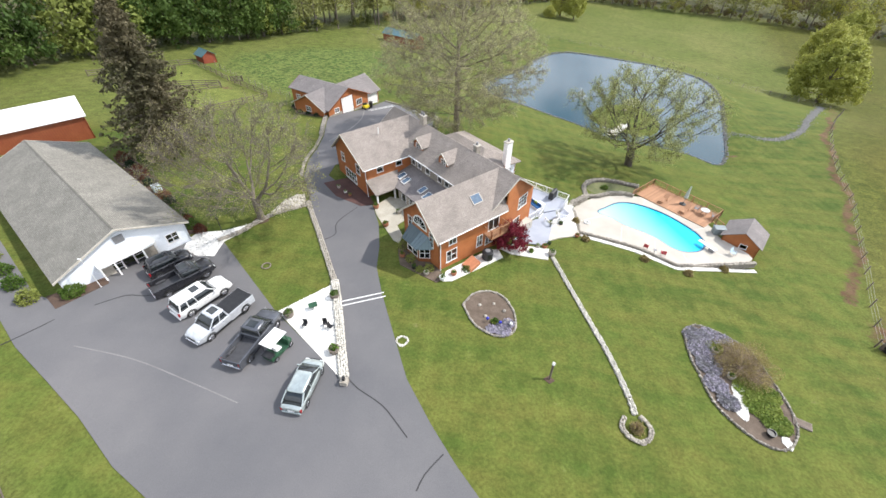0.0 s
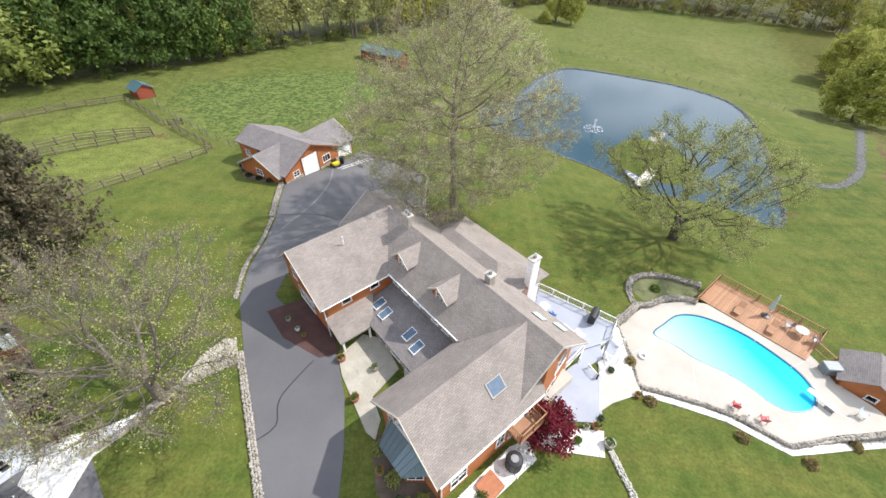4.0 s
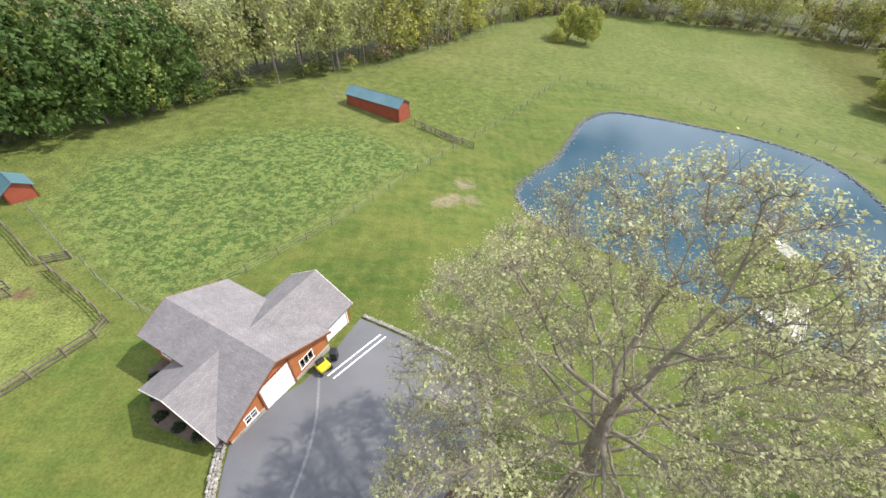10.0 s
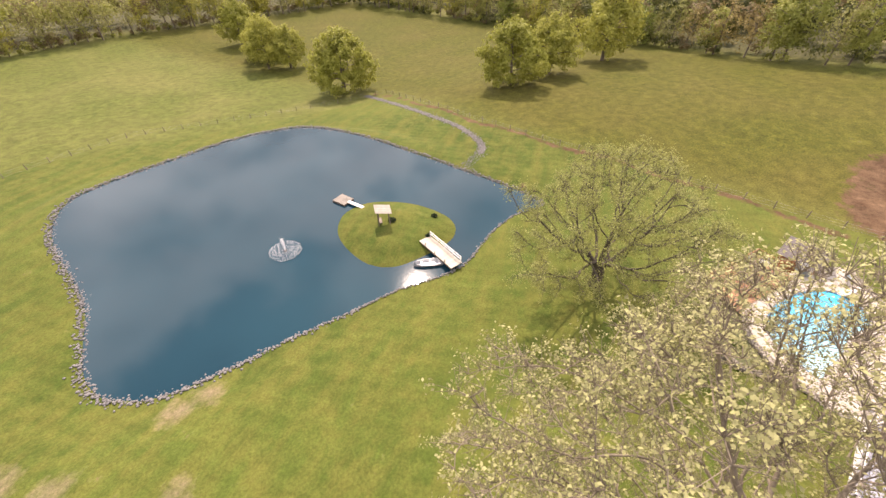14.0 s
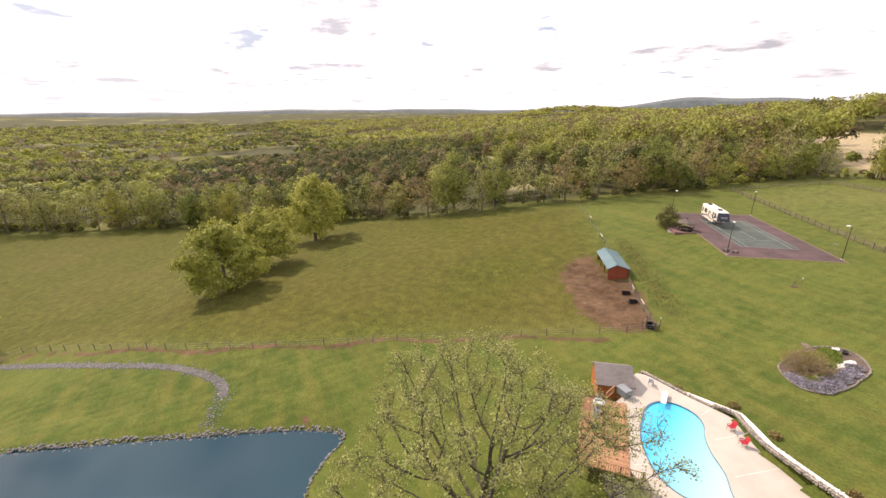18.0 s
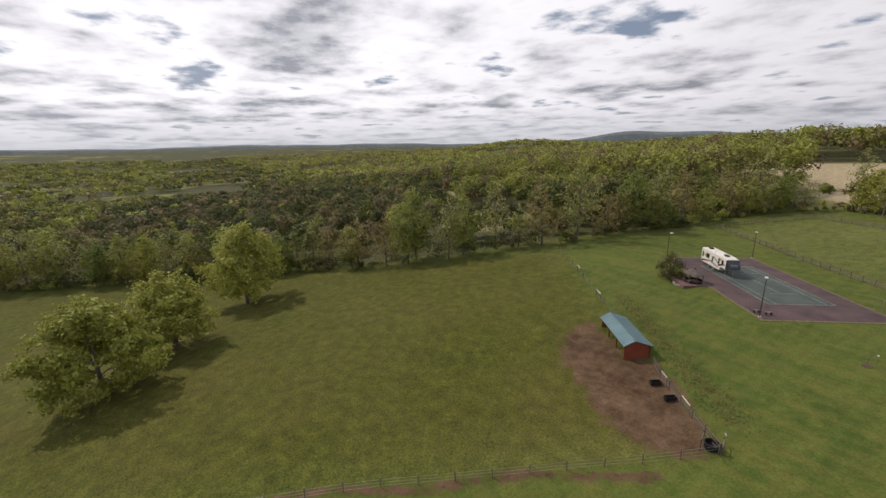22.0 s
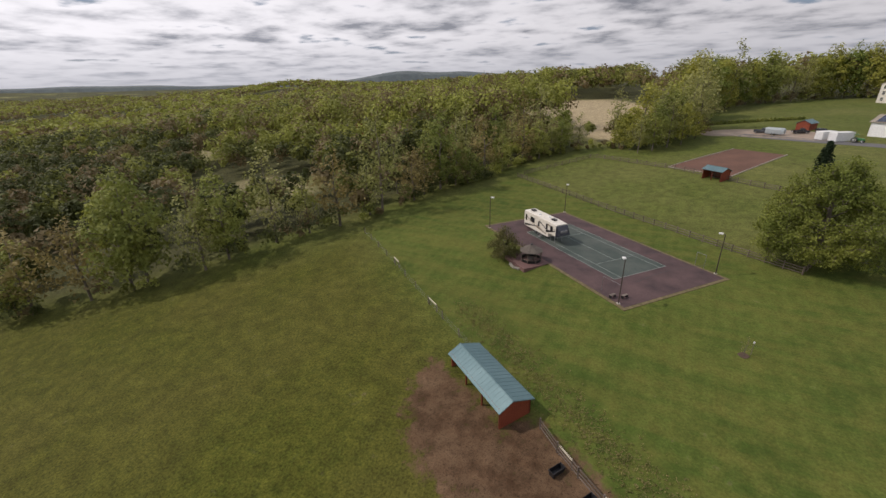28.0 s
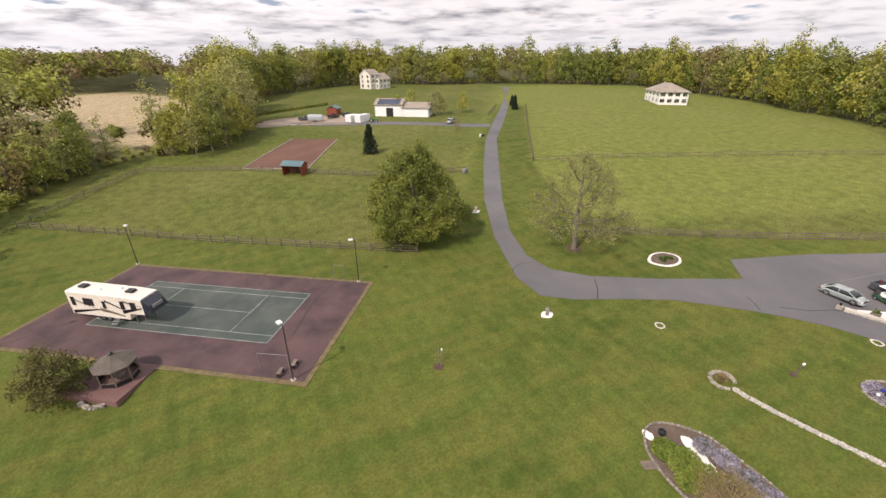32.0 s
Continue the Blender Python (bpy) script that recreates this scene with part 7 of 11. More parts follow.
def canopy(name, spots, heights, radii, per, size, rng, mat, label, puffs=7, low=0.3):
    """Far woods as one mass: crowns of leafy puffs over the lie of the land."""
    n = len(spots)
    c = rng.normal(0, 1, (n, puffs, 3))
    c /= np.linalg.norm(c, axis=2, keepdims=True)
    c[..., 2] = np.abs(c[..., 2]) * 1.1 - 0.25
    c[:, 0] = (0, 0, 0.75)
    c *= rng.uniform(0.5, 0.8, (n, puffs, 1))
    pr = rng.uniform(0.32, 0.58, (n, puffs))
    k = rng.integers(0, puffs, (n, per))
    w = rng.normal(0, 1, (n, per, 3)) + np.array((0, 0, 0.45))
    w /= np.linalg.norm(w, axis=2, keepdims=True)
    row = np.arange(n)[:, None]
    u = c[row, k] + w * (pr[row, k] * rng.uniform(0.75, 1.05, (n, per)))[..., None]
    out = w * 0.75 + u * 0.6
    u = u * np.stack((radii, radii, heights * (1 - low) * 0.52), -1)[:, None]
    base = land(spots[:, 0], spots[:, 1])
    # east crowns tinted darker: browner leaf plus cloud shade put into the colour
    tint = np.repeat(np.where((rng.random(n) < 0.13 + 0.12 * east_woods(spots[:, 0], spots[:, 1])) & (spots[:, 0] > 0), 2.4, 0) + rng.uniform(-0.45, 0.85, n) - 0.8 * ((spots[:, 0] < -40) & (spots[:, 1] > 50)) + 0.45 * ((spots[:, 1] > 140) & (spots[:, 0] > -60)) + 0.3 * (spots[:, 1] < -95) - 0.7 * east_woods(spots[:, 0], spots[:, 1]) * (np.hypot(spots[:, 0], spots[:, 1]) < 700) - 0.7 * ((spots[:, 0] > 260) & (spots[:, 1] > -150)), per * 3).astype(np.float32)
    u += np.stack((spots[:, 0], spots[:, 1], base + heights * (low + (1 - low) * 0.45)), -1)[:, None]
    v, f = leaves_np(u.reshape(-1, 3), 1.0, rng, 0.3, 0.1, out.reshape(-1, 3), True, 0.42)
    sz = np.repeat(np.asarray(size), per)[:, None, None]
    v = v.reshape(-1, 3, 3)
    mid = v.mean(1, keepdims=True)
    v = mid + (v - mid) * sz
    me = mesh_np(name, v.reshape(-1, 3), f, mat)
    me.attributes.new("tint", "FLOAT", "POINT").data.foreach_set("value", tint)
    return tagged(new(name, me), label, "woods", kind="stuff")


def scatter(r0, r1, gap):
    n = int(math.pi * (r1 * r1 - r0 * r0) / (gap * gap))
    a, r = rng.random(n) * math.tau, np.sqrt(rng.uniform(r0 * r0, r1 * r1, n))
    x, y = 30 + r * np.sin(a), 40 + r * np.cos(a)
    ok = ~inside(x, y, CLEAR) & ~inside(x, y, TAN) & ~inside(x, y, GLADE) & ~inside(x, y, GLADE_FAR)
    ok &= line_distance(x, y, ((225, -152), (196, -117))) > 9
    return np.stack((x[ok], y[ok]), -1)


M_CANOPY = foliage("mixed_spring_canopy", (0.075, 0.088, 0.026), (0.33, 0.35, 0.075), scale=0.03, russet=(0.20, 0.155, 0.075), vary=0.14)
for k, (a, b, gap, per, size) in enumerate(((0, 330, 7.2, 220, 0.50), (330, 800, 11, 100, 0.95), (800, 2900, 23, 22, 2.6))):
    sp = scatter(a, b, gap)
    if k == 2:
        sp = sp[np.sin(sp[:, 0] / 170) * np.sin(sp[:, 1] / 130 + 1) + 0.5 * np.sin((sp[:, 0] + sp[:, 1]) / 61) > -0.4]
    az = np.degrees(np.arctan2(sp[:, 0] - 30, sp[:, 1] - 40))
    east = (az > 50) & (az < 172)
    if k == 0:
        ed = np.abs(edge_distance(sp[:, 0], sp[:, 1], CLEAR))
        sp = sp[(ed > np.where(thin_belt(sp[:, 0], sp[:, 1]), 9, 4.5)) & (east | (ed < 50)) & ~(thin_belt(sp[:, 0], sp[:, 1]) & ((ed > 12) | (rng.random(len(sp)) < 0.35)))]
    else:
        sp = sp[east | ((k == 1) & ((az > 172) | (az < -95)) & (np.abs(edge_distance(sp[:, 0], sp[:, 1], CLEAR)) < 75))]
    ew = east_woods(sp[:, 0], sp[:, 1])
    hh = rng.uniform(11, 19, len(sp)) * np.where((sp[:, 0] > 50) & (sp[:, 0] < 115) & (sp[:, 1] > -135) & (sp[:, 1] < -66), 0.6, np.where((sp[:, 1] < -95) | (sp[:, 0] < -80), 1.45, 1.0 - 0.1 * ew))
    hh = np.where(inside(sp[:, 0], sp[:, 1], THICKET), hh * 0.7, hh)
    canopy("woods", sp, hh, hh * rng.uniform(0.26, 0.42, len(sp)) * (1, 1.3, 3.0)[k], per, size * np.where(sp[:, 1] < -95, 1.1, 1.0), rng, M_CANOPY, ("spring woods beyond the fields", "spring woods across the valley", "distant woods on the far slopes")[k], (7, 6, 4)[k])
# brambles and saplings along the edge of the woods
edge = np.array(curve_pts(CLEAR, 2.0, True))
edge = np.r_[edge, edge] + rng.normal(0, 1.3, (2 * len(edge), 2))
edge = edge[~inside(edge[:, 0], edge[:, 1], CLEAR)]
hh = rng.uniform(1.8, 6.5, len(edge)) * np.where((edge[:, 0] > 55) & (edge[:, 0] < 112) & (edge[:, 1] > -130) & (edge[:, 1] < -66), 0.6, 1.0)
canopy("undergrowth", edge, hh, hh * rng.uniform(0.35, 0.6, len(edge)), 130, np.full(len(edge), 0.24), rng, M_CANOPY, "brambles and saplings along the woods' edge", 6, 0.05)
# ---- pool terrace ----
POOL = curve_pts([(20.9, 54.5), (22.4, 55.9), (24.2, 57.2), (26.2, 57.4), (28.3, 56.6), (30.6, 54.9), (32.4, 52.6), (33.5, 50.6), (33.6, 48.6), (32.4, 47.1), (30.4, 46.7), (28.9, 47.5), (27.8, 49.0), (26.2, 50.4), (24.2, 51.6), (22.6, 53.2)], 0.45, True)
POOL = [(x + 0.4, y + 0.2) for x, y in POOL]


def ringed(name, outer, inner, z, depth, mat, parent=None):
    """A level slab with a hole in it."""
    bm = bmesh.new()
    for loop in (outer, inner):
        vs = [bm.verts.new((x, y, z)) for x, y in loop]
        for a, b in zip(vs, vs[1:] + vs[:1]):
            bm.edges.new((a, b))
    bmesh.ops.triangle_fill(bm, use_beauty=True, edges=bm.edges[:])
    bmesh.ops.recalc_face_normals(bm, faces=bm.faces[:])
    for f in bm.faces:
        if f.normal.z < 0:
            f.normal_flip()
    rim = [e for e in bm.edges if e.is_boundary]
    for v in bmesh.ops.extrude_edge_only(bm, edges=rim)["geom"]:
        if isinstance(v, bmesh.types.BMVert):
            v.co.z -= depth
    return part(name, bm, mat, parent)


terrace = ringed("pool_terrace", POOLDECK, POOL, POOL_Z, 1.6, M_CONCRETE)
tagged(terrace, "pale broom-finished concrete terrace round the pool", "terrace", kind="structure")
for a, b in (((24.5, 57.4), (23.8, 58.6)), ((28.2, 56.9), (28.9, 58.4)), ((31.2, 54.4), (32.6, 56.0)), ((33.2, 51.6), (35.4, 52.6)), ((33.4, 48.2), (36.0, 46.2)), ((30.4, 46.5), (30.6, 44.0)), ((27.6, 48.8), (26.4, 43.6)), ((24.0, 51.4), (22.6, 46.0)), ((21.6, 53.6), (18.2, 52.0))):
    bm = bmesh.new()
    d = (Vector(b) - Vector(a)).normalized()
    s = Vector((-d.y, d.x)) * 0.03
    bm.faces.new([bm.verts.new((*q, POOL_Z + 0.004)) for q in (Vector(a) - s, Vector(b) - s, Vector(b) + s, Vector(a) + s)])
    part("control_joint", bm, surf("joint_sealant", (0.6, 0.58, 0.53), (0.66, 0.63, 0.58), 2, 9), terrace)
pool = thing("swimming_pool", pose(27.5, 52, POOL_Z), "kidney-shaped pool of clear turquoise water with a darker tile line", "swimming pool")


def pool_water():
    m, nt, s = mat_new("clear_pool_water")
    tc = nt.nodes.new("ShaderNodeTexCoord")
    sp = nt.nodes.new("ShaderNodeSeparateXYZ")
    nt.links.new(tc.outputs["Object"], sp.inputs[0])
    mx = nt.nodes.new("ShaderNodeMath")
    mx.operation, mx.inputs[1].default_value = "MULTIPLY_ADD", 0.35
    nt.links.new(sp.outputs[1], mx.inputs[0])
    nt.links.new(sp.outputs[0], mx.inputs[2])
    n = tex(nt, "ShaderNodeTexNoise", tc.outputs["Object"], Scale=2.5, Detail=3.0)
    col = mixed(nt, ranged(nt, mx.outputs[0], -4.5, 3.5), (0.45, 0.78, 0.85), (0.02, 0.46, 0.72))
    nt.links.new(col, s.inputs["Base Color"])
    s.inputs["Roughness"].default_value, s.inputs["IOR"].default_value = 0.05, 1.33
    bumped(nt, s, n.outputs[0], 0.08, 0.03)
    return m


bm = bmesh.new()
bmesh.ops.triangulate(bm, faces=[bm.faces.new([bm.verts.new((x - 27.5, y - 52, -0.1)) for x, y in POOL])])
part("water", bm, pool_water(), pool)
bm = bmesh.new()
lo = [bm.verts.new((x - 27.5, y - 52, -0.3)) for x, y in POOL]
hi = [bm.verts.new((x - 27.5, y - 52, 0.012)) for x, y in POOL]
inn = [bm.verts.new((v.co.x * 0.975, v.co.y * 0.975, 0.012)) for v in hi]
for k in range(len(lo)):
    j = (k + 1) % len(lo)
    bm.faces.new((lo[k], lo[j], inn[j], inn[k]))
    bm.faces.new((inn[k], inn[j], hi[j], hi[k]))
part("tile_line", bm, plain("blue_grey_tile", (0.06, 0.13, 0.20), 0.3), pool)
bm = bmesh.new()
box(bm, -0.28, 0.28, -0.9, 1.5, 0.42, 0.5, 0.03)
dv = thing("diving_board", pose(33.9, 47.8, POOL_Z, 0, 0, 32), "white diving board on a low stand", "diving board")
part("board", bm, M_WHITE, dv)
bm = bmesh.new()
box(bm, -0.25, 0.25, -0.8, -0.1, 0, 0.42)
part("stand", bm, M_STEEL, dv)
# cedar deck with a railing beside the pool
deck = thing("pool_deck", pose(32, 58, POOL_Z), "cedar deck with a low railing beside the pool", "deck")
d0, d1, d2 = Vector((27.2, 59.3)), Vector((31.3, 63.1)), Vector((38.4, 55.6))
ax = (d2 - d1).normalized()
ay = Vector((ax.y, -ax.x))
ay = -ay if ay.dot(Vector((27.5, 52)) - d1) < 0 else ay
NB = 40
L = (d2 - d1).length
bmb = bmesh.new()
box(bmb, -L / NB / 2 + 0.008, L / NB / 2 - 0.008, 0, 4.6, -0.06, 0.0)
board = mesh_of("board", bmb, M_DECKWOOD)
for k in range(NB):
    p = d1 + ax * L * (k + 0.5) / NB
    shared("board", board, deck, deck.matrix_basis.inverted() @ Matrix(((ax.x, ay.x, 0, p.x), (ax.y, ay.y, 0, p.y), (0, 0, 1, POOL_Z + 0.09), (0, 0, 0, 1))))
bm = bmesh.new()
for k in (0.2, 2.3, 4.3):
    a, b = d1 + ay * k, d2 + ay * k
    tube(bm, (a.x - 32, a.y - 58, -0.12), (b.x - 32, b.y - 58, -0.12), 0.1, n=4)
for k in range(5):
    a = d1 + ax * L * k / 4 + ay * 0.2
    tube(bm, (a.x - 32, a.y - 58, -2.6), (a.x - 32, a.y - 58, -0.05), 0.08, n=4)
part("joist", bm, M_FENCE, deck)


def railing(parent, a, b, z, h, mat, gap=0.14, post=1.6, thick=0.035, origin=(0, 0, 0)):
    a, b = Vector((*a, z)) - Vector(origin), Vector((*b, z)) - Vector(origin)
    n = max(1, round((b - a).length / post))
    for k in range(n + 1):
        p = a.lerp(b, k / n)
        bm = bmesh.new()
        box(bm, p.x - 0.055, p.x + 0.055, p.y - 0.055, p.y + 0.055, p.z - 0.1, p.z + h + 0.05)
        part("post", bm, mat, parent)
    for zz in (0.12, h):
        bm = bmesh.new()
        tube(bm, a + Vector((0, 0, zz)), b + Vector((0, 0, zz)), 0.045, n=4)
        part("rail", bm, mat, parent)
    m = int((b - a).length / gap)
    bm = bmesh.new()
    tube(bm, (0, 0, 0.1), (0, 0, h), thick * 0.5, n=4)
    bal = mesh_of("baluster", bm, mat)
    for k in range(1, m):
        shared("baluster", bal, parent, Matrix.Translation(a.lerp(b, k / m)))


railing(deck, d0, d1, POOL_Z + 0.09, 0.95, M_DECKWOOD, 0.2, 1.8, 0.04, (32, 58, POOL_Z))
railing(deck, d1, d2, POOL_Z + 0.09, 0.95, M_DECKWOOD, 0.2, 1.9, 0.04, (32, 58, POOL_Z))
railing(deck, d2, d2 + ay * 2.0, POOL_Z + 0.09, 0.95, M_DECKWOOD, 0.2, 1.9, 0.04, (32, 58, POOL_Z))
railing(deck, d2 + ay * 2.4, d2 + ay * 3.2 + ax * 1.6, POOL_Z + 0.05, 0.95, M_DECKWOOD, 0.2, 1.9, 0.04, (32, 58, POOL_Z))
# things on the deck
for x, y, t in ((31.4, 58.4, -46), (33.6, 56.0, -46)):
    o = thing("sun_lounger", pose(x, y, POOL_Z + 0.09, 0, 0, t), "cedar sun lounger with a raised back on the pool deck", "lounger", "loungers on the deck")
    for k in range(9):
        bm = bmesh.new()
        box(bm, -0.34, 0.34, -0.9 + k * 0.14, -0.9 + k * 0.14 + 0.12, 0.33, 0.37)
        part("slat", bm, M_DECKWOOD, o)
    bm = bmesh.new()
    slab(bm, ((-0.34, 0.36, 0.37), (0.34, 0.36, 0.37), (0.34, 0.95, 0.75), (-0.34, 0.95, 0.75)), 0.05)
    part("backrest", bm, M_DECKWOOD, o)
    for lx in (-0.3, 0.3):
        for ly in (-0.8, 0.5):
            bm = bmesh.new()
            box(bm, lx - 0.04, lx + 0.04, ly - 0.04, ly + 0.04, 0, 0.34)
            part("leg", bm, M_DECKWOOD, o)
um = thing("parasol", pose(34.0, 57.9, POOL_Z + 0.09), "closed grey-green parasol in a dark base", "parasol")
bm = bmesh.new()
lathe(bm, [(0.45, 0), (0.45, 0.08), (0.1, 0.16), (0.05, 0.4)], 14)
part("base", bm, M_BLACK, um)
bm = bmesh.new()
tube(bm, (0, 0, 0.1), (0.4, 0.5, 2.7), 0.03)
part("pole", bm, M_STEEL, um)
bm = bmesh.new()
tube(bm, (0.14, 0.17, 1.0), (0.4, 0.5, 2.75), 0.30, 0.07, 10)
part("canopy", bm, M_CANVAS, um)
o = thing("patio_table", pose(36.1, 55.6, POOL_Z + 0.09), "round glass-topped patio table with metal legs", "table")
bm = bmesh.new()
lathe(bm, [(0.6, 0.7), (0.62, 0.72), (0.6, 0.74)], 20)
part("tabletop", bm, plain("frosted_top", (0.45, 0.47, 0.46), 0.2), o)
for k in range(4):
    bm = bmesh.new()
    tube(bm, (0.45 * math.cos(k * 1.57), 0.45 * math.sin(k * 1.57), 0), (0.2 * math.cos(k * 1.57), 0.2 * math.sin(k * 1.57), 0.7), 0.025, n=6)
    part("leg", bm, M_BLACK, o)


def patio_chair(x, y, z, turn, mat, label, group, name="patio_chair"):
    o = thing(name, pose(x, y, z, 0, 0, turn), label, "chair", group)
    bm = bmesh.new()
    box(bm, -0.27, 0.27, -0.27, 0.27, 0.38, 0.46, 0.03)
    part("seat", bm, mat, o)
    bm = bmesh.new()
    slab(bm, ((-0.27, 0.24, 0.46), (0.27, 0.24, 0.46), (0.25, 0.42, 1.0), (-0.25, 0.42, 1.0)), 0.06)
    part("backrest", bm, mat, o)
    for lx in (-0.25, 0.25):
        bm = bmesh.new()
        tube(bm, (lx, -0.27, 0.62), (lx, 0.3, 0.62), 0.03, n=6)
        part("armrest", bm, mat, o)
        for ly in (-0.25, 0.25):
            bm = bmesh.new()
            tube(bm, (lx, ly, 0), (lx, ly, 0.62 if ly < 0 else 0.5), 0.022, n=6)
            part("leg", bm, M_STEEL, o)
    return o


patio_chair(25.9, 47.0, POOL_Z, 150, M_REDPL, "red-cushioned patio chair on the pool terrace", "red chairs")
patio_chair(27.7, 45.9, POOL_Z, 165, M_REDPL, "red-cushioned patio chair on the pool terrace", "red chairs")
patio_chair(36.4, 46.9, POOL_Z, 30, plain("pale_blue_plastic", (0.5, 0.62, 0.72), 0.5), "pale blue garden chair beside the pool shed", "", "garden_chair")
patio_chair(37.0, 54.6, POOL_Z + 0.09, 60, M_STEEL, "grey metal patio chair at the glass table", "table chairs")
patio_chair(35.3, 56.4, POOL_Z + 0.09, 240, M_STEEL, "grey metal patio chair at the glass table", "table chairs")
o = thing("side_table", pose(26.8, 46.3, POOL_Z), "small round metal side table between the red chairs", "table")
bm = bmesh.new()
lathe(bm, [(0.25, 0.48), (0.25, 0.51)], 14)
part("tabletop", bm, M_STEEL, o)
bm = bmesh.new()
tube(bm, (0, 0, 0), (0, 0, 0.48), 0.03)
part("leg", bm, M_STEEL, o)
o = thing("water_bin", pose(36.4, 51.4, POOL_Z - 0.1), "rounded grey plastic storage bin by the shed", "bin")
bm = bmesh.new()
box(bm, -0.7, 0.7, -0.5, 0.5, 0.1, 0.95, 0.12)
part("body", bm, plain("slate_plastic", (0.16, 0.19, 0.20), 0.5), o)
bm = bmesh.new()
box(bm, -0.74, 0.74, -0.54, 0.54, 0.95, 1.1, 0.08)
part("lid", bm, plain("slate_lid", (0.2, 0.23, 0.24), 0.45), o)
o = thing("life_ring", pose(19.4, 51.8, POOL_Z + 0.03), "white ring float lying on the terrace", "float")
bm = bmesh.new()
for k in range(18):
    a, b = k * math.tau / 18, (k + 1) * math.tau / 18
    tube(bm, (0.32 * math.cos(a), 0.32 * math.sin(a), 0.06), (0.32 * math.cos(b), 0.32 * math.sin(b), 0.06), 0.1, n=8, cap=False)
part("ring", bm, M_WHITE, o)
# raised planter and the stone walls of the terrace
PL = [(20.2, 58.6), (20.3, 60.8), (21.6, 62.6), (24.5, 63.1), (28.6, 61.8)]
stone_row("planter_wall", PL, 0.7, 1.5, "curved fieldstone wall of the raised planter", "wall", 0.22, 3, base=-4.3)
stone_row("planter_wall", [(20.4, 58.4), (22.0, 58.5), (24.0, 59.5), (26.0, 59.7), (27.3, 59.3)], 0.6, 0.5, "low fieldstone wall between planter and terrace", "wall", 0.2, 4, base=POOL_Z - 0.05)
sheet("planter_bed", curve_pts([(20.6, 58.9), (20.7, 60.7), (21.9, 62.3), (24.5, 62.8), (28.2, 61.6), (27, 59.8), (24, 59.9), (22, 59.0)], 0.8, True), surf("weedy_bed", (0.10, 0.12, 0.045), (0.17, 0.17, 0.08), 0.8, 9, 0.95), 0.0, 2, POOL_Z + 0.12, depth=0.9, label="weedy grass bed inside the raised planter", category="bed")
stone_row("terrace_wall", [(38.6, 45.7), (36.5, 45.3), (33.5, 44.8), (30.8, 44.2)], 0.5, 0.75, "dry-laid fieldstone wall edging the pool terrace", "wall", 0.21, 5, base=POOL_Z - 0.62)
stone_row("terrace_wall", [(30.6, 44.1), (28.6, 43.7), (27.2, 44.5), (24.5, 46.0), (20.4, 47.0), (17.6, 47.5)], 0.5, 0.4, "low dry-laid fieldstone wall along the pool terrace", "wall", 0.2, 7)
stone_row("terrace_wall", [(17.5, 47.8), (17.7, 51.4), (17.4, 55.0), (18.8, 56.4), (20.2, 57.8)], 0.6, 1.2, "fieldstone border between the deck steps and the pool", "wall", 0.22, 6, base=POOL_Z - 0.3)
TERRACE_BED = [(39.0, 45.0), (36.6, 44.5), (33.8, 44.0), (31, 43.4), (28.4, 42.9), (26.8, 43.7), (24.2, 45.2), (20.2, 46.2), (17.6, 46.7), (17.6, 47.3), (20.4, 46.8), (24.4, 45.8), (27.1, 44.3), (28.5, 43.5), (30.9, 44.0), (33.5, 44.6), (36.5, 45.1), (38.9, 45.6)]


def shrub(x, y, r, h, mat, label, seed=1, z=None, n=900, leaf=0.07, category="shrub", twig=False, group="", name="shrub"):
    """A bushy mound: stems and a crown of single leaves (or bare twigs)."""
    m = land_at(x, y) if z is None else pose(x, y, z)
    o = thing(name, m, label, category, group)
    rg = np.random.default_rng(seed)
    k = 26 if not twig else 420
    u = rg.normal(0, 1, (k, 3))
    u /= np.linalg.norm(u, axis=1, keepdims=True)
    u[:, 2] = np.abs(u[:, 2])
    e = u * np.array((r, r, h)) * rg.uniform(0.75, 1.0, (k, 1))
    s = np.c_[np.zeros((k, 3)) + (e * 0.25 if twig else 0), e, np.full(k, 0.02), np.full(k, 0.006)]
    v, f = tubes_np(s, 3)
    a = new("stem", mesh_np("stem", v, f, M_TWIG if twig else M_BARK))
    a.parent = o
    u = rg.normal(0, 1, (n, 3))
    u /= np.linalg.norm(u, axis=1, keepdims=True)
    u[:, 2] = np.abs(u[:, 2])
    lump = 1 + 0.18 * np.sin(u[:, :1] * 5 + seed) * np.cos(u[:, 1:2] * 6 + u[:, 2:] * 4)
    v, f = leaves_np(u * np.array((r, r, h)) * rg.uniform(0.7, 1.0, (n, 1)) * lump, leaf, rg, spread=0.04)
    b = new("foliage", mesh_np("foliage", v, f, mat))
    b.parent = o
    return o


for k, (x, y) in enumerate(((29.5, 42.4), (34.6, 44.4), (24.8, 43.9), (18.0, 46.2), (17.4, 50.2))):
    shrub(x, y, 0.55, 0.6, M_LEAF_RUST, "half-bare brown perennial clump at the terrace wall", 20 + k, n=350, leaf=0.09, twig=True, group="perennials")
shrub(23.4, 61.0, 0.6, 0.5, M_LEAF_SHRUB, "low clump of weeds in the planter", 31, POOL_Z + 0.1, 300, 0.1)

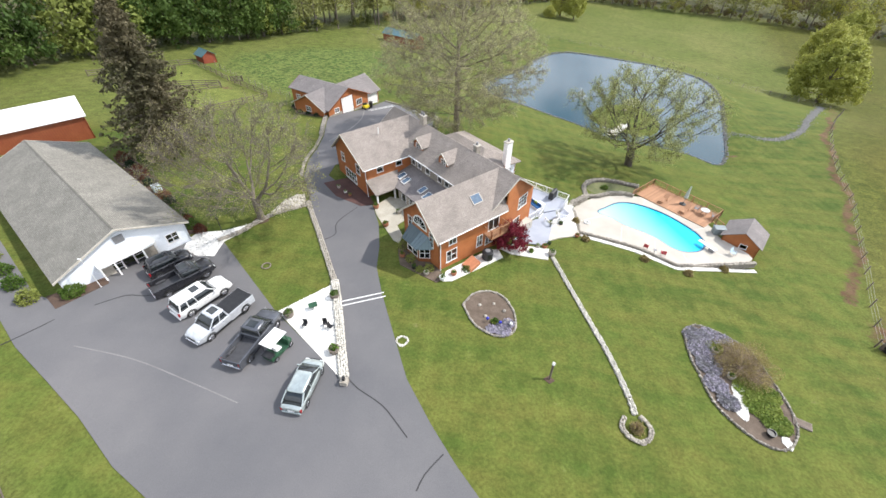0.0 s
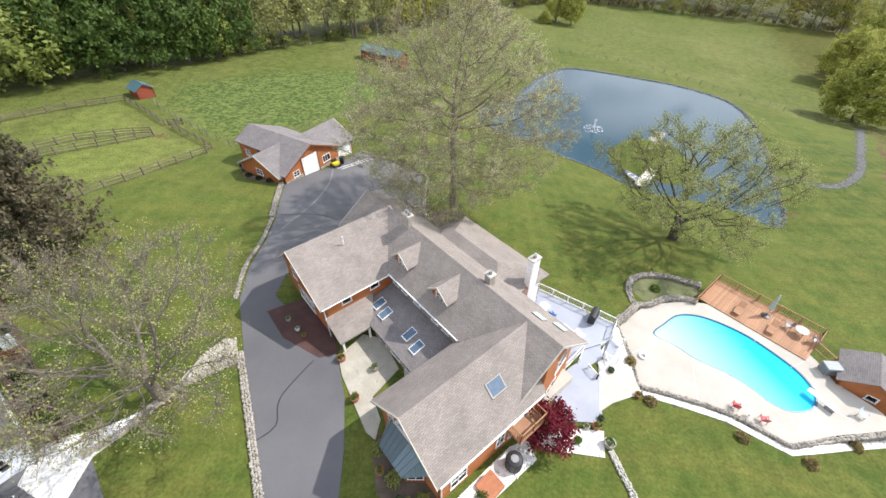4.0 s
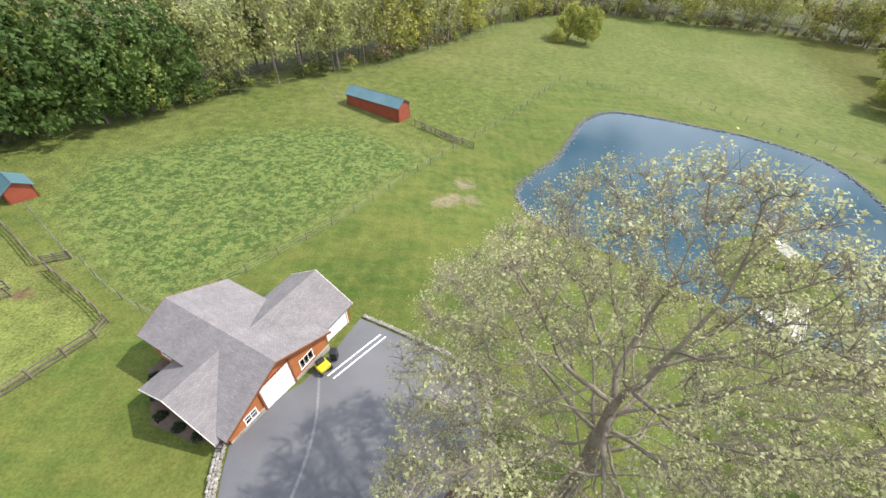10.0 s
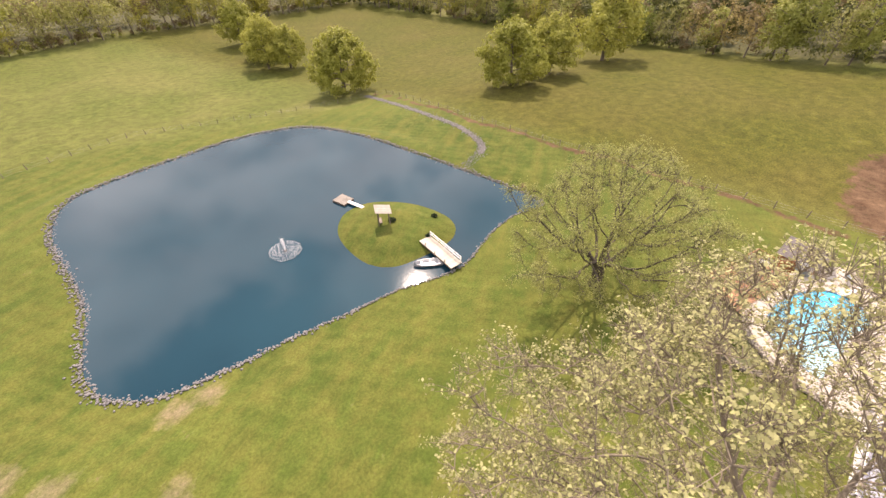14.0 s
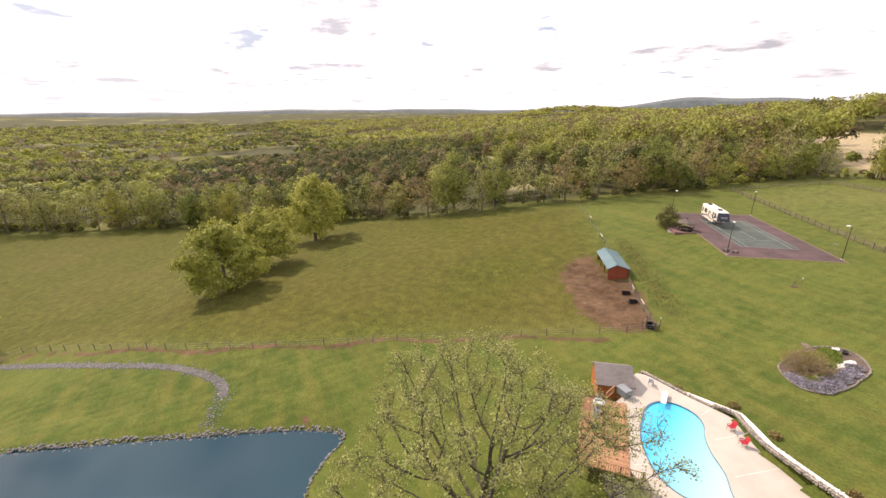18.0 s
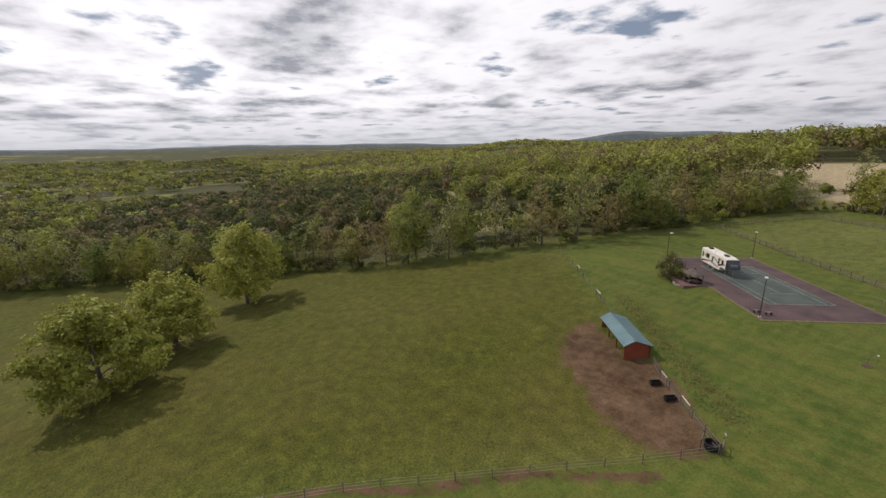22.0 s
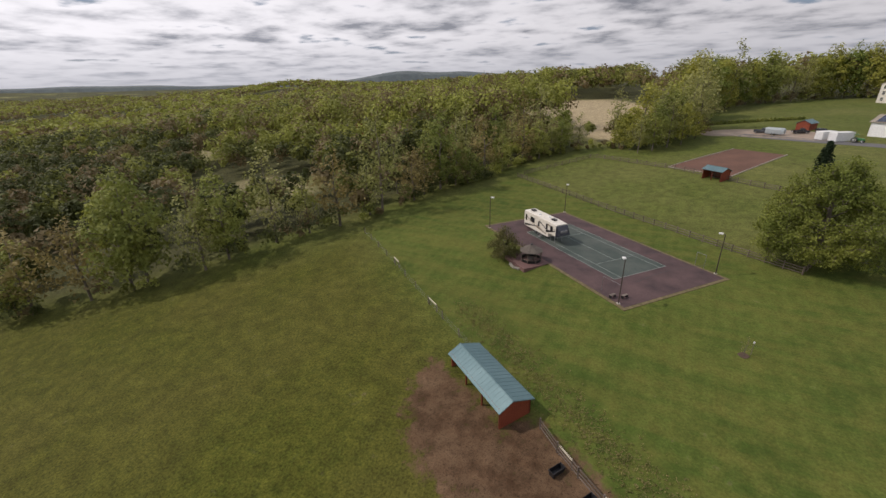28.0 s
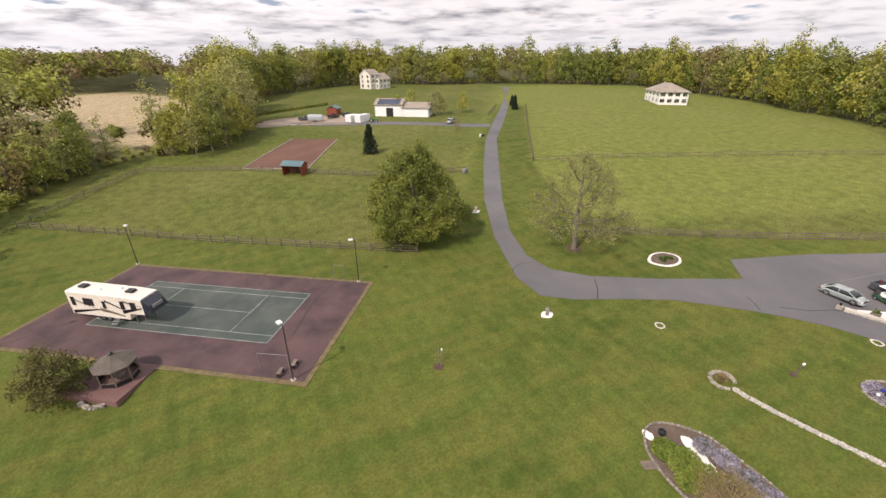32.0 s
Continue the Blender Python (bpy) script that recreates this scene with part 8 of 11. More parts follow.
# ---- rear deck of the house, steps and side patios ----
rd = thing("rear_deck", pose(12, 53, -1.35), "pale grey painted deck with white railings behind the house", "deck")
OUT = [(6.6, 54.4), (9.6, 58.2), (16.7, 53.9), (15.9, 52.2), (14.8, 51.5), (13.1, 50.8), (10.9, 48.4), (8.5, 50.2)]
LAND_B = [(13.1, 50.8), (14.8, 51.5), (14.8, 50.2), (13.06, 48.9), (12.3, 49.3)]
LAND_C = [(13.06, 48.9), (14.8, 50.2), (14.9, 49.0), (13.7, 47.8)]
sheet("platform", [(x - 12, y - 53) for x, y in OUT], M_DECKGREY, 0, 2, 0.0, rd, 0.18)
for pts_, drop in ((LAND_B, 0.2), (LAND_C, 0.4)):
    bm = bmesh.new()
    top = [bm.verts.new((x - 12, y - 53, -drop)) for x, y in pts_]
    low_ = [bm.verts.new((x - 12, y - 53, -2.2)) for x, y in pts_]
    bm.faces.new(top)
    for i in range(len(top)):
        j = (i + 1) % len(top)
        bm.faces.new((top[i], low_[i], low_[j], top[j]))
    bmesh.ops.recalc_face_normals(bm, faces=bm.faces[:])
    part("landing", bm, M_DECKGREY, rd)
for a, b in ((OUT[1], OUT[2]), (OUT[0], OUT[1])):
    railing(rd, a, b, -1.35, 0.95, M_WHITE, 0.16, 1.7, 0.03, (12, 53, -1.35))
railing(rd, (16.7, 53.9), (15.95, 52.3), -1.35, 0.95, M_WHITE, 0.16, 1.7, 0.03, (12, 53, -1.35))
railing(rd, (13.0, 50.7), (11.0, 48.5), -1.35, 0.95, M_WHITE, 0.16, 1.7, 0.03, (12, 53, -1.35))
for a, b, z in (((14.9, 49.0), (13.7, 47.8), -1.75), ((13.7, 47.8), (13.1, 48.8), -1.75), ((14.85, 50.2), (14.9, 49.05), -1.75), ((12.35, 49.3), (13.05, 50.7), -1.55), ((16.0, 52.15), (17.0, 51.8), -1.75), ((14.9, 50.05), (15.95, 49.75), -1.85)):
    railing(rd, a, b, z, 0.9, M_WHITE, 0.16, 1.4, 0.03, (12, 53, -1.35))
for k in range(4):
    bm = bmesh.new()
    q = [(15.9 + 0.26 * k, 52.2 - 0.1 * k), (14.8 + 0.26 * k, 50.1 - 0.1 * k), (15.1 + 0.26 * k, 49.9 - 0.1 * k), (16.2 + 0.26 * k, 52.0 - 0.1 * k)]
    vs = [bm.verts.new((x - 12, y - 53, -0.18 * (k + 1))) for x, y in q]
    bm.faces.new(vs)
    r = bmesh.ops.extrude_face_region(bm, geom=bm.faces[:])["geom"]
    for v in r:
        if isinstance(v, bmesh.types.BMVert):
            v.co.z -= 0.16
    part("step", bm, M_DECKGREY, rd)
bm = bmesh.new()
for x, y in OUT:
    tube(bm, ((x - 12) * 0.97, (y - 53) * 0.97, -1.8), ((x - 12) * 0.97, (y - 53) * 0.97, -0.1), 0.07, n=4)
part("deck_post", bm, M_WHITE, rd)
for a, b in ((OUT[1], OUT[2]), (OUT[2], OUT[3]), (OUT[3], OUT[4]), (OUT[5], OUT[6]), (OUT[6], OUT[7]), (OUT[0], OUT[1])):
    p, q = Vector((a[0] - 12, a[1] - 53)), Vector((b[0] - 12, b[1] - 53))
    d = (q - p).normalized()
    s = Vector((-d.y, d.x)) * 0.03
    bm = bmesh.new()
    vs = [bm.verts.new((*w, z)) for z in (-1.6, -0.02) for w in (p - s, q - s, q + s, p + s)]
    for f in ((3, 2, 1, 0), (4, 5, 6, 7), (0, 1, 5, 4), (1, 2, 6, 5), (2, 3, 7, 6), (3, 0, 4, 7)):
        bm.faces.new([vs[i] for i in f])
    part("skirt", bm, M_WHITE, rd)
o = thing("grill", pose(14.6, 54.4, -1.35, 0, 0, 60), "covered black barbecue grill on the rear deck", "grill")
bm = bmesh.new()
box(bm, -0.8, 0.8, -0.35, 0.35, 0.1, 0.95, 0.1)
part("cover", bm, M_BLACK, o)
bm = bmesh.new()
tube(bm, (-0.75, 0, 0.9), (0.75, 0, 0.9), 0.33, n=12)
part("hood", bm, M_BLACK, o)
so = thing("sectional_sofa", pose(11.9, 52.0, -1.35, 0, 0, -52), "white-framed outdoor sofa with blue cushions", "sofa")
bm = bmesh.new()
box(bm, -1.1, 1.1, -0.4, 0.4, 0, 0.25)
box(bm, -1.1, 1.1, 0.32, 0.42, 0.25, 0.75)
part("frame", bm, M_WHITE, so)
for k in range(3):
    bm = bmesh.new()
    box(bm, -1.0 + k * 0.68, -0.36 + k * 0.68, -0.36, 0.28, 0.25, 0.42, 0.05)
    part("cushion", bm, M_BLUE, so)
    bm = bmesh.new()
    box(bm, -1.0 + k * 0.68, -0.36 + k * 0.68, 0.16, 0.32, 0.42, 0.78, 0.05)
    part("cushion", bm, M_BLUE if k != 1 else plain("green_cushion", (0.25, 0.35, 0.08), 0.9), so)
o = thing("coffee_table", pose(12.9, 52.3, -1.35, 0, 0, -52), "low white outdoor table", "table")
bm = bmesh.new()
box(bm, -0.5, 0.5, -0.3, 0.3, 0.34, 0.4)
part("tabletop", bm, M_WHITE, o)
for lx in (-0.44, 0.44):
    for ly in (-0.24, 0.24):
        bm = bmesh.new()
        box(bm, lx - .03, lx + .03, ly - .03, ly + .03, 0, .34)
        part("leg", bm, M_WHITE, o)
patio_chair(10.6, 54.4, -1.35, 120, M_BLUE, "blue-cushioned chair on the rear deck", "deck chairs")
o = thing("bistro_table", pose(9.9, 55.3, -1.35), "round glass table on the rear deck", "table")
bm = bmesh.new()
lathe(bm, [(0.55, 0.7), (0.55, 0.73)], 18)
part("tabletop", bm, plain("pale_glass_top", (0.5, 0.55, 0.58), 0.1), o)
bm = bmesh.new()
lathe(bm, [(0.3, 0), (0.05, 0.06), (0.05, 0.7)], 10)
part("pedestal", bm, M_WHITE, o)
# lower grey patio and white gravel under the crimson maple
sheet("grey_patio", [(8.8, 43.4), (12.6, 43.6), (13.4, 44.4), (13.8, 46.4), (14.2, 48.2), (12.6, 49.6), (11.2, 48.4), (9.9, 45.8)], M_DECKGREY, 0.12, 2, label="pale grey patio below the rear deck", category="patio", depth=0.4)
sheet("concrete_walk", [(13.2, 44.6), (14.6, 45.6), (17.5, 46.9), (17.3, 48.0), (15.0, 48.9), (13.9, 47.6)], M_CONCRETE, 0.13, 2, label="concrete walk from the patio to the pool", category="path", depth=0.3)


def gravel(name, outline, lift, label, per=7, mat=None, size=(0.10, 0.22), seed=3):
    """White stone chips: a sheet with loose stones over it."""
    o = sheet(name, outline, mat or M_WHITESTONE, lift, 1.5, label=label, category="gravel bed", kind="structure", depth=0.2)
    rg = np.random.default_rng(seed)
    P_ = np.array(outline)
    area = (P_[:, 0].max() - P_[:, 0].min()) * (P_[:, 1].max() - P_[:, 1].min())
    q = np.stack((rg.uniform(P_[:, 0].min(), P_[:, 0].max(), int(area * per)), rg.uniform(P_[:, 1].min(), P_[:, 1].max(), int(area * per))), -1)
    q = q[inside(q[:, 0], q[:, 1], outline)]
    v, f = stones_np(np.c_[q, ground(q[:, 0], q[:, 1]) + lift + 0.01], rg.uniform(*size, len(q)), rg)
    c = new("chips", mesh_np("chips", v, f, mat or M_WHITESTONE))
    c.parent = o
    c["kind"] = "stuff"
    return o


gravel("white_stone_bed", [(8.6, 41.0), (12.8, 40.9), (13.2, 43.0), (8.8, 42.9), (7.2, 41.8)], 0.1, "white stone bed below the crimson maple", 9)
gravel("white_stone_bed", [(1.2, 35.0), (2.2, 35.2), (7.6, 40.2), (7.0, 41.6), (5.6, 40.9), (1.4, 36.6)], 0.08, "white stone bed along the house wall", 9)
gravel("white_stone_bed", [(13.9, 47.6), (15.0, 48.9), (17.3, 48.0), (17.4, 54.4), (16.6, 54.0), (15.6, 52.2), (14.4, 50.2)], 0.1, "white stone bed beside the deck steps", 9)
gravel("front_court_gravel", [(-9.0, 47.2), (-8.2, 45.4), (-6.2, 42.4), (-5.2, 40.9), (-4.4, 40.4), (-4.3, 42.0), (-5.3, 43.8), (-3.6, 46.6), (-5.6, 49.6), (-7.4, 49.8)], 0.07, "pale pebble court before the porch", 6, surf("pale_pebbles", (0.34, 0.31, 0.25), (0.44, 0.41, 0.34), 0.8, 16, 0.95, 0, 0.6), (0.06, 0.12))
sheet("shrub_bed", [(-4.5, 40.4), (-4.1, 38.4), (-3.6, 36.8), (0.6, 34.7), (1.2, 35.2), (0.9, 36.6), (-4.0, 41.0)], M_SOIL, 0.06, 1.5, label="dark mulched bed under the bay window", category="bed")
sheet("brick_court", [(-17.0, 51.4), (-14.4, 48.6), (-10.6, 46.9), (-9.0, 47.6), (-10.6, 50.4), (-14.2, 53.4)], M_BRICKPAVE, 0.06, 1.5, label="dark red brick paving before the west wing", category="paving")
J = tree_meshes("crimson_maple", 61, M_BARK_DK, M_LEAF_JAP, leaf_size=0.11, cluster=16, spread=0.17, leafy=0.97, r0=0.12, tip=0.012, twig=0.35, twigs=2, height=3.7, radius=2.0, trunk=0.6, low=0.7, leader=0.1, points=260, step=0.25, reach=2.5, kill=0.4, up=0.1)
tree("crimson_maple", J, 8.4, 42.2, 0, "rounded crimson Japanese maple beside the house wall")
gravel("white_gravel", TERRACE_BED, 0.06, "white marble chips along the terrace wall", 14)
# air-conditioning unit, cellar hatch, planters by the wall
o = thing("air_conditioner", pose(5.8, 39.6, -0.35, 0, 0, -46), "black round-topped air conditioner on a pad", "air conditioner")
bm = bmesh.new()
lathe(bm, [(0.62, 0), (0.62, 0.95), (0.55, 1.02), (0.2, 1.06)], 20)
part("casing", bm, M_BLACK, o)
bm = bmesh.new()
lathe(bm, [(0.3, 1.06), (0.28, 1.1)], 16)
part("fan_grille", bm, M_STEEL, o)
o = thing("cellar_hatch", pose(4.2, 38.0, -0.3, 0, 0, -46), "orange-stained cellar hatch against the wall", "hatch")
bm = bmesh.new()
slab(bm, ((-0.7, -0.9, 0.35), (0.7, -0.9, 0.35), (0.7, 0.5, 0.85), (-0.7, 0.5, 0.85)), 0.4)
part("door", bm, plain("orange_stain", (0.5, 0.2, 0.1), 0.6), o)


def urn(x, y, s, mat, label, z=None, group="planters", plant=True, seed=1):
    o = thing("planter", land_at(x, y, 0, 0.02) if z is None else pose(x, y, z), label, "planter", group)
    o.scale = (s, s, s)
    bm = bmesh.new()
    lathe(bm, [(0.20, 0), (0.30, 0.1), (0.36, 0.3), (0.33, 0.46), (0.38, 0.5), (0.3, 0.5), (0.28, 0.4)], 14)
    part("pot", bm, mat, o)
    if plant:
        rg = np.random.default_rng(seed)
        v, f = leaves_np(np.c_[rg.normal(0, .16, (60, 2)), rg.uniform(.45, .75, 60)], 0.09, rg, spread=0.03)
        p = new("plant", mesh_np("plant", v, f, M_LEAF_SHRUB))
        p.parent = o
    return o


for k, (x, y, s, m) in enumerate(((2.3, 36.2, 0.9, M_TERRA), (1.2, 35.3, 1.0, M_WHITE), (-0.6, 35.8, .8, M_STONE), (-2.0, 36.5, .8, M_BLACK), (-3.6, 38.2, .9, M_TERRA), (-6.6, 43.4, 1.0, M_TERRA), (-5.6, 46.3, .9, M_STONE), (-8.6, 46.9, 1.0, M_TERRA), (12.6, 43.2, .9, M_TERRA),
                                  (11.8, 43.1, .7, M_STONE), (13.2, 44.0, .7, M_BLACK), (13.3, 41.9, 1.2, M_STONE), (15.2, 48.8, .8, M_BLACK), (17.0, 46.6, .8, M_TERRA), (10.9, 41.9, .8, M_LEAF_SHRUB), (-14.6, 50.6, .7, M_STONE), (-13.4, 49.6, .6, M_WHITE), (-12.6, 49.0, .6, M_TERRA))):
    urn(x, y, s, m, "small pot with green shoots by the house" if s < 0.9 else "garden pot planted with greenery by the house", seed=k)
for x, y, r, h in ((3.6, 37.2, .55, .6), (-0.4, 36.6, .6, .7), (-2.6, 37.8, .6, .8), (-3.9, 39.8, .6, .9), (-1.4, 36.3, .5, .5)):
    shrub(x, y, r, h, M_LEAF_SHRUB if x > 0 else M_LEAF_WOOD, "small clipped shrub in the bed by the wall", int(abs(x) * 10), n=500, leaf=0.06, group="wall shrubs")

# ---- dry stone walls and edgings across the lawns ----
stone_row("lawn_wall", [(13.4, 41.4), (14.4, 37.7), (15.9, 32.3), (17.1, 27.9), (17.8, 24.1), (17.9, 22.6)], 0.5, 0.2, "long low wall of pale fieldstone across the lawn", "wall", 0.16, 10, PALE)
stone_row("wall_end_ring", [(17.0, 22.2), (16.6, 21.4), (17.0, 20.6), (17.9, 20.3), (18.7, 20.9), (18.8, 21.8), (18.3, 22.4)], 0.35, 0.2, "ring of fieldstone round a small planting", "edging", 0.18, 11)
shrub(17.7, 21.3, 0.6, 0.9, M_LEAF_RUST, "half-bare shrub inside the stone ring", 12, n=300, leaf=0.06, twig=True)
stone_row("drive_wall", [(-5.4, 22.3), (-7.0, 26.5), (-8.8, 31.2), (-9.6, 33.0)], 0.8, 0.32, "pale fieldstone wall between drive and gravel", "wall", 0.19, 13, PALE)
stone_row("drive_edging", [(-9.6, 33.0), (-11.4, 36.2), (-13.9, 40.6), (-16.2, 44.5), (-17.4, 46.6)], 0.6, 0.24, "fieldstone edging beside the drive", "edging", 0.19, 14)
stone_row("drive_edging", [(-20.6, 52.6), (-21.6, 57), (-21.7, 61.5), (-22.3, 66)], 0.4, 0.2, "grey fieldstone edging along the drive", "edging", 0.2, 15)
stone_row("drive_wall", [(-22.4, 66.2), (-23.3, 69.6), (-24.2, 73.2), (-24.7, 75.3)], 0.7, 0.4, "low fieldstone wall beside the garage drive", "wall", 0.21, 16)
stone_row("court_edging", [(-16.6, 88.3), (-11, 85.6), (-5.3, 82.0), (-4.5, 76), (-4.2, 71)], 0.35, 0.25, "dark timber and stone edging of the upper court", "edging", 0.2, 17)
stone_row("tree_wall", [(-24.2, 37.4), (-22.6, 39.4), (-21.9, 41.0), (-20.2, 43.6), (-18.0, 45.4), (-17.2, 46.2)], 0.6, 0.3, "fieldstone wall curving past the maple", "wall", 0.2, 18)
gravel("tree_bed", [(-21.0, 43.6), (-20.4, 46.2), (-19.4, 48.0), (-18.4, 48.0), (-17.6, 46.6), (-18.6, 45.0)], 0.08, "rubble bed by the maple", 8, surf("grey_rubble", (0.34, 0.31, 0.26), (0.46, 0.43, 0.37), 1, 9), (0.15, 0.35))
gravel("shop_gravel", [(-27.5, 37.0), (-27.2, 38.3), (-24.5, 39.2), (-22.4, 40.8), (-22.2, 39.8), (-23.6, 37.4), (-23.3, 34.8), (-24.9, 34.5), (-27.0, 35.2)], 0.07, "white stone bed at the workshop corner", 9)
WEDGE = [(-13.5, 28.3), (-9.6, 32.8), (-7.5, 26.7), (-5.7, 22.2)]
gravel("gravel_wedge", WEDGE, 0.07, "wedge of white stone chips beside the parking court", 10)
stone_row("planted_ring", [(-1.5 + .5 * math.cos(a * .35), 26.7 + .5 * math.sin(a * .35)) for a in range(19)], 0.2, 0.1, "small ring of white stones in the lawn", "edging", 0.2, 61, PALE)
stone_row("planted_ring", [(15.7 + .5 * math.cos(a * .35), 12.8 + .5 * math.sin(a * .35)) for a in range(19)], 0.2, 0.1, "small ring of white stones in the lawn", "edging", 0.2, 61, PALE)
for k, (x, y) in enumerate(((-12.2, 27.9), (-8.9, 30.9), (-6.9, 24.6))):
    urn(x, y, 1.25, M_BARK, "half-barrel planter on the white gravel", seed=40 + k, group="barrel planters")
o = thing("garden_arch", land_at(-10.4, 29.2, 30), "low green metal plant stand on the gravel", "plant stand")
bm = bmesh.new()
box(bm, -0.4, 0.4, -0.3, 0.3, 0.5, 0.58)
part("tray", bm, M_GREENPL, o)
bm = bmesh.new()
tube(bm, (0, 0, 0), (0, 0, 0.5), 0.04)
part("leg", bm, M_GREENPL, o)
for x, y, t in ((-8.6, 27.3, 20), (-8.0, 27.0, 80), (-10.3, 26.9, 0)):
    o = thing("bent_chair", land_at(x, y, t, 0.05), "small dark iron garden chair on the gravel", "chair", "iron chairs")
    bm = bmesh.new()
    box(bm, -0.2, 0.2, -0.2, 0.2, 0.38, 0.42)
    part("seat", bm, M_BLACK, o)
    bm = bmesh.new()
    box(bm, -0.2, 0.2, 0.18, 0.22, 0.42, 0.85)
    part("backrest", bm, M_BLACK, o)
    for lx in (-.18, .18):
        for ly in (-.18, .18):
            bm = bmesh.new()
            tube(bm, (lx, ly, 0), (lx, ly, .4), .015, n=5)
            part("leg", bm, M_BLACK, o)
o = thing("stone_pillar", land_at(-5.2, 21.8), "stacked stone pillar with a small lantern at the wall's end", "pillar")
bm = bmesh.new()
box(bm, -0.3, 0.3, -0.3, 0.3, -0.1, 0.5, 0.04)
part("base", bm, M_STONE, o)
bm = bmesh.new()
box(bm, -0.1, 0.1, -0.1, 0.1, 0.5, 0.85)
part("lantern", bm, M_BLACK, o)

# flower beds in the lawn
def flower_bed(name, outline, label, seed, phlox=(), green=(), white=(), soil=M_SOIL):
    o = sheet(name, curve_pts(outline, 0.5, True), soil, 0.06, 1.5, label=label, category="flower bed", depth=0.2)
    stone_row("bed_edging", outline + outline[:1], 0.25, 0.16, "fieldstone edging of the flower bed", "edging", 0.17, seed)
    rg = np.random.default_rng(seed)
    for k, (x, y, r, n) in enumerate(phlox):
        shrub_mat(name, x, y, r, n, M_PHLOX, "mat of lavender creeping phlox in bloom", seed + k)
    for k, (x, y, r, n) in enumerate(green):
        shrub_mat(name, x, y, r, n, M_LEAF_COVER, "low yellow-green ground cover in the flower bed", seed + 9 + k)
    for x, y, r in white:
        gravel("white_chips", curve_pts([(x + r, y), (x, y + r * 1.6), (x - r, y), (x, y - r * 1.6)], 0.3, True), 0.1, "patch of white stone chips in the flower bed", 25)
    return o


def shrub_mat(name, x, y, r, n, mat, label, seed):
    rg = np.random.default_rng(seed)
    o = thing("ground_cover", land_at(x, y), label, "ground cover", kind="stuff")
    a, q = rg.random(n) * math.tau, np.sqrt(rg.random(n)) * r
    px, py = q * np.cos(a), q * np.sin(a)
    hz = ground(x + px, y + py) - float(land(np.array([x]), np.array([y]))[0])
    v, f = leaves_np(np.c_[px, py, hz + 0.1 + 0.12 * rg.random(n)], 0.09, rg, 0.9, 0.03)
    c = new("foliage", mesh_np("foliage", v, f, mat))
    c.parent = o
    c["kind"] = "stuff"


flower_bed("lawn_bed", [(3.6, 32.0), (4.5, 33.6), (6.1, 34.3), (7.6, 33.7), (8.6, 31.7), (8.6, 29.6), (7.6, 28.6), (6.2, 28.7), (4.7, 29.8)], "oval mulched flower bed in the lawn", 50, [(7.4, 29.3, 0.8, 900), (8.0, 30.2, .55, 500), (6.4, 29.2, .5, 350)], [(6.7, 30.2, .35, 200)])
shrub(6.7, 30.2, .4, .4, M_LEAF_SHRUB, "yellow-green hosta in the lawn bed", 51, n=250, leaf=.1)
for x, y, s in ((5.2, 32.2, .3), (6.6, 32.6, .25), (7.6, 31.8, .35), (5.8, 30.8, .3), (7.9, 30.6, .3)):
    o = thing("bed_stone", land_at(x, y, 30, 0.12), "rounded stone lying in the flower bed", "stone", "bed stones")
    shared("stone", STONES[1], o, Matrix.Scale(s * 1.3, 4))
for x, y, m, lab in ((7.2, 29.9, M_BLUEGLAZE, "cobalt glass gazing ball in the flower bed"), (6.0, 30.2, M_BLUEGLAZE, "small cobalt glass ball in the flower bed"), (8.2, 29.9, M_WHITE, "white garden ornament in the flower bed")):
    o = thing("gazing_ball", land_at(x, y), lab, "ornament")
    bm = bmesh.new()
    tube(bm, (0, 0, 0), (0, 0, 0.35), 0.03)
    part("stand", bm, M_BLACK, o)
    bm = bmesh.new()
    bmesh.ops.create_uvsphere(bm, u_segments=14, v_segments=9, radius=0.16, matrix=Matrix.Translation((0, 0, 0.5)))
    part("ball", bm, m, o, smooth=True)
BED2 = [(25.3, 32.6), (26.9, 33.7), (28.9, 33.2), (31.0, 31.2), (31.4, 27.8), (31.4, 25.2), (30.8, 23.0), (29.2, 21.4), (27.5, 21.5), (26.0, 22.9), (25.0, 24.8), (24.9, 27.3), (24.8, 29.4)]
flower_bed("lawn_bed", BED2, "long mulched flower bed with phlox and a weeping shrub", 60, [(26.4, 32.0, 1.3, 2400), (26.1, 30.4, 1.2, 2000), (26.1, 28.6, 1.1, 1800), (25.9, 26.6, 1.0, 1500), (26.3, 25.0, .9, 1100), (27.9, 32.4, 1.1, 1300), (29.2, 32.2, .7, 500)],
           [(29.0, 25.0, 1.5, 2400), (29.4, 23.6, 1.2, 1500), (30.2, 26.2, 1.0, 1200), (28.6, 26.6, 1.2, 1100), (27.6, 31.0, .8, 500)], [(27.7, 26.2, .55), (27.4, 25.2, .6), (27.0, 24.2, .55), (29.4, 21.9, .4)], M_SOIL)
o = shrub(29.2, 28.9, 2.9, 2.4, M_LEAF_RUST, "wide weeping cherry, nearly bare and tawny", 61, n=6500, leaf=0.045, twig=True, category="shrub", name="weeping_shrub")
for k, (x, y) in enumerate(((27.4, 30.4), (27.6, 27.6), (28.3, 22.4))):
    urn(x, y, 0.9, M_BLACK if k == 2 else M_STONE, "dark pail planter in the long bed" if k == 2 else "weathered stone ornament in the long bed", seed=70 + k, plant=k != 2, group="bed ornaments")
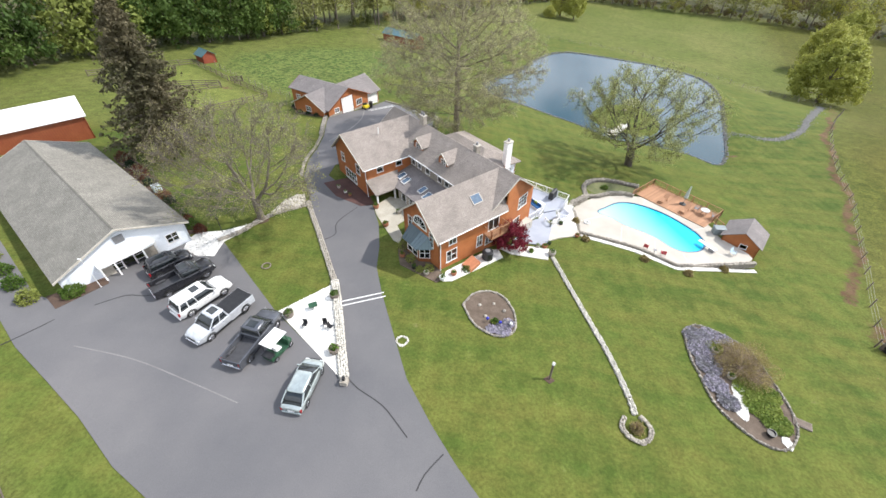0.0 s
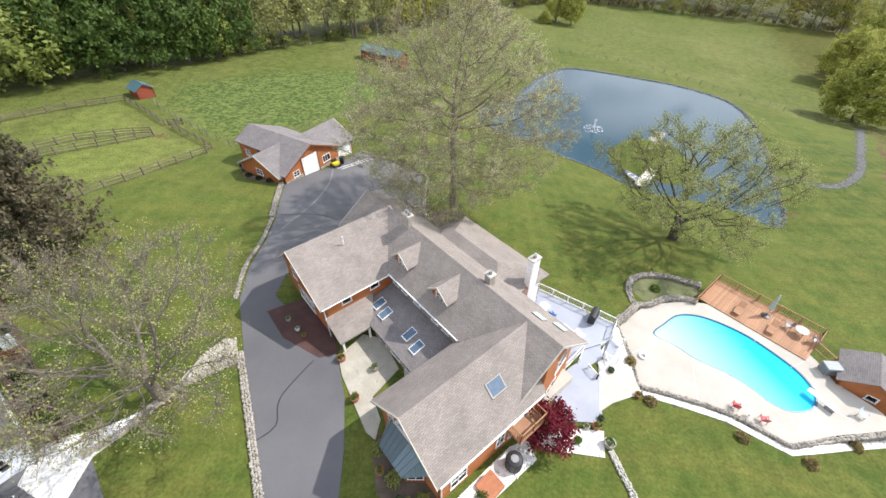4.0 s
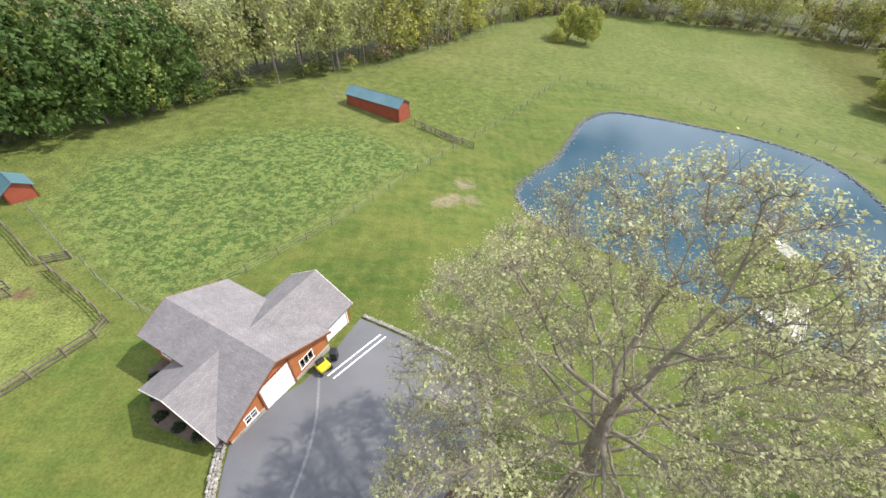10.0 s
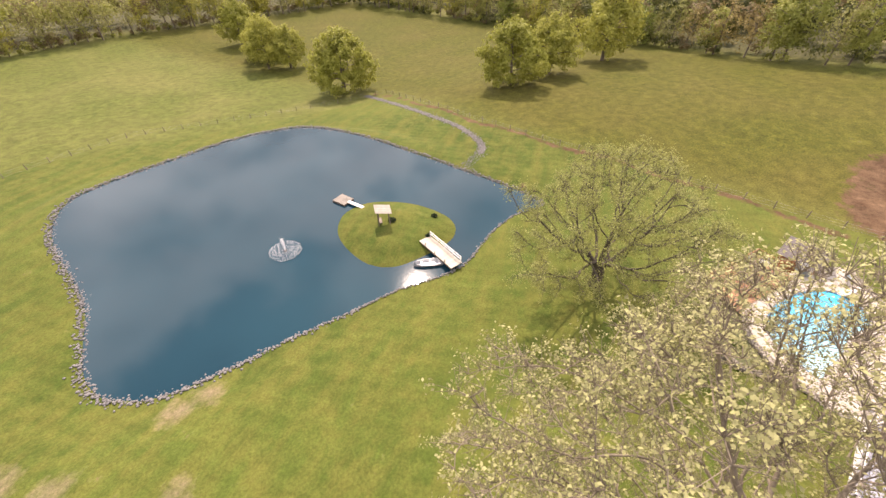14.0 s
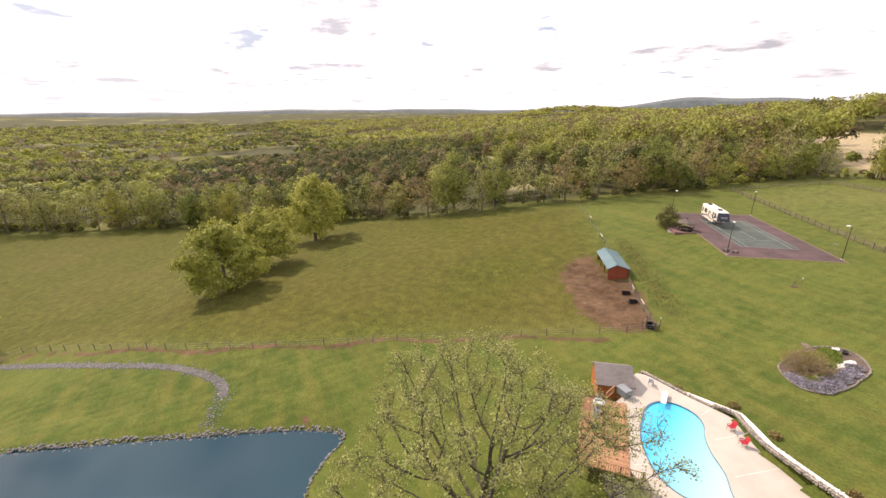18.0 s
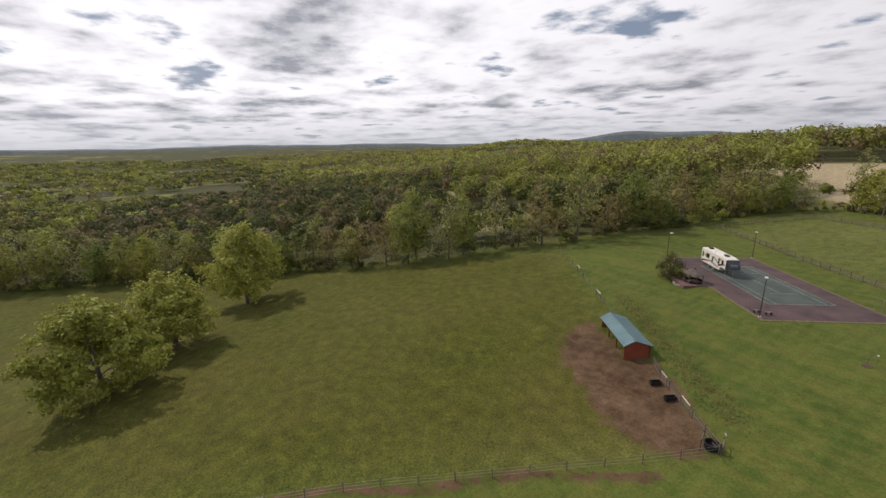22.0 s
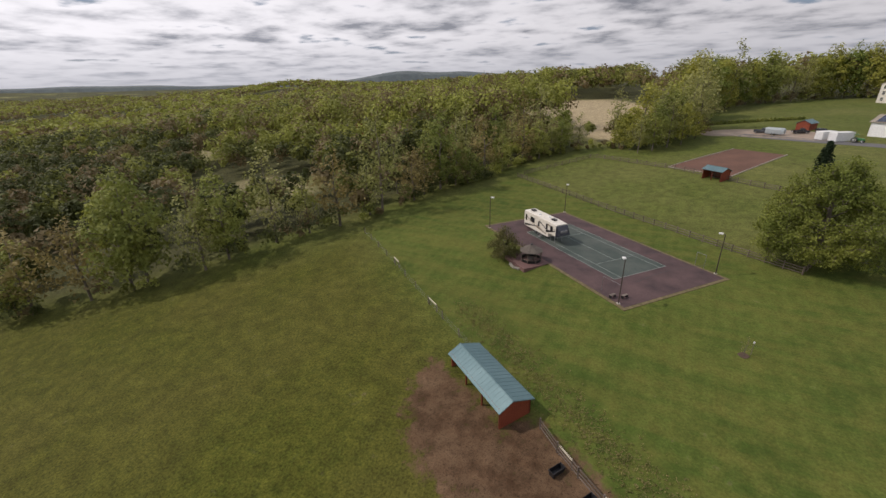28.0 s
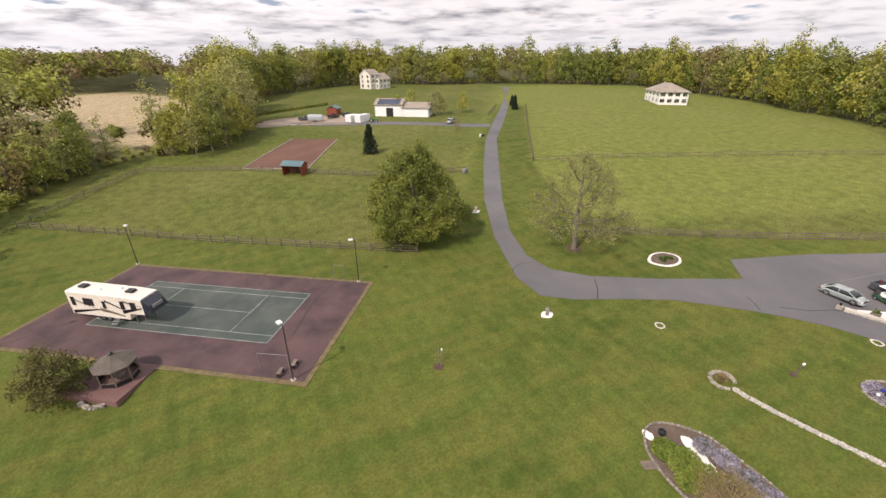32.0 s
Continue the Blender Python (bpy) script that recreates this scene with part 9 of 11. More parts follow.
o = thing("ground_hatch", land_at(31.6, 23.8, -25), "dark wooden ground hatch in a pale frame on the lawn", "hatch")
bm = bmesh.new()
box(bm, -0.65, 0.65, -0.35, 0.35, 0, 0.16)
part("frame", bm, M_POST, o)
bm = bmesh.new()
box(bm, -0.58, 0.58, -0.28, 0.28, 0.16, 0.19)
part("lid", bm, M_FENCE, o)
gravel("round_bed_ring", curve_pts([(4.6, 2.6), (3.4, 4.9), (1.0, 5.2), (-0.6, 3.8), (0.2, 1.8), (2.4, 1.2)], 0.4, True), 0.05, "ring of white stone round a planted bed", 14)
sheet("round_bed", curve_pts([(4.1, 2.7), (3.1, 4.55), (1.05, 4.8), (-0.15, 3.7), (0.55, 2.05), (2.4, 1.6)], 0.4, True), M_SOIL, 0.14, 1.5, label="dark soil of the round bed by the drive", category="bed")
for k, (x, y) in enumerate(((1.6, 3.2), (2.4, 3.0), (1.2, 3.7), (2.6, 3.6))):
    shrub(x, y, .4, .5, M_LEAF_SHRUB, "yellow-green perennial in the round bed", 80 + k, n=220, leaf=.08, group="round bed plants")
for x, y, r in ((10.9, -6.4, 1.3), (41.9, 5.7, .6), (-21.4, 42.0, .9)):
    sheet("mulch_ring", curve_pts([(x + r, y), (x, y + r), (x - r, y), (x, y - r)], 0.4, True), M_MULCH, 0.04, 1.5, label="round mulch bed under a tree", category="bed")
SAP = tree_meshes("sapling", 71, M_BARK, M_LEAF_RUST, leaf_size=0.05, cluster=2, spread=0.1, leafy=0.5, r0=0.04, tip=0.008, twig=0.3, twigs=2, height=2.6, radius=0.9, trunk=0.9, leader=0.3, points=60, step=0.2, reach=2.0, kill=0.35)
tree("sapling", SAP, 41.9, 5.7, 0, "young staked sapling in a mulch ring")
o = thing("stake", land_at(41.2, 5.2), "white-topped stake beside the sapling", "stake")
bm = bmesh.new()
tube(bm, (0, 0, 0), (0, 0, 1.5), .03)
part("post", bm, M_POST, o)
bm = bmesh.new()
tube(bm, (0, 0, 1.5), (0, 0, 1.7), .09)
part("cap", bm, M_WHITE, o)
o = thing("signal_post", land_at(11.3, 24.6, 20), "leaning dark post with a white cap in the lawn", "post")
bm = bmesh.new()
tube(bm, (0, 0, -.2), (.25, .35, 1.6), .09)
part("post", bm, M_FENCE, o)
bm = bmesh.new()
tube(bm, (.25, .35, 1.6), (.28, .39, 1.8), .13, .11)
part("cap", bm, M_WHITE, o)
sheet("mulch_ring", curve_pts([(11.8, 24.6), (11.3, 25.0), (10.8, 24.6), (11.3, 24.2)], 0.4, True), M_MULCH, 0.04, 1.5, label="mulch round the leaning post", category="bed")
for x, y in ((16.6, -26.8), (25.8, 4.4)):
    gravel("stone_patch", curve_pts([(x + .9, y), (x, y + .7), (x - .9, y), (x, y - .7)], 0.3, True), 0.04, "small patch of white stones beside the drive", 25)
    o = thing("lantern_post", land_at(x, y), "grey stone lantern on the white stones", "lantern")
    bm = bmesh.new()
    lathe(bm, [(.28, 0), (.2, .2), (.16, .6), (.3, .7), (.26, .95), (.05, 1.1)], 8)
    part("body", bm, M_STONE, o)
o = thing("water_barrel", land_at(9.9, -7.3), "bright blue barrel beside the maple", "barrel")
bm = bmesh.new()
lathe(bm, [(.26, 0), (.3, .3), (.3, .6), (.26, .9)], 14)
part("body", bm, plain("blue_plastic", (.02, .06, .4), .4), o)
bm = bmesh.new()
lathe(bm, [(.27, .9), (.27, .95)], 14)
part("lid", bm, M_BLACK, o)
# shrubs along the workshop
for k in range(9):
    p = Vector((-35.6, 26.0)) + (Vector((-56.5, 36.9)) - Vector((-35.6, 26.0))) * k / 8
    shrub(p.x, p.y, .9, 1.2, M_LEAF_SHRUB if k % 3 else M_LEAF_WOOD, "clipped green shrub in the row along the workshop", 90 + k, n=1100, leaf=.09, group="workshop shrubs")
shrub(-32.6, 27.4, 1.0, 1.1, M_LEAF_SHRUB, "clipped green shrub at the workshop corner", 99, n=1100, leaf=.09, group="workshop shrubs")
shrub(-27.0, 38.6, .7, 1.1, M_LEAF_RUSSET, "russet shrub at the workshop corner", 98, n=700, leaf=.08)
# mixed bed along the lawn side, with a heat pump in it
sheet("shop_bed", [(-28.2, 37.6), (-26.6, 38.8), (-31.0, 42.2), (-38.0, 47.4), (-46.2, 53.2), (-47.2, 51.6)], M_MULCH, .05, 1.5, label="mulched shrub bed along the workshop's lawn side", category="bed")
for x, y, r, h, red in ((-45.6, 51.6, .95, 1.3, 1), (-43.5, 50.1, .7, .9, 0), (-41.3, 48.7, .95, 1.2, 1), (-39.6, 47.5, .7, .9, 1), (-38.3, 46.5, .8, 1.0, 0), (-34.9, 44.0, .9, 1.1, 1), (-33.4, 42.9, .8, 1.0, 0), (-32.0, 41.9, .8, .9, 0), (-30.6, 40.9, .8, 1.0, 0), (-29.4, 40.1, .7, .8, 1), (-28.3, 39.3, .8, 1.0, 0)):
    shrub(x, y, r, h, M_LEAF_RUSSET if red else M_LEAF_FIR if x < -32.5 else M_LEAF_SHRUB, "russet-leaved shrub in the workshop bed" if red else "green shrub in the workshop bed", int(-x * 7), n=700, leaf=.08, group="workshop bed shrubs")
o = thing("heat_pump", land_at(-36.4, 45.2, 57), "pale grey-blue heat pump unit in the workshop bed", "heat pump")
bm = bmesh.new()
box(bm, -.45, .45, -.45, .45, 0, .9, .04)
part("casing", bm, plain("pale_blue_grey_enamel", (.50, .58, .60), .45), o)
bm = bmesh.new()
lathe(bm, [(.36, .9), (.36, .93), (.08, .95), (.0, .95)], 18)
part("fan_grille", bm, M_STEEL, o)
sheet("corner_bed", [(-34.6, 26.6), (-32.6, 25.4), (-30.6, 29.2), (-31.4, 30.0)], M_MULCH, .08, 1.5, label="mulched bed in timber edging at the workshop", category="bed")
o = thing("lamp_post", land_at(-30.9, 28.6), "slim white post lamp before the workshop", "post lamp")
bm = bmesh.new()
tube(bm, (0, 0, 0), (0, 0, 3.6), .035)
part("pole", bm, M_WHITE, o)
bm = bmesh.new()
box(bm, -.25, .05, -.05, .05, 3.6, 3.68)
part("head", bm, M_LAMPHEAD, o)
for x, y in ((-27.6, 32.5), (-24.6, 38.9)):
    o = thing("waste_bin" if x < -26 else "iron_lamp", land_at(x, y), "white wheeled bin beside the cars" if x < -26 else "black iron yard lamp", "bin" if x < -26 else "lamp")
    bm = bmesh.new()
    if x < -26:
        lathe(bm, [(.28, 0), (.34, .8), (.36, .85), (.3, .95)], 14)
        part("body", bm, M_WHITE, o)
    else:
        tube(bm, (0, 0, 0), (0, 0, 1.9), .04)
        part("pole", bm, M_BLACK, o)
        bm = bmesh.new()
        lathe(bm, [(.08, 1.9), (.14, 2.1), (.02, 2.3)], 8)
        part("lantern", bm, M_BLACK, o)
o = thing("bare_ring", land_at(-17.3, 34.2), "round rusty fire ring in the lawn", "fire ring")
bm = bmesh.new()
for k in range(16):
    a, b = k * math.tau / 16, (k + 1) * math.tau / 16
    tube(bm, (.45 * math.cos(a), .45 * math.sin(a), .1), (.45 * math.cos(b), .45 * math.sin(b), .1), .06, n=5, cap=False)
part("ring", bm, M_POST, o)
# bins beside the garage, hatches north of the house
o = thing("yellow_cart", pose(-18.9, 81.6, -.9, 0, 0, 50), "yellow and black utility mower by the garage door", "mower")
bm = bmesh.new()
box(bm, -.55, .55, -.5, .5, .3, .75, .08)
part("body", bm, M_YELLOW, o)
bm = bmesh.new()
box(bm, -.4, .4, .1, .5, .75, 1.1, .06)
part("seat", bm, M_BLACK, o)
for lx in (-.5, .5):
    for ly in (-.4, .4):
        bm = bmesh.new()
        tube(bm, (lx - .08, ly, .25), (lx + .08, ly, .25), .25, n=12)
        part("wheel", bm, M_RUBBER, o)
o = thing("waste_bin", pose(-18.2, 82.8, -.95), "black wheeled bin by the garage", "bin")
bm = bmesh.new()
box(bm, -.3, .3, -.32, .32, 0, 1.0, .05)
part("body", bm, M_BLACK, o)
bm = bmesh.new()
box(bm, -.33, .33, -.36, .36, 1.0, 1.08, .03)
part("lid", bm, M_BLACK, o)
sheet("mulch_bed", curve_pts([(-6, 64.6), (-4.0, 68.2), (-2.2, 71.2), (-.6, 72.4), (.9, 71.6), (.7, 69.9), (-1.6, 67.8), (-4.2, 63.8)], 0.5, True), M_SOIL, .05, 1.5, label="dark mulch bed round the sycamore and cold frames", category="bed")
sheet("brick_court", [(-9.6, 66.0), (-9.4, 69.0), (-7.6, 72.8), (-5.3, 72.4), (-2.9, 70.8), (-3.0, 66.6), (-5.6, 65.0)], M_BRICKPAVE, .06, 1.5, label="dark red brick paving at the rear entry", category="paving")
ribbon("stone_walk", curve_pts([(-7.7, 71.2), (-7.0, 70.4), (-6.2, 69.3), (-5.6, 67.2)], .5), 1.5, M_STONE, .1, "curved flagstone walk to the rear entry", category="path")
sheet("garage_bed", [(-24.5, 75.0), (-26.6, 74.6), (-30.6, 76.0), (-34.0, 81.0), (-33.2, 82.4), (-30.4, 78.6), (-25.2, 76.2)], M_SOIL, .06, 1.5, label="dark shrub bed round the garage", category="bed")
for k, (x, y) in enumerate(((-26.5, 75.1), (-28.3, 75.7), (-30.2, 76.6), (-31.6, 78.4), (-32.9, 80.2))):
    shrub(x, y, .5, .6, M_LEAF_FIR, "dark low shrub beside the garage", 110 + k, n=400, leaf=.07, group="garage shrubs")
# ---- vehicles ----
def loft(bm, rings):
    rows = [[bm.verts.new(p) for p in r] for r in rings]
    n = len(rows[0])
    for a, b in zip(rows, rows[1:]):
        for k in range(n):
            bm.faces.new((a[k], a[(k + 1) % n], b[(k + 1) % n], b[k]))
    bm.faces.new(rows[0][::-1])
    bm.faces.new(rows[-1])


def ring8(y, w, z0, z1, tw):
    """A rounded-box section at y: half width w at the sill, tw at the shoulder."""
    h = z1 - z0
    return [(-w * .92, y, z0), (w * .92, y, z0), (w, y, z0 + h * .25), (w * 1.0, y, z0 + h * .7), (tw, y, z1), (-tw, y, z1), (-w * 1.0, y, z0 + h * .7), (-w, y, z0 + h * .25)]


def wheel(parent, x, y, r, w=.24):
    o = new("wheel")
    o.parent = parent
    o.matrix_basis = pose(x, y, r)
    bm = bmesh.new()
    s = 1 if x > 0 else -1
    prof = [(r * .72, -w / 2), (r * .96, -w / 2), (r, -w / 4), (r, w / 4), (r * .96, w / 2), (r * .72, w / 2)]
    n = 20
    rows = [[bm.verts.new((q, a * math.cos(k * math.tau / n), a * math.sin(k * math.tau / n))) for k in range(n)] for a, q in prof]
    for a, b in zip(rows, rows[1:]):
        for k in range(n):
            bm.faces.new((a[k], a[(k + 1) % n], b[(k + 1) % n], b[k]))
    part("tyre", bm, M_RUBBER, o)
    bm = bmesh.new()
    tube(bm, (-w * .3, 0, 0), (w * .3, 0, 0), r * .72, n=20)
    for k in range(5):
        a = k * math.tau / 5
        tube(bm, (s * w * .32, 0, 0), (s * w * .36, r * .62 * math.cos(a), r * .62 * math.sin(a)), .045, n=4)
    part("rim", bm, M_CHROME, o)


def rounded(hx, ya, yb, z, rad, n=3):
    """A rounded rectangle in plan, half width hx, from ya to yb."""
    out = []
    for cx, cy, a0 in ((hx - rad, yb - rad, 0), (-hx + rad, yb - rad, 90), (-hx + rad, ya + rad, 180), (hx - rad, ya + rad, 270)):
        for k in range(n + 1):
            a = radians(a0 + 90 * k / n)
            out.append((cx + rad * math.cos(a), cy + rad * math.sin(a), z))
    return out


def body_ring(y, w, z0, z1, tumble):
    """A soft-edged cross-section of a car body at y."""
    h = z1 - z0
    half = [(w * .80, z0), (w * .95, z0 + h * .06), (w, z0 + h * .25), (w, z0 + h * .58), (w * .985, z0 + h * .80), (w * (tumble + .04), z0 + h * .93), (w * (tumble - .10), z1), (w * .40, z1 + .02)]
    return [(x, y, z) for x, z in half] + [(-x, y, z) for x, z in half[::-1]]


def vehicle(name, x, y, turn, label, category, paint, L, W, H, belt, hood, kind, r=.36, roof_mat=None, group="parked cars", cover=None):
    """A road vehicle nose towards +y: lofted body, glazed cabin, roof, wheels, lamps, bumpers and mirrors."""
    o = thing(name, land_at(x, y, turn, .05), label, category, group)
    w = W / 2
    y0, y1 = -L / 2, L / 2
    lowz = .34 if kind == "pickup" else .3 if kind == "suv" else .2
    if kind == "pickup":
        cab0, cab1 = -L * .05, L * .27
        a, b, ta, tb = cab0 + .03, cab1 + .18, cab0 + .16, cab1 - .62
        start = cab0
    elif kind == "suv":
        cab0, cab1 = y0 + .1, L * .17
        a, b, ta, tb = y0 + .12, cab1 + .35, y0 + .42, cab1 - .42
        start = y0
    else:
        cab0, cab1 = y0 + .2, L * .2
        a, b, ta, tb = y0 + .22, cab1 + .75, y0 + 1.05, cab1 - .35
        start = y0
    # body: stations from tail to nose
    bm = bmesh.new()
    rings = []
    for k in range(25):
        yy = start + (y1 - start) * k / 24
        nose = max(0.0, (yy - (y1 - .85)) / .85)
        tail = max(0.0, ((y0 + .5) - yy) / .5) if start == y0 else 0.0
        t = min(1.0, max(0.0, (yy - (b - .35)) / .5))
        top = belt * (1 - t) + (hood + .02 - (.13 if kind == "car" else .04) * max(0, (yy - b) / (y1 - b))) * t
        top -= (.30 if kind != "car" else .26) * nose ** 3 + (.10 if kind != "car" else .06) * tail ** 2
        wide = w * (1 - .20 * nose ** 2.6 - .10 * tail ** 2.5)
        rings.append(body_ring(yy, wide, lowz + .12 * nose ** 2 + .1 * tail ** 2, top, .93))
    loft(bm, rings)
    bmesh.ops.recalc_face_normals(bm, faces=bm.faces[:])
    part("body", bm, paint, o, smooth=True)
    # cabin glass and roof
    bm = bmesh.new()
    zs = (belt - .04, belt + (H - belt) * .5, H - .12)
    loft(bm, [rounded(w * (.93 - .15 * (i / 2)), a + (ta - a) * i / 2, b + (tb - b) * i / 2, z, .16 + .05 * i) for i, z in enumerate(zs)])
    bmesh.ops.recalc_face_normals(bm, faces=bm.faces[:])
    part("glasshouse", bm, M_CARGLASS, o, smooth=True)
    bm = bmesh.new()
    ins = w * .79
    loft(bm, [rounded(ins * q, ta - .04 + e, tb + .06 - e, z, .22) for q, e, z in ((1.0, 0, H - .13), (1.0, .01, H - .07), (.93, .08, H - .02), (.72, .3, H + .015))])
    bmesh.ops.recalc_face_normals(bm, faces=bm.faces[:])
    part("roof", bm, roof_mat or paint, o, smooth=True)
    bm = bmesh.new()
    box(bm, -w * 0.96, w * 0.96, y0 + 0.6, y1 - 0.6, lowz - 0.08, lowz + 0.08, 0.03)
    part("sill", bm, M_BLACK, o)
    mid = (a + b) / 2 - .1
    for s in (-1, 1):
        for (yl, yh), rad in zip((((a + .1), ta + .08), ((b - .1), tb - .05), (mid, (ta + tb) / 2 - .02)) + (((a * 3 + b) / 4, (ta * 3 + tb) / 4),) * (kind == "suv"), (.07, .045, .04, .06)):
            bm = bmesh.new()
            tube(bm, (s * w * .925, yl, belt - .03), (s * w * .775, yh, H - .1), rad, n=6)
            part("pillar", bm, paint, o)
        bm = bmesh.new()
        box(bm, s * w * 1.0 - (.0 if s > 0 else .2), s * w * 1.0 + (.2 if s > 0 else .0), b - .45, b - .32, belt - .04, belt + .14, .04)
        part("mirror", bm, paint, o)
        for yy in (mid - .3, mid + .75):
            bm = bmesh.new()
            box(bm, s * w - .02, s * w + .02, yy, yy + .2, belt - .2, belt - .16)
            part("door_handle", bm, M_CHROME, o)
        bm = bmesh.new()
        box(bm, s * w * .70 - .18, s * w * .70 + .16, y1 - .3, y1 - .06, hood - .40, hood - .22, .05)
        part("headlight", bm, plain("clear_lens", (.6, .62, .63), .15), o)
        bm = bmesh.new()
        box(bm, s * w * .86 - .08, s * w * .86 + .08, y0 - .01, y0 + .16, belt - .46, belt - .1, .03)
        part("taillight", bm, plain("red_lens", (.3, .01, .015), .2), o)
        for yy in (-L * .31, L * .31):
            bm = bmesh.new()
            pts_ = [(math.cos(radians(k * 18)), math.sin(radians(k * 18))) for k in range(11)]
            ra, rb = r + .02, r + .10
            rows = [[bm.verts.new((s * (w - .12), yy + ra * c, r + ra * q)) for c, q in pts_], [bm.verts.new((s * (w + .012), yy + ra * c, r + ra * q)) for c, q in pts_], [bm.verts.new((s * (w + .012), yy + rb * c, r + rb * q)) for c, q in pts_]]
            for p, q in zip(rows, rows[1:]):
                for k in range(10):
                    bm.faces.new((p[k], p[k + 1], q[k + 1], q[k]))
            part("wheel_arch", bm, M_BLACK, o)
    bm = bmesh.new()
    box(bm, -w * .5, w * .5, y1 - .12, y1 + .01, hood - .50, hood - .26, .03)
    part("grille", bm, M_BLACK, o)
    bm = bmesh.new()
    box(bm, -w * .78, w * .78, y1 - .14, y1 + .06, lowz + .08, lowz + .26, .06)
    part("front_bumper", bm, M_CHROME if kind == "pickup" else paint, o)
    bm = bmesh.new()
    box(bm, -w * .88, w * .88, y0 - .08, y0 + .1, lowz + .05, lowz + .24, .06)
    part("rear_bumper", bm, M_CHROME if kind == "pickup" else paint, o)
    bm = bmesh.new()
    box(bm, -.26, .26, y0 - .03, y0 + .03, lowz + .3, lowz + .44)
    part("number_plate", bm, M_WHITE, o)
    if kind == "pickup":
        bed = new("bed")
        bed.parent = o
        for nm, q in (("bed_floor", (-w * .88, w * .88, y0 + .08, cab0 + .02, lowz + .2, lowz + .3)), ("bed_side", (-w * .99, -w * .86, y0, cab0 + .02, lowz + .02, belt - .01)), ("bed_side", (w * .86, w * .99, y0, cab0 + .02, lowz + .02, belt - .01)), ("tailgate", (-w * .86, w * .86, y0, y0 + .09, lowz + .15, belt - .02)), ("bulkhead", (-w * .88, w * .88, cab0 - .06, cab0 + .02, lowz + .2, belt - .02))):
            bm = bmesh.new()
            box(bm, *q, .035)
            part(nm, bm, paint if nm != "bed_floor" else M_BEDLINER, bed)
        for s in (-1, 1):
            bm = bmesh.new()
            box(bm, s * w * .78 - .1, s * w * .78 + .1, -L * .31 - .45, -L * .31 + .45, lowz + .3, lowz + .5, .06)
            part("wheel_well", bm, M_BEDLINER, bed)
        if cover:
            bm = bmesh.new()
            box(bm, -w * .92, w * .92, y0 + .05, cab0 - .02, belt - .03, belt + .035, .03)
            part("bed_cover", bm, cover, o)
    yw = L * .31
    for sx in (-1, 1):
        for yy in (-yw, yw):
            wheel(o, sx * (w - .1), yy, r)
    if kind != "car":
        bm = bmesh.new()
        m_ = tb - .55 if kind == "pickup" else tb - .75
        box(bm, -w * .42, w * .42, m_ - .38, m_ + .32, H - .01, H + .03, .02)
        part("sunroof", bm, M_CARGLASS, o)
    return o


def head(fx, fy, bx, by):
    return (fx + bx) / 2, (fy + by) / 2, math.degrees(math.atan2(-(fx - bx), fy - by))


PT_BLACK = plain("black_car_paint", (.018, .018, .022), .2, 0, .5, .6)
PT_WHITE = plain("white_car_paint", (.72, .72, .71), .25, 0, .5, .6)
PT_PALE = plain("pale_silver_paint", (.55, .57, .60), .25, .3, .5, .6)
PT_GREY = plain("charcoal_car_paint", (.085, .09, .105), .22, .3, .5, .6)
PT_SILVER = plain("pale_silver_green_paint", (.42, .47, .46), .25, .5, .5, .6)
x, y, a = head(-22.1, 33.0, -25.6, 28.3)
vehicle("pickup_truck", x, y, a, "black pickup truck with tools in its open bed", "pickup truck", PT_BLACK, 5.7, 1.98, 1.85, 1.22, 1.15, "pickup", .39)
x, y, a = head(-25.2, 34.0, -27.6, 30.7)
vehicle("jeep", x, y, a, "black soft-top jeep beside the workshop door", "jeep", PT_BLACK, 4.1, 1.8, 1.8, 1.15, 1.1, "suv", .38)
x, y, a = head(-19.4, 30.9, -22.0, 26.1)
vehicle("large_suv", x, y, a, "white full-size SUV with a sunroof", "SUV", PT_WHITE, 5.2, 2.0, 1.9, 1.2, 1.12, "suv", .39)
x, y, a = head(-18.8, 23.6, -16.6, 29.2)
vehicle("pickup_truck", x, y, a, "pale silver pickup truck with a black bed cover", "pickup truck", PT_PALE, 5.9, 2.0, 1.9, 1.22, 1.15, "pickup", .4, cover=M_BLACK)
x, y, a = head(-13.3, 27.6, -14.4, 21.8)
vehicle("pickup_truck", x, y, a, "charcoal pickup truck with an empty open bed", "pickup truck", PT_GREY, 5.9, 2.0, 1.9, 1.22, 1.15, "pickup", .4)
x, y, a = head(-7.9, 23.2, -8.2, 18.7)
vehicle("hatchback_car", x, y, a, "pale silver-green hatchback car", "car", PT_SILVER, 4.5, 1.75, 1.48, .92, .95, "car", .31)
# golf cart
gc = thing("golf_cart", land_at(-11.5, 24.0, -18, .05), "green and white golf cart with a flat roof", "golf cart", "parked cars")
bm = bmesh.new()
loft(bm, [ring8(-1.2, .55, .25, .7, .5), ring8(-.3, .6, .22, .75, .55), ring8(-.1, .6, .2, .35, .58), ring8(.6, .6, .2, .35, .58), ring8(.75, .58, .22, .85, .5), ring8(1.2, .45, .3, .65, .38)])
part("body", bm, M_GREENPL, gc)
for nm, q, m in (("seat", (-.5, .5, -.45, .05, .7, .85), M_WHITE), ("backrest", (-.5, .5, -.55, -.42, .85, 1.25), M_WHITE), ("roof", (-.62, .62, -1.0, .85, 1.85, 1.93), M_WHITE), ("rear_rack", (-.5, .5, -1.3, -.7, .7, .8), M_BLACK)):
    bm = bmesh.new()
    box(bm, *q, .03)
    part(nm, bm, m, gc)
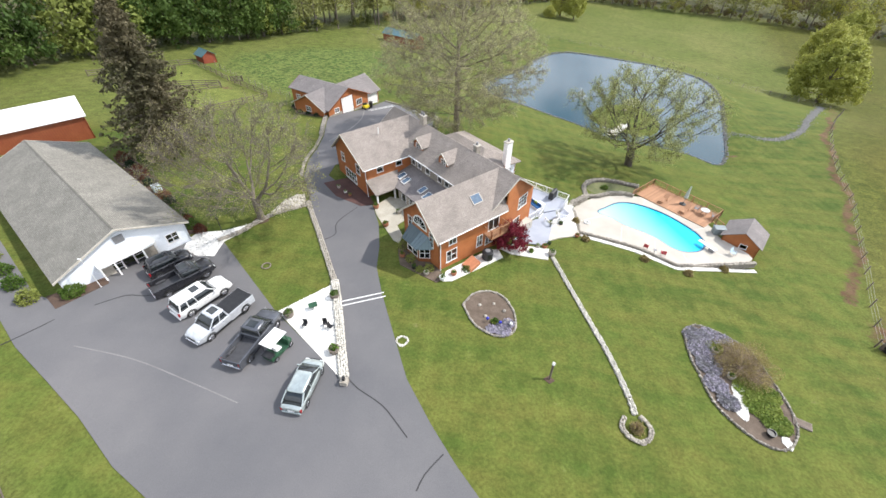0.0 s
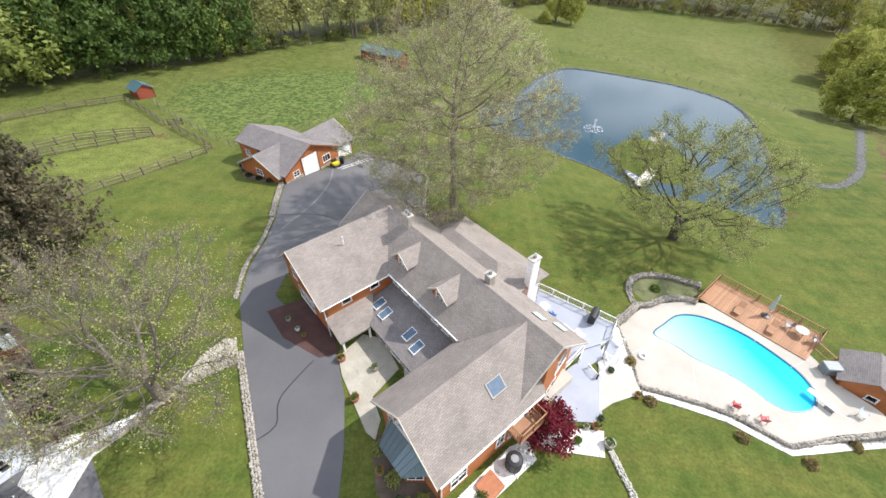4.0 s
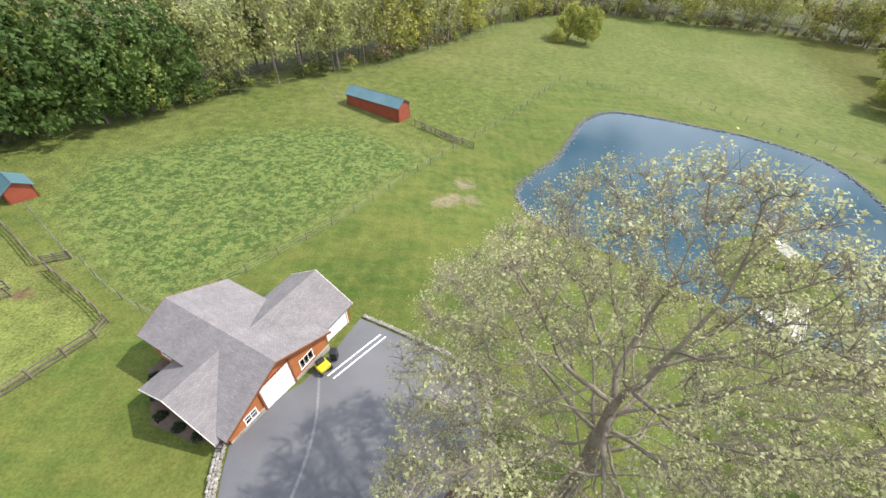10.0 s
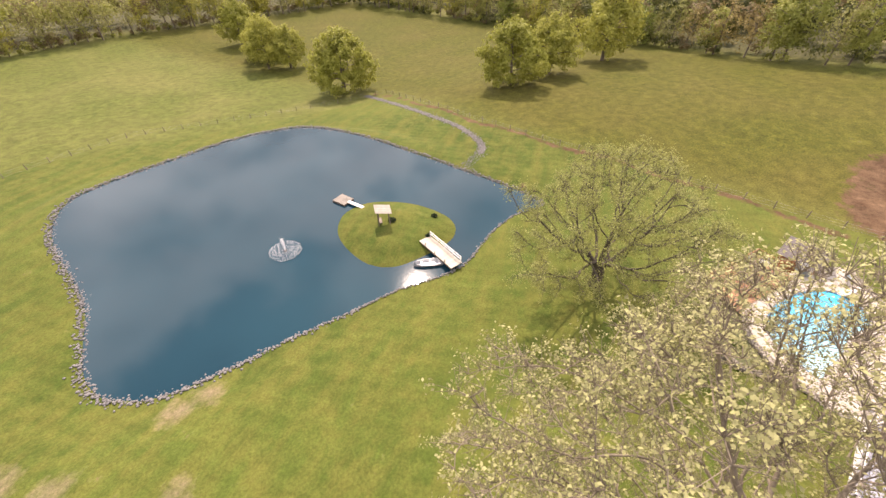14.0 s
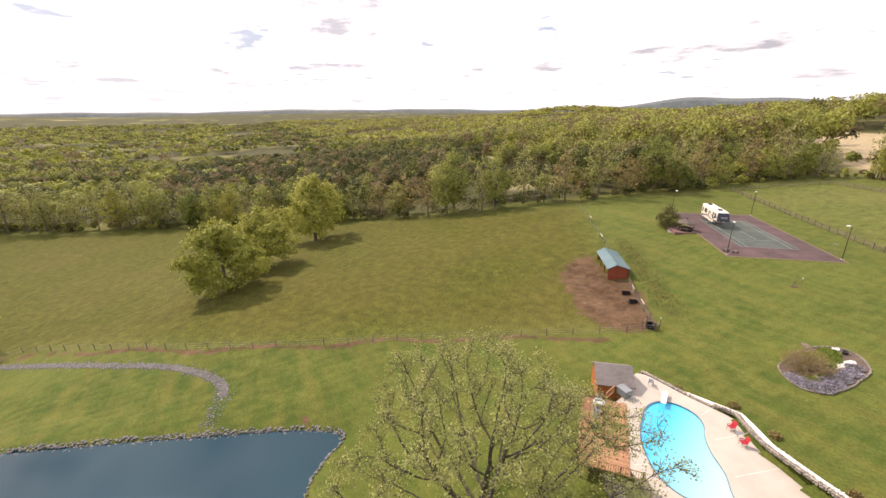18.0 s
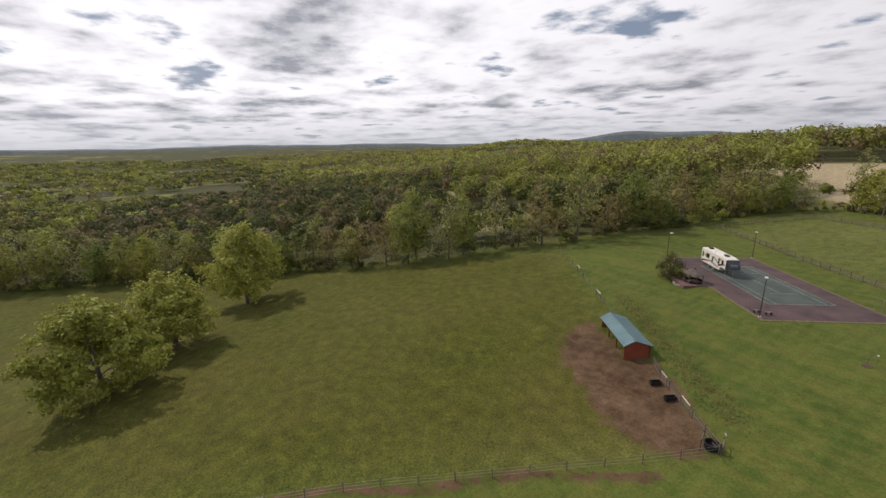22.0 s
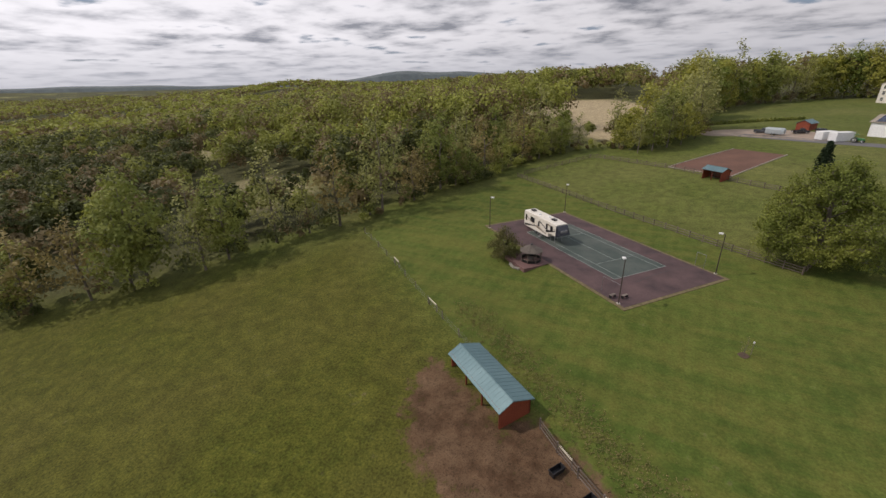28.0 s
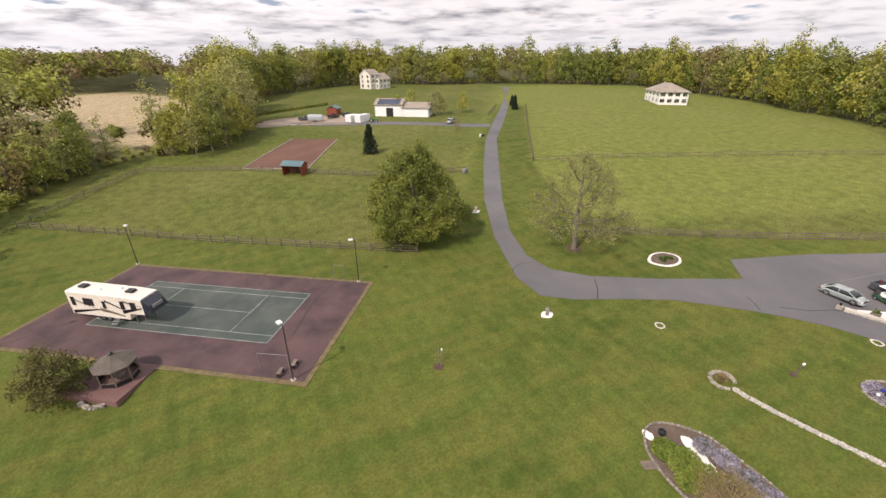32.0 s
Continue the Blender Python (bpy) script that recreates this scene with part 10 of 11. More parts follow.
for sx in (-.55, .55):
    for yy, yt in ((-.9, -.8), (.8, .6)):
        bm = bmesh.new()
        tube(bm, (sx, yy, .6), (sx, yt, 1.86), .025, n=6)
        part("roof_post", bm, M_BLACK, gc)
    for yy in (-.8, .85):
        wheel(gc, sx, yy, .23, .18)

# fifth-wheel camper on the court
rv = thing("travel_trailer", pose(72.6, -20.4, .04, 0, 0, 51), "cream fifth-wheel camper with dark swooping stripes", "camper")
bm = bmesh.new()
RVL, RW, RH = 11.2, 1.28, 3.85
loft(bm, [[(-RW, yy, z0), (RW, yy, z0), (RW, yy, zt - .12), (RW - .12, yy, zt), (-RW + .12, yy, zt), (-RW, yy, zt - .12)] for yy, z0, zt in ((-RVL / 2, .7, RH), (RVL / 2 - 2.9, .7, RH), (RVL / 2 - 2.7, 1.55, RH), (RVL / 2 - .6, 1.6, RH - .15))])
part("body", bm, plain("cream_gelcoat", (.70, .66, .58), .35), rv)
bm = bmesh.new()
loft(bm, [[(-RW, yy, z0), (RW, yy, z0), (RW * f_, yy + g_, zt - .2), (-RW * f_, yy + g_, zt - .2)] for yy, z0, zt, f_, g_ in ((RVL / 2 - .6, 1.6, RH - .02, .97, -.1), (RVL / 2 + .05, 1.7, RH - .3, .95, -.4), (RVL / 2 + .35, 1.95, RH - .9, .85, -.3))])
part("front_cap", bm, plain("dark_blue_gelcoat", (.02, .025, .04), .2, 0, .5, .5), rv, "dark moulded nose cap")
bm = bmesh.new()
box(bm, -.7, .7, RVL / 2 + .12, RVL / 2 + .3, 2.35, 2.75, .03)
part("nose_badge", bm, M_STEEL, rv)
for s in (-1, 1):
    for k, (ya, za, yb, zb, th) in enumerate(((-5.4, .95, -1.2, 1.7, .22), (-1.2, 1.75, 2.2, 1.1, .26), (2.0, 1.7, 4.9, 2.5, .26), (-5.2, 2.9, -1.4, 1.6, .13), (-.2, 3.0, 2.9, 1.75, .15), (2.4, 3.2, 4.8, 2.7, .16))):
        bm = bmesh.new()
        p, q = Vector((s * (RW + .012), ya, za)), Vector((s * (RW + .012), yb, zb))
        up_ = Vector((0, 0, th))
        vs = [bm.verts.new(v) for v in (p - up_, q - up_ * .3, q + up_ * .3, p + up_)]
        bm.faces.new(vs)
        bmesh.ops.solidify(bm, geom=bm.faces[:], thickness=.008)
        part("stripe", bm, M_BLACK if k % 2 == 0 else plain("tan_stripe", (.30, .24, .18), .4), rv)
    for ya, yb, za, zb in ((-5.2, -4.6, 1.9, 3.1), (-3.4, -1.9, 2.1, 3.1), (-.7, -.2, 1.9, 2.9), (1.9, 2.5, 2.1, 3.2), (3.3, 4.1, 2.2, 3.2)):
        bm = bmesh.new()
        box(bm, s * RW - .02, s * RW + .02, ya, yb, za, zb)
        part("window", bm, M_CARGLASS, rv)
    for yy in (-1.6, -.65):
        wheel(rv, s * 1.05, yy, .39, .26)
for yy in (-4.2, 2.6):
    bm = bmesh.new()
    box(bm, -.4, .4, yy - .5, yy + .5, RH, RH + .28, .08)
    part("air_conditioner", bm, M_BLACK, rv)
for xx, yy in ((.4, -1.5), (-.3, .8)):
    bm = bmesh.new()
    lathe(bm, [(.25, RH), (.22, RH + .2), (.05, RH + .3)], 12, (xx, yy, 0))
    part("vent_cover", bm, M_WHITE, rv)
bm = bmesh.new()
box(bm, -RW - .55, -RW, -3.6, .2, .95, 3.3, .02)
part("slide_out", bm, plain("cream_slide", (.68, .64, .56), .4), rv)
for yy in (3.0, 4.3):
    for sx in (-.8, .8):
        bm = bmesh.new()
        tube(bm, (sx, yy, 0), (sx, yy, 1.6), .05)
        part("landing_leg", bm, M_STEEL, rv)
for k in range(3):
    bm = bmesh.new()
    box(bm, RW + k * .25, RW + .25 + k * .25, .5, 1.3, .7 - k * .22, .74 - k * .22)
    part("step", bm, M_STEEL, rv)

# court lamps, shelter, benches
def court_lamp(x, y, tx, ty):
    o = thing("court_lamp", land_at(x, y, math.degrees(math.atan2(ty - y, tx - x))), "tall bronze court lamp with a white head", "lamp post", "court lamps")
    bm = bmesh.new()
    box(bm, -.22, .22, -.22, .22, -.3, .12)
    part("base", bm, M_CONCRETE, o)
    bm = bmesh.new()
    tube(bm, (0, 0, .1), (0, 0, 6.6), .085, .06, 8)
    part("pole", bm, M_POLE, o)
    bm = bmesh.new()
    tube(bm, (-.05, 0, 6.55), (.5, 0, 6.62), .04, n=6)
    part("arm", bm, M_POLE, o)
    bm = bmesh.new()
    box(bm, .25, .85, -.22, .22, 6.55, 6.75, .05)
    part("head", bm, M_LAMPHEAD, o)


for x, y in ((55.9, 1.4), (44.0, -15.0), (72.9, -37.2), (84.2, -19.8)):
    court_lamp(x, y, 63, -17)
M_ROOF_GAZ = surf("weathered_brown_shingle", (0.085, 0.07, 0.06), (0.14, 0.12, 0.10), 0.8, 14, 0.95, 0, 0.5)
M_SCREEN = plain("dark_screen_mesh", (0.03, 0.03, 0.03), 0.8)
gz = thing("court_shelter", pose(71.2, -7.4, -.35), "dark octagonal shelter with a weathered shingle roof", "gazebo")
for k in range(8):
    a, b = k * math.tau / 8, (k + 1) * math.tau / 8
    bm = bmesh.new()
    slab(bm, ((2.0 * math.cos(a), 2.0 * math.sin(a), 2.3), (2.0 * math.cos(b), 2.0 * math.sin(b), 2.3), (0.25 * math.cos(b), 0.25 * math.sin(b), 3.2), (0.25 * math.cos(a), .25 * math.sin(a), 3.2)), .08)
    part("roof_panel", bm, M_ROOF_GAZ, gz)
    bm = bmesh.new()
    slab(bm, ((1.74 * math.cos(a), 1.74 * math.sin(a), 0.05), (1.74 * math.cos(b), 1.74 * math.sin(b), 0.05), (1.74 * math.cos(b), 1.74 * math.sin(b), 0.85), (1.74 * math.cos(a), 1.74 * math.sin(a), 0.85)), .04)
    part("screen", bm, M_SCREEN, gz)
    bm = bmesh.new()
    tube(bm, (1.75 * math.cos(a), 1.75 * math.sin(a), 0), (1.75 * math.cos(a), 1.75 * math.sin(a), 2.35), .07, n=5)
    part("post", bm, M_FENCE, gz)
    bm = bmesh.new()
    tube(bm, (1.75 * math.cos(a), 1.75 * math.sin(a), .9), (1.75 * math.cos(b), 1.75 * math.sin(b), .9), .05, n=4)
    part("rail", bm, M_FENCE, gz)
bm = bmesh.new()
lathe(bm, [(.25, 3.15), (.2, 3.35), (.05, 3.5)], 8)
part("finial", bm, M_BLACK, gz)
bm = bmesh.new()
lathe(bm, [(2.0, -.3), (2.0, .02)], 8)
part("floor", bm, M_FENCE, gz)
bm = bmesh.new()
lathe(bm, [(.5, .02), (.5, .75), (.6, .78)], 12)
part("table", bm, M_POST, gz)
stone_row("shelter_wall", [(74.2, -5.6), (73.4, -4.6), (72.2, -4.2)], .5, .4, "low stone wall before the court shelter", "wall", .2, 33)
for x, y in ((56.9, .0), (55.4, -0.6)):
    o = thing("bench", land_at(x, y, 57, .1), "small pale slatted bench at the court corner", "bench", "court benches")
    for k in range(3):
        bm = bmesh.new()
        box(bm, -.5, .5, -.2 + k * .14, -.09 + k * .14, .42, .46)
        part("slat", bm, M_POST, o)
    for lx in (-.42, .42):
        bm = bmesh.new()
        box(bm, lx - .04, lx + .04, -.2, .2, -.1, .42)
        part("leg", bm, M_BLACK, o)
for p, q in (((58.6, -1.4), (56.0, .4)), ((45.6, -16.2), (46.8, -17.2))):
    o = thing("practice_frame", land_at(*p, 0, .0), "thin grey net frame at the court's edge", "frame")
    d = Vector(q) - Vector(p)
    for k in (0, 1):
        bm = bmesh.new()
        tube(bm, (d.x * k, d.y * k, 0), (d.x * k, d.y * k, 2.4), .03, n=6)
        part("post", bm, M_STEEL, o)
    bm = bmesh.new()
    tube(bm, (0, 0, 2.4), (d.x, d.y, 2.4), .025, n=6)
    part("crossbar", bm, M_STEEL, o)

# ---- fences ----
def fence(line, label, post_gap=2.6, rails=3, h=1.3, mat=M_FENCE, wire=False):
    """Posts and rails that follow the ground along a plan line."""
    pts = [Vector((*p, 0)) for p in line]
    seg = [(b - a).length for a, b in zip(pts, pts[1:])]
    total = sum(seg)
    n = max(2, round(total / post_gap))
    spots = []
    for k in range(n + 1):
        s = total * k / n
        for a, b, L in zip(pts, pts[1:], seg):
            if s <= L + 1e-6:
                spots.append(a.lerp(b, min(1, s / max(L, 1e-6))))
                break
            s -= L
    P_ = [Vector((p.x, p.y, float(land(np.array([p.x]), np.array([p.y]))[0]))) for p in spots]
    o = thing("fence", pose(*P_[0]), label, "fence")
    base = P_[0]
    rg = random.Random(int(line[0][0] * 7 + line[0][1]))
    bm = bmesh.new()
    w = .05 if wire else .065
    box(bm, -w, w, -w, w, -.3, h + .1)
    pm = mesh_of("post", bm, mat)
    bm = bmesh.new()
    if wire:
        box(bm, 0, 1, -.006, .006, -.006, .006)
    else:
        box(bm, 0, 1, -.025, .025, -.06, .06)
    rm = mesh_of("rail", bm, M_STEEL if wire else mat)
    for p in P_:
        shared("post", pm, o, Matrix.Translation(p - base) @ pose(0, 0, 0, rg.uniform(-3, 3), rg.uniform(-3, 3), rg.uniform(0, 40)))
    for k, (a, b) in enumerate(zip(P_, P_[1:])):
        d = b - a
        for r in range(rails):
            z = h * (r + .75) / rails - .05 + rg.uniform(-.03, .03)
            X = d.normalized()
            Y = Vector((-X.y, X.x, 0)).normalized()
            Z = X.cross(Y)
            m = Matrix(((X.x * d.length, Y.x, Z.x, 0), (X.y * d.length, Y.y, Z.y, 0), (X.z * d.length, Y.z, Z.z, 0), (0, 0, 0, 1)))
            m.translation = a - base + Vector((0, 0, z))
            shared("wire" if wire else "rail", rm, o, m)
    return o


RAIL = "weathered brown post-and-rail fence"
fence([(93.8, -62.7), (72.8, -47.8), (56.8, -35.6), (46.3, -28.0), (33.0, -18.6)], RAIL + " along the tennis court paddock")
fence([(33.0, -18.6), (31.6, -21.4)], RAIL + " returning by the maple")
fence([(92.5, -65.5), (76.8, -89), (52.8, -75), (38, -62.2), (26, -54), (7, -47)], RAIL + " round the upper paddock", 3.0)
fence([(5.5, -9.5), (1.2, -6.2), (-9.3, 1.7), (-20.5, 9.6), (-34.5, 18.4), (-52, 27.5)], RAIL + " along the front pasture")
fence([(-12.4, -45.2), (-30.1, -69.4), (-66.4, -116.5)], RAIL + " beside the upper drive", 3.2)
fence([(-12.4, -45.2), (-30, -38), (-58.6, -22.6), (-96, 0)], RAIL + " across the front pasture", 4.0, 2)
fence([(-38, -104), (-55, -123)], RAIL + " beside the farm lane", 3.2)
fence([(-67.5, 103.2), (-60, 98.4), (-53.8, 93.9)], RAIL + " of the small paddock")
fence([(-52.0, 93.2), (-49.1, 91.4), (-44.5, 88.7), (-40.4, 85.8), (-43.2, 79.1), (-45.6, 73), (-48.3, 67.4), (-49.4, 63.2)], RAIL + " of the horse paddock")
fence([(-67.5, 103.2), (-74, 96), (-80, 86)], RAIL + " at the paddock's far side", 3.0)
fence([(-66, 77.5), (-62.2, 84.6), (-57, 88.6), (-53.6, 90.0)], RAIL + " dividing the paddock")
fence([(-64, 74.5), (-60, 80.2), (-55.5, 85.4), (-52.6, 89.0)], RAIL + " dividing the paddock")
fence([(-49.4, 94.7), (-43.7, 90.5), (-36.6, 87.0)], "thin wire-and-post fence behind the garage", 3.0, 3, 1.2, M_POST, True)
fence([(-62.2, 103.6), (-56.4, 99.1), (-51.2, 95.4)], "thin wire-and-post fence from the small shed", 3.0, 3, 1.2, M_POST, True)
fence([(-53.3, 94.2), (-51.3, 95.3)], RAIL + " closing the grass lane", 2.4, 4, 1.2)
fence([(-36.6, 88.4), (-33.3, 91.7), (-27.1, 99.8), (-20.4, 109.4), (-16, 118.2), (-6.4, 135.6), (8, 156.5), (23, 182.8)], "thin wire-and-post pasture fence", 4.2, 3, 1.2, M_POST, True)
fence([(-6.8, 136.3), (-11, 139.8), (-15.6, 143.6)], RAIL + " from the pasture barn")
fence([(-3.6, 135.0), (-8.6, 138.2), (-14.2, 142.2)], RAIL + " from the pasture barn")
fence([(-31.5, 150.5), (-40, 160), (-30, 176), (-10, 206), (14, 252)], "thin post fence at the wood's edge", 5, 3, 1.2, M_POST, True)
fence([(23, 182.8), (60, 178), (100, 140), (108, 133), (104.4, 128.4), (93.6, 115.8), (83.8, 103.1), (76.5, 91.0), (71.0, 80.5), (65.1, 67.3), (54.0, 47.9), (49.9, 41.3), (45.8, 34.4)], "long thin wire-and-post pasture fence", 4.0, 3, 1.2, M_POST, True)
fence([(45.8, 34.2), (51.2, 30.4), (57.0, 26.4), (59.6, 24.2)], RAIL + " beside the run-in shed", 2.8, 3, 1.3)
fence([(69.4, 17.6), (78.4, 11.9), (95, .6), (109, -8.8)], "thin wire-and-post field fence", 4.6, 3, 1.2, M_POST, True)
for a, b in (((52.8, 29.2), (51.0, 30.5)), ((57.2, 26.2), (55.8, 27.2)), ((92, 2.4), (94, 1.0)), ((79, 11.4), (81, 10.2))):
    o = thing("white_board", land_at(*a, 0, 1.15), "new pale rail board on the fence", "board", "white boards")
    d = Vector(b) - Vector(a)
    zb = float(land(np.array([b[0]]), np.array([b[1]]))[0] - land(np.array([a[0]]), np.array([a[1]]))[0])
    bm = bmesh.new()
    tube(bm, (0, 0, 0), (d.x, d.y, zb), .09, n=4)
    part("board", bm, plain("pale_new_wood", (.55, .50, .38), .7), o)
    for k in (0, 1):
        bm = bmesh.new()
        tube(bm, (d.x * k, d.y * k, zb * k - 1.3), (d.x * k, d.y * k, zb * k + .1), .06, n=4)
        part("post", bm, M_FENCE, o)


def trough(x, y, turn, label):
    o = thing("water_trough", land_at(x, y, turn), label, "trough", "troughs")
    bm = bmesh.new()
    rows = [[(-.75 * k, -.32 * k, z), (.75 * k, -.32 * k, z), (.75 * k, .32 * k, z), (-.75 * k, .32 * k, z)] for k, z in ((.85, .05), (1, .6), (.92, .6), (.8, .15))]
    loft(bm, rows)
    part("tub", bm, M_BLACK, o)
    for lx in (-.6, .6):
        bm = bmesh.new()
        box(bm, lx - .05, lx + .05, -.3, .3, -.05, .06)
        part("foot", bm, M_BLACK, o)


trough(53.9, 29.6, 60, "black rubber feed trough on the bare earth")
trough(56.9, 28.0, 60, "black rubber feed trough on the bare earth")
o = thing("stock_tank", land_at(46.7, 34.0, 20), "round dark stock tank boxed by rails at the fence corner", "stock tank")
bm = bmesh.new()
lathe(bm, [(.75, 0), (.8, .7), (.72, .7), (.7, .2)], 18)
part("tank", bm, M_BLACK, o)
for lx in (-.95, .95):
    for ly in (-.95, .95):
        bm = bmesh.new()
        box(bm, lx - .06, lx + .06, ly - .06, ly + .06, -.2, 1.3)
        part("post", bm, M_FENCE, o)
for lx in (-.95, .95):
    bm = bmesh.new()
    tube(bm, (lx, -.95, 1.0), (lx, .95, 1.0), .05, n=4)
    part("rail", bm, M_POST, o)
o = thing("hydrant", land_at(45.9, 33.0), "slim white-headed yard hydrant", "hydrant")
bm = bmesh.new()
tube(bm, (0, 0, 0), (0, 0, 1.6), .03)
part("pipe", bm, M_POST, o)
bm = bmesh.new()
tube(bm, (0, 0, 1.5), (.15, 0, 1.75), .07)
part("head", bm, M_WHITE, o)

# rank weeds on the unmown strip beside the run-in shed's fence
rng = np.random.default_rng(91)
k = rng.random(2600)
wx, wy = 77 - 30 * k + rng.normal(0, 1.3, 2600) - 0.8, 9.5 + 20 * k + rng.normal(0, 1.3, 2600) - 1.2
c = np.repeat(np.stack((wx, wy, land(wx, wy) + 0.04), -1), 4, 0)
v, f = leaves_np(c, 0.075, rng, 0.9, 0.10)
tagged(new("rank_weeds", mesh_np("rank_weeds", v, f, foliage("dry_rank_weeds", (0.09, 0.10, 0.028), (0.24, 0.20, 0.08), scale=0.8))), "rough straw-flecked weeds on the unmown strip by the fence", "weeds", kind="stuff")

# ---- pond island ----
IZ = WATER + .9
gzb = thing("island_shelter", pose(37.8, 104.0, IZ, 0, 0, 30), "small open shelter with a pale plank roof on the island", "shelter")
for lx in (-.75, .75):
    for ly in (-.75, .75):
        bm = bmesh.new()
        tube(bm, (lx * 1.15, ly * 1.15, -.4), (lx, ly, 2.2), .07, n=5)
        part("post", bm, M_POST, gzb)
for k in range(8):
    bm = bmesh.new()
    slab(bm, ((-1.15 + k * .29, -1.2, 2.2), (-.88 + k * .29, -1.2, 2.2), (-.88 + k * .29, 1.2, 2.65), (-1.15 + k * .29, 1.2, 2.65)), .05)
    part("roof_plank", bm, surf("bleached_planks", (.30, .28, .24), (.38, .355, .31), 1, 10, .9, 0, .2, .1), gzb)
bm = bmesh.new()
box(bm, -.7, .7, .3, .7, .35, .45)
part("seat", bm, M_POST, gzb)
M_PALEWOOD = surf("sun_bleached_planks", (.46, .42, .35), (.58, .54, .46), .8, 10, .85, 0, .25, .12)
M_DOCK = surf("weathered_grey_planks", (.20, .18, .155), (.29, .265, .23), .8, 10, .9, 0, .25, .12)
dk = thing("floating_dock", pose(42.4, 113.2, WATER, 0, 0, -107), "weathered two-part floating dock", "dock")
for q in ((-1.3, 1.3, -1.1, 1.1),):
    n = 8
    for k in range(n):
        bm = bmesh.new()
        x0 = q[0] + (q[1] - q[0]) * k / n
        box(bm, x0 + .01, x0 + (q[1] - q[0]) / n - .01, q[2], q[3], .3, .36)
        part("plank", bm, M_DOCK, dk)
    bm = bmesh.new()
    box(bm, q[0], q[1], q[2], q[3], -.2, .29)
    part("float", bm, M_FENCE, dk)
bm = bmesh.new()
box(bm, 1.2, 4.4, -.3, .3, .34, .42)
part("gangplank", bm, M_WHITE, dk)
br = thing("footbridge", pose(33.75, 94.0, WATER + .75, 0, 0, -126), "pale plank footbridge to the island with one white rail", "bridge")
bmp = bmesh.new()
box(bmp, -.13, .13, -.95, .95, -.03, .03)
pk = mesh_of("plank", bmp, M_PALEWOOD)
for k in range(26):
    xx = -3.5 + k * .28
    shared("plank", pk, br, pose(xx, 0, .12 - .02 * (xx / 1.8) ** 2))
for s in (-.8, .8):
    bm = bmesh.new()
    box(bm, -3.7, 3.6, s - .07, s + .07, -.3, -.03)
    part("beam", bm, M_FENCE, br)
for k in range(5):
    bm = bmesh.new()
    box(bm, -3.4 + k * 1.7 - .05, -3.4 + k * 1.7 + .05, .85, .95, 0, .95)
    part("post", bm, M_WHITE, br)
for z in (.5, .92):
    bm = bmesh.new()
    box(bm, -3.5, 3.5, .86, .94, z, z + .1)
    part("rail", bm, M_WHITE, br)
for k in range(3):
    bm = bmesh.new()
    box(bm, -2.2 + k * 2.2 - .05, -2.2 + k * 2.2 + .05, -.95, -.85, -.2, .6)
    part("post", bm, M_POST, br)
bt = thing("rowing_boat", pose(31.7, 95.0, WATER - .05, 0, 0, 25), "pale grey flat-bottomed rowing boat by the bank", "boat")
bm = bmesh.new()
out, inn_ = [], []
for yy, w_, z_ in ((-1.9, .62, .5), (-.6, .72, .45), (.8, .66, .47), (1.6, .4, .55), (2.1, .06, .65)):
    out.append([(-w_, yy, z_), (-w_ * .75, yy, 0), (w_ * .75, yy, 0), (w_, yy, z_), (w_ * .93, yy, z_), (w_ * .68, yy, .07), (-w_ * .68, yy, .07), (-w_ * .93, yy, z_)])
loft(bm, out)
part("hull", bm, plain("bare_aluminium", (.5, .52, .54), .45, .4), bt)
for yy in (-1.4, -.2, 1.0):
    bm = bmesh.new()
    box(bm, -.6, .6, yy - .14, yy + .14, .3, .34)
    part("thwart", bm, M_WHITE, bt)
fo = thing("fountain", pose(28.8, 115.6, WATER), "white fountain jet playing in the pond", "fountain")
rg = np.random.default_rng(4)
zz = rg.random(700) ** .8 * 2.2
q = rg.normal(0, 1, (700, 2)) * (.03 + .035 * zz)[:, None] + (.05 * zz)[:, None]
v, f = leaves_np(np.c_[q, zz], .045, rg, spread=.03)
a = rg.random(900) * math.tau
r_ = 2.3 * np.sqrt(rg.random(900))
v2, f2 = leaves_np(np.c_[r_ * np.cos(a), r_ * np.sin(a), np.full(900, .03)], .045, rg, up=3, spread=.02)
c = new("spray", mesh_np("spray", np.r_[v, v2], np.r_[f, f2 + len(v)], plain("white_water", (.8, .82, .85), .4)))
c.parent = fo
c["kind"] = "stuff"
bm = bmesh.new()
lathe(bm, [(.3, -.1), (.3, .08), (.1, .12)], 12)
part("float", bm, M_BLACK, fo)
for x, y, r in ((41.6, 97.2, .5), (36.6, 96.6, .4), (38.4, 102.9, .6)):
    shrub(x, y, r, .5, M_LEAF_FIR, "dark clump of sedge on the island", int(x * 3), None, 260, .1, group="sedges")

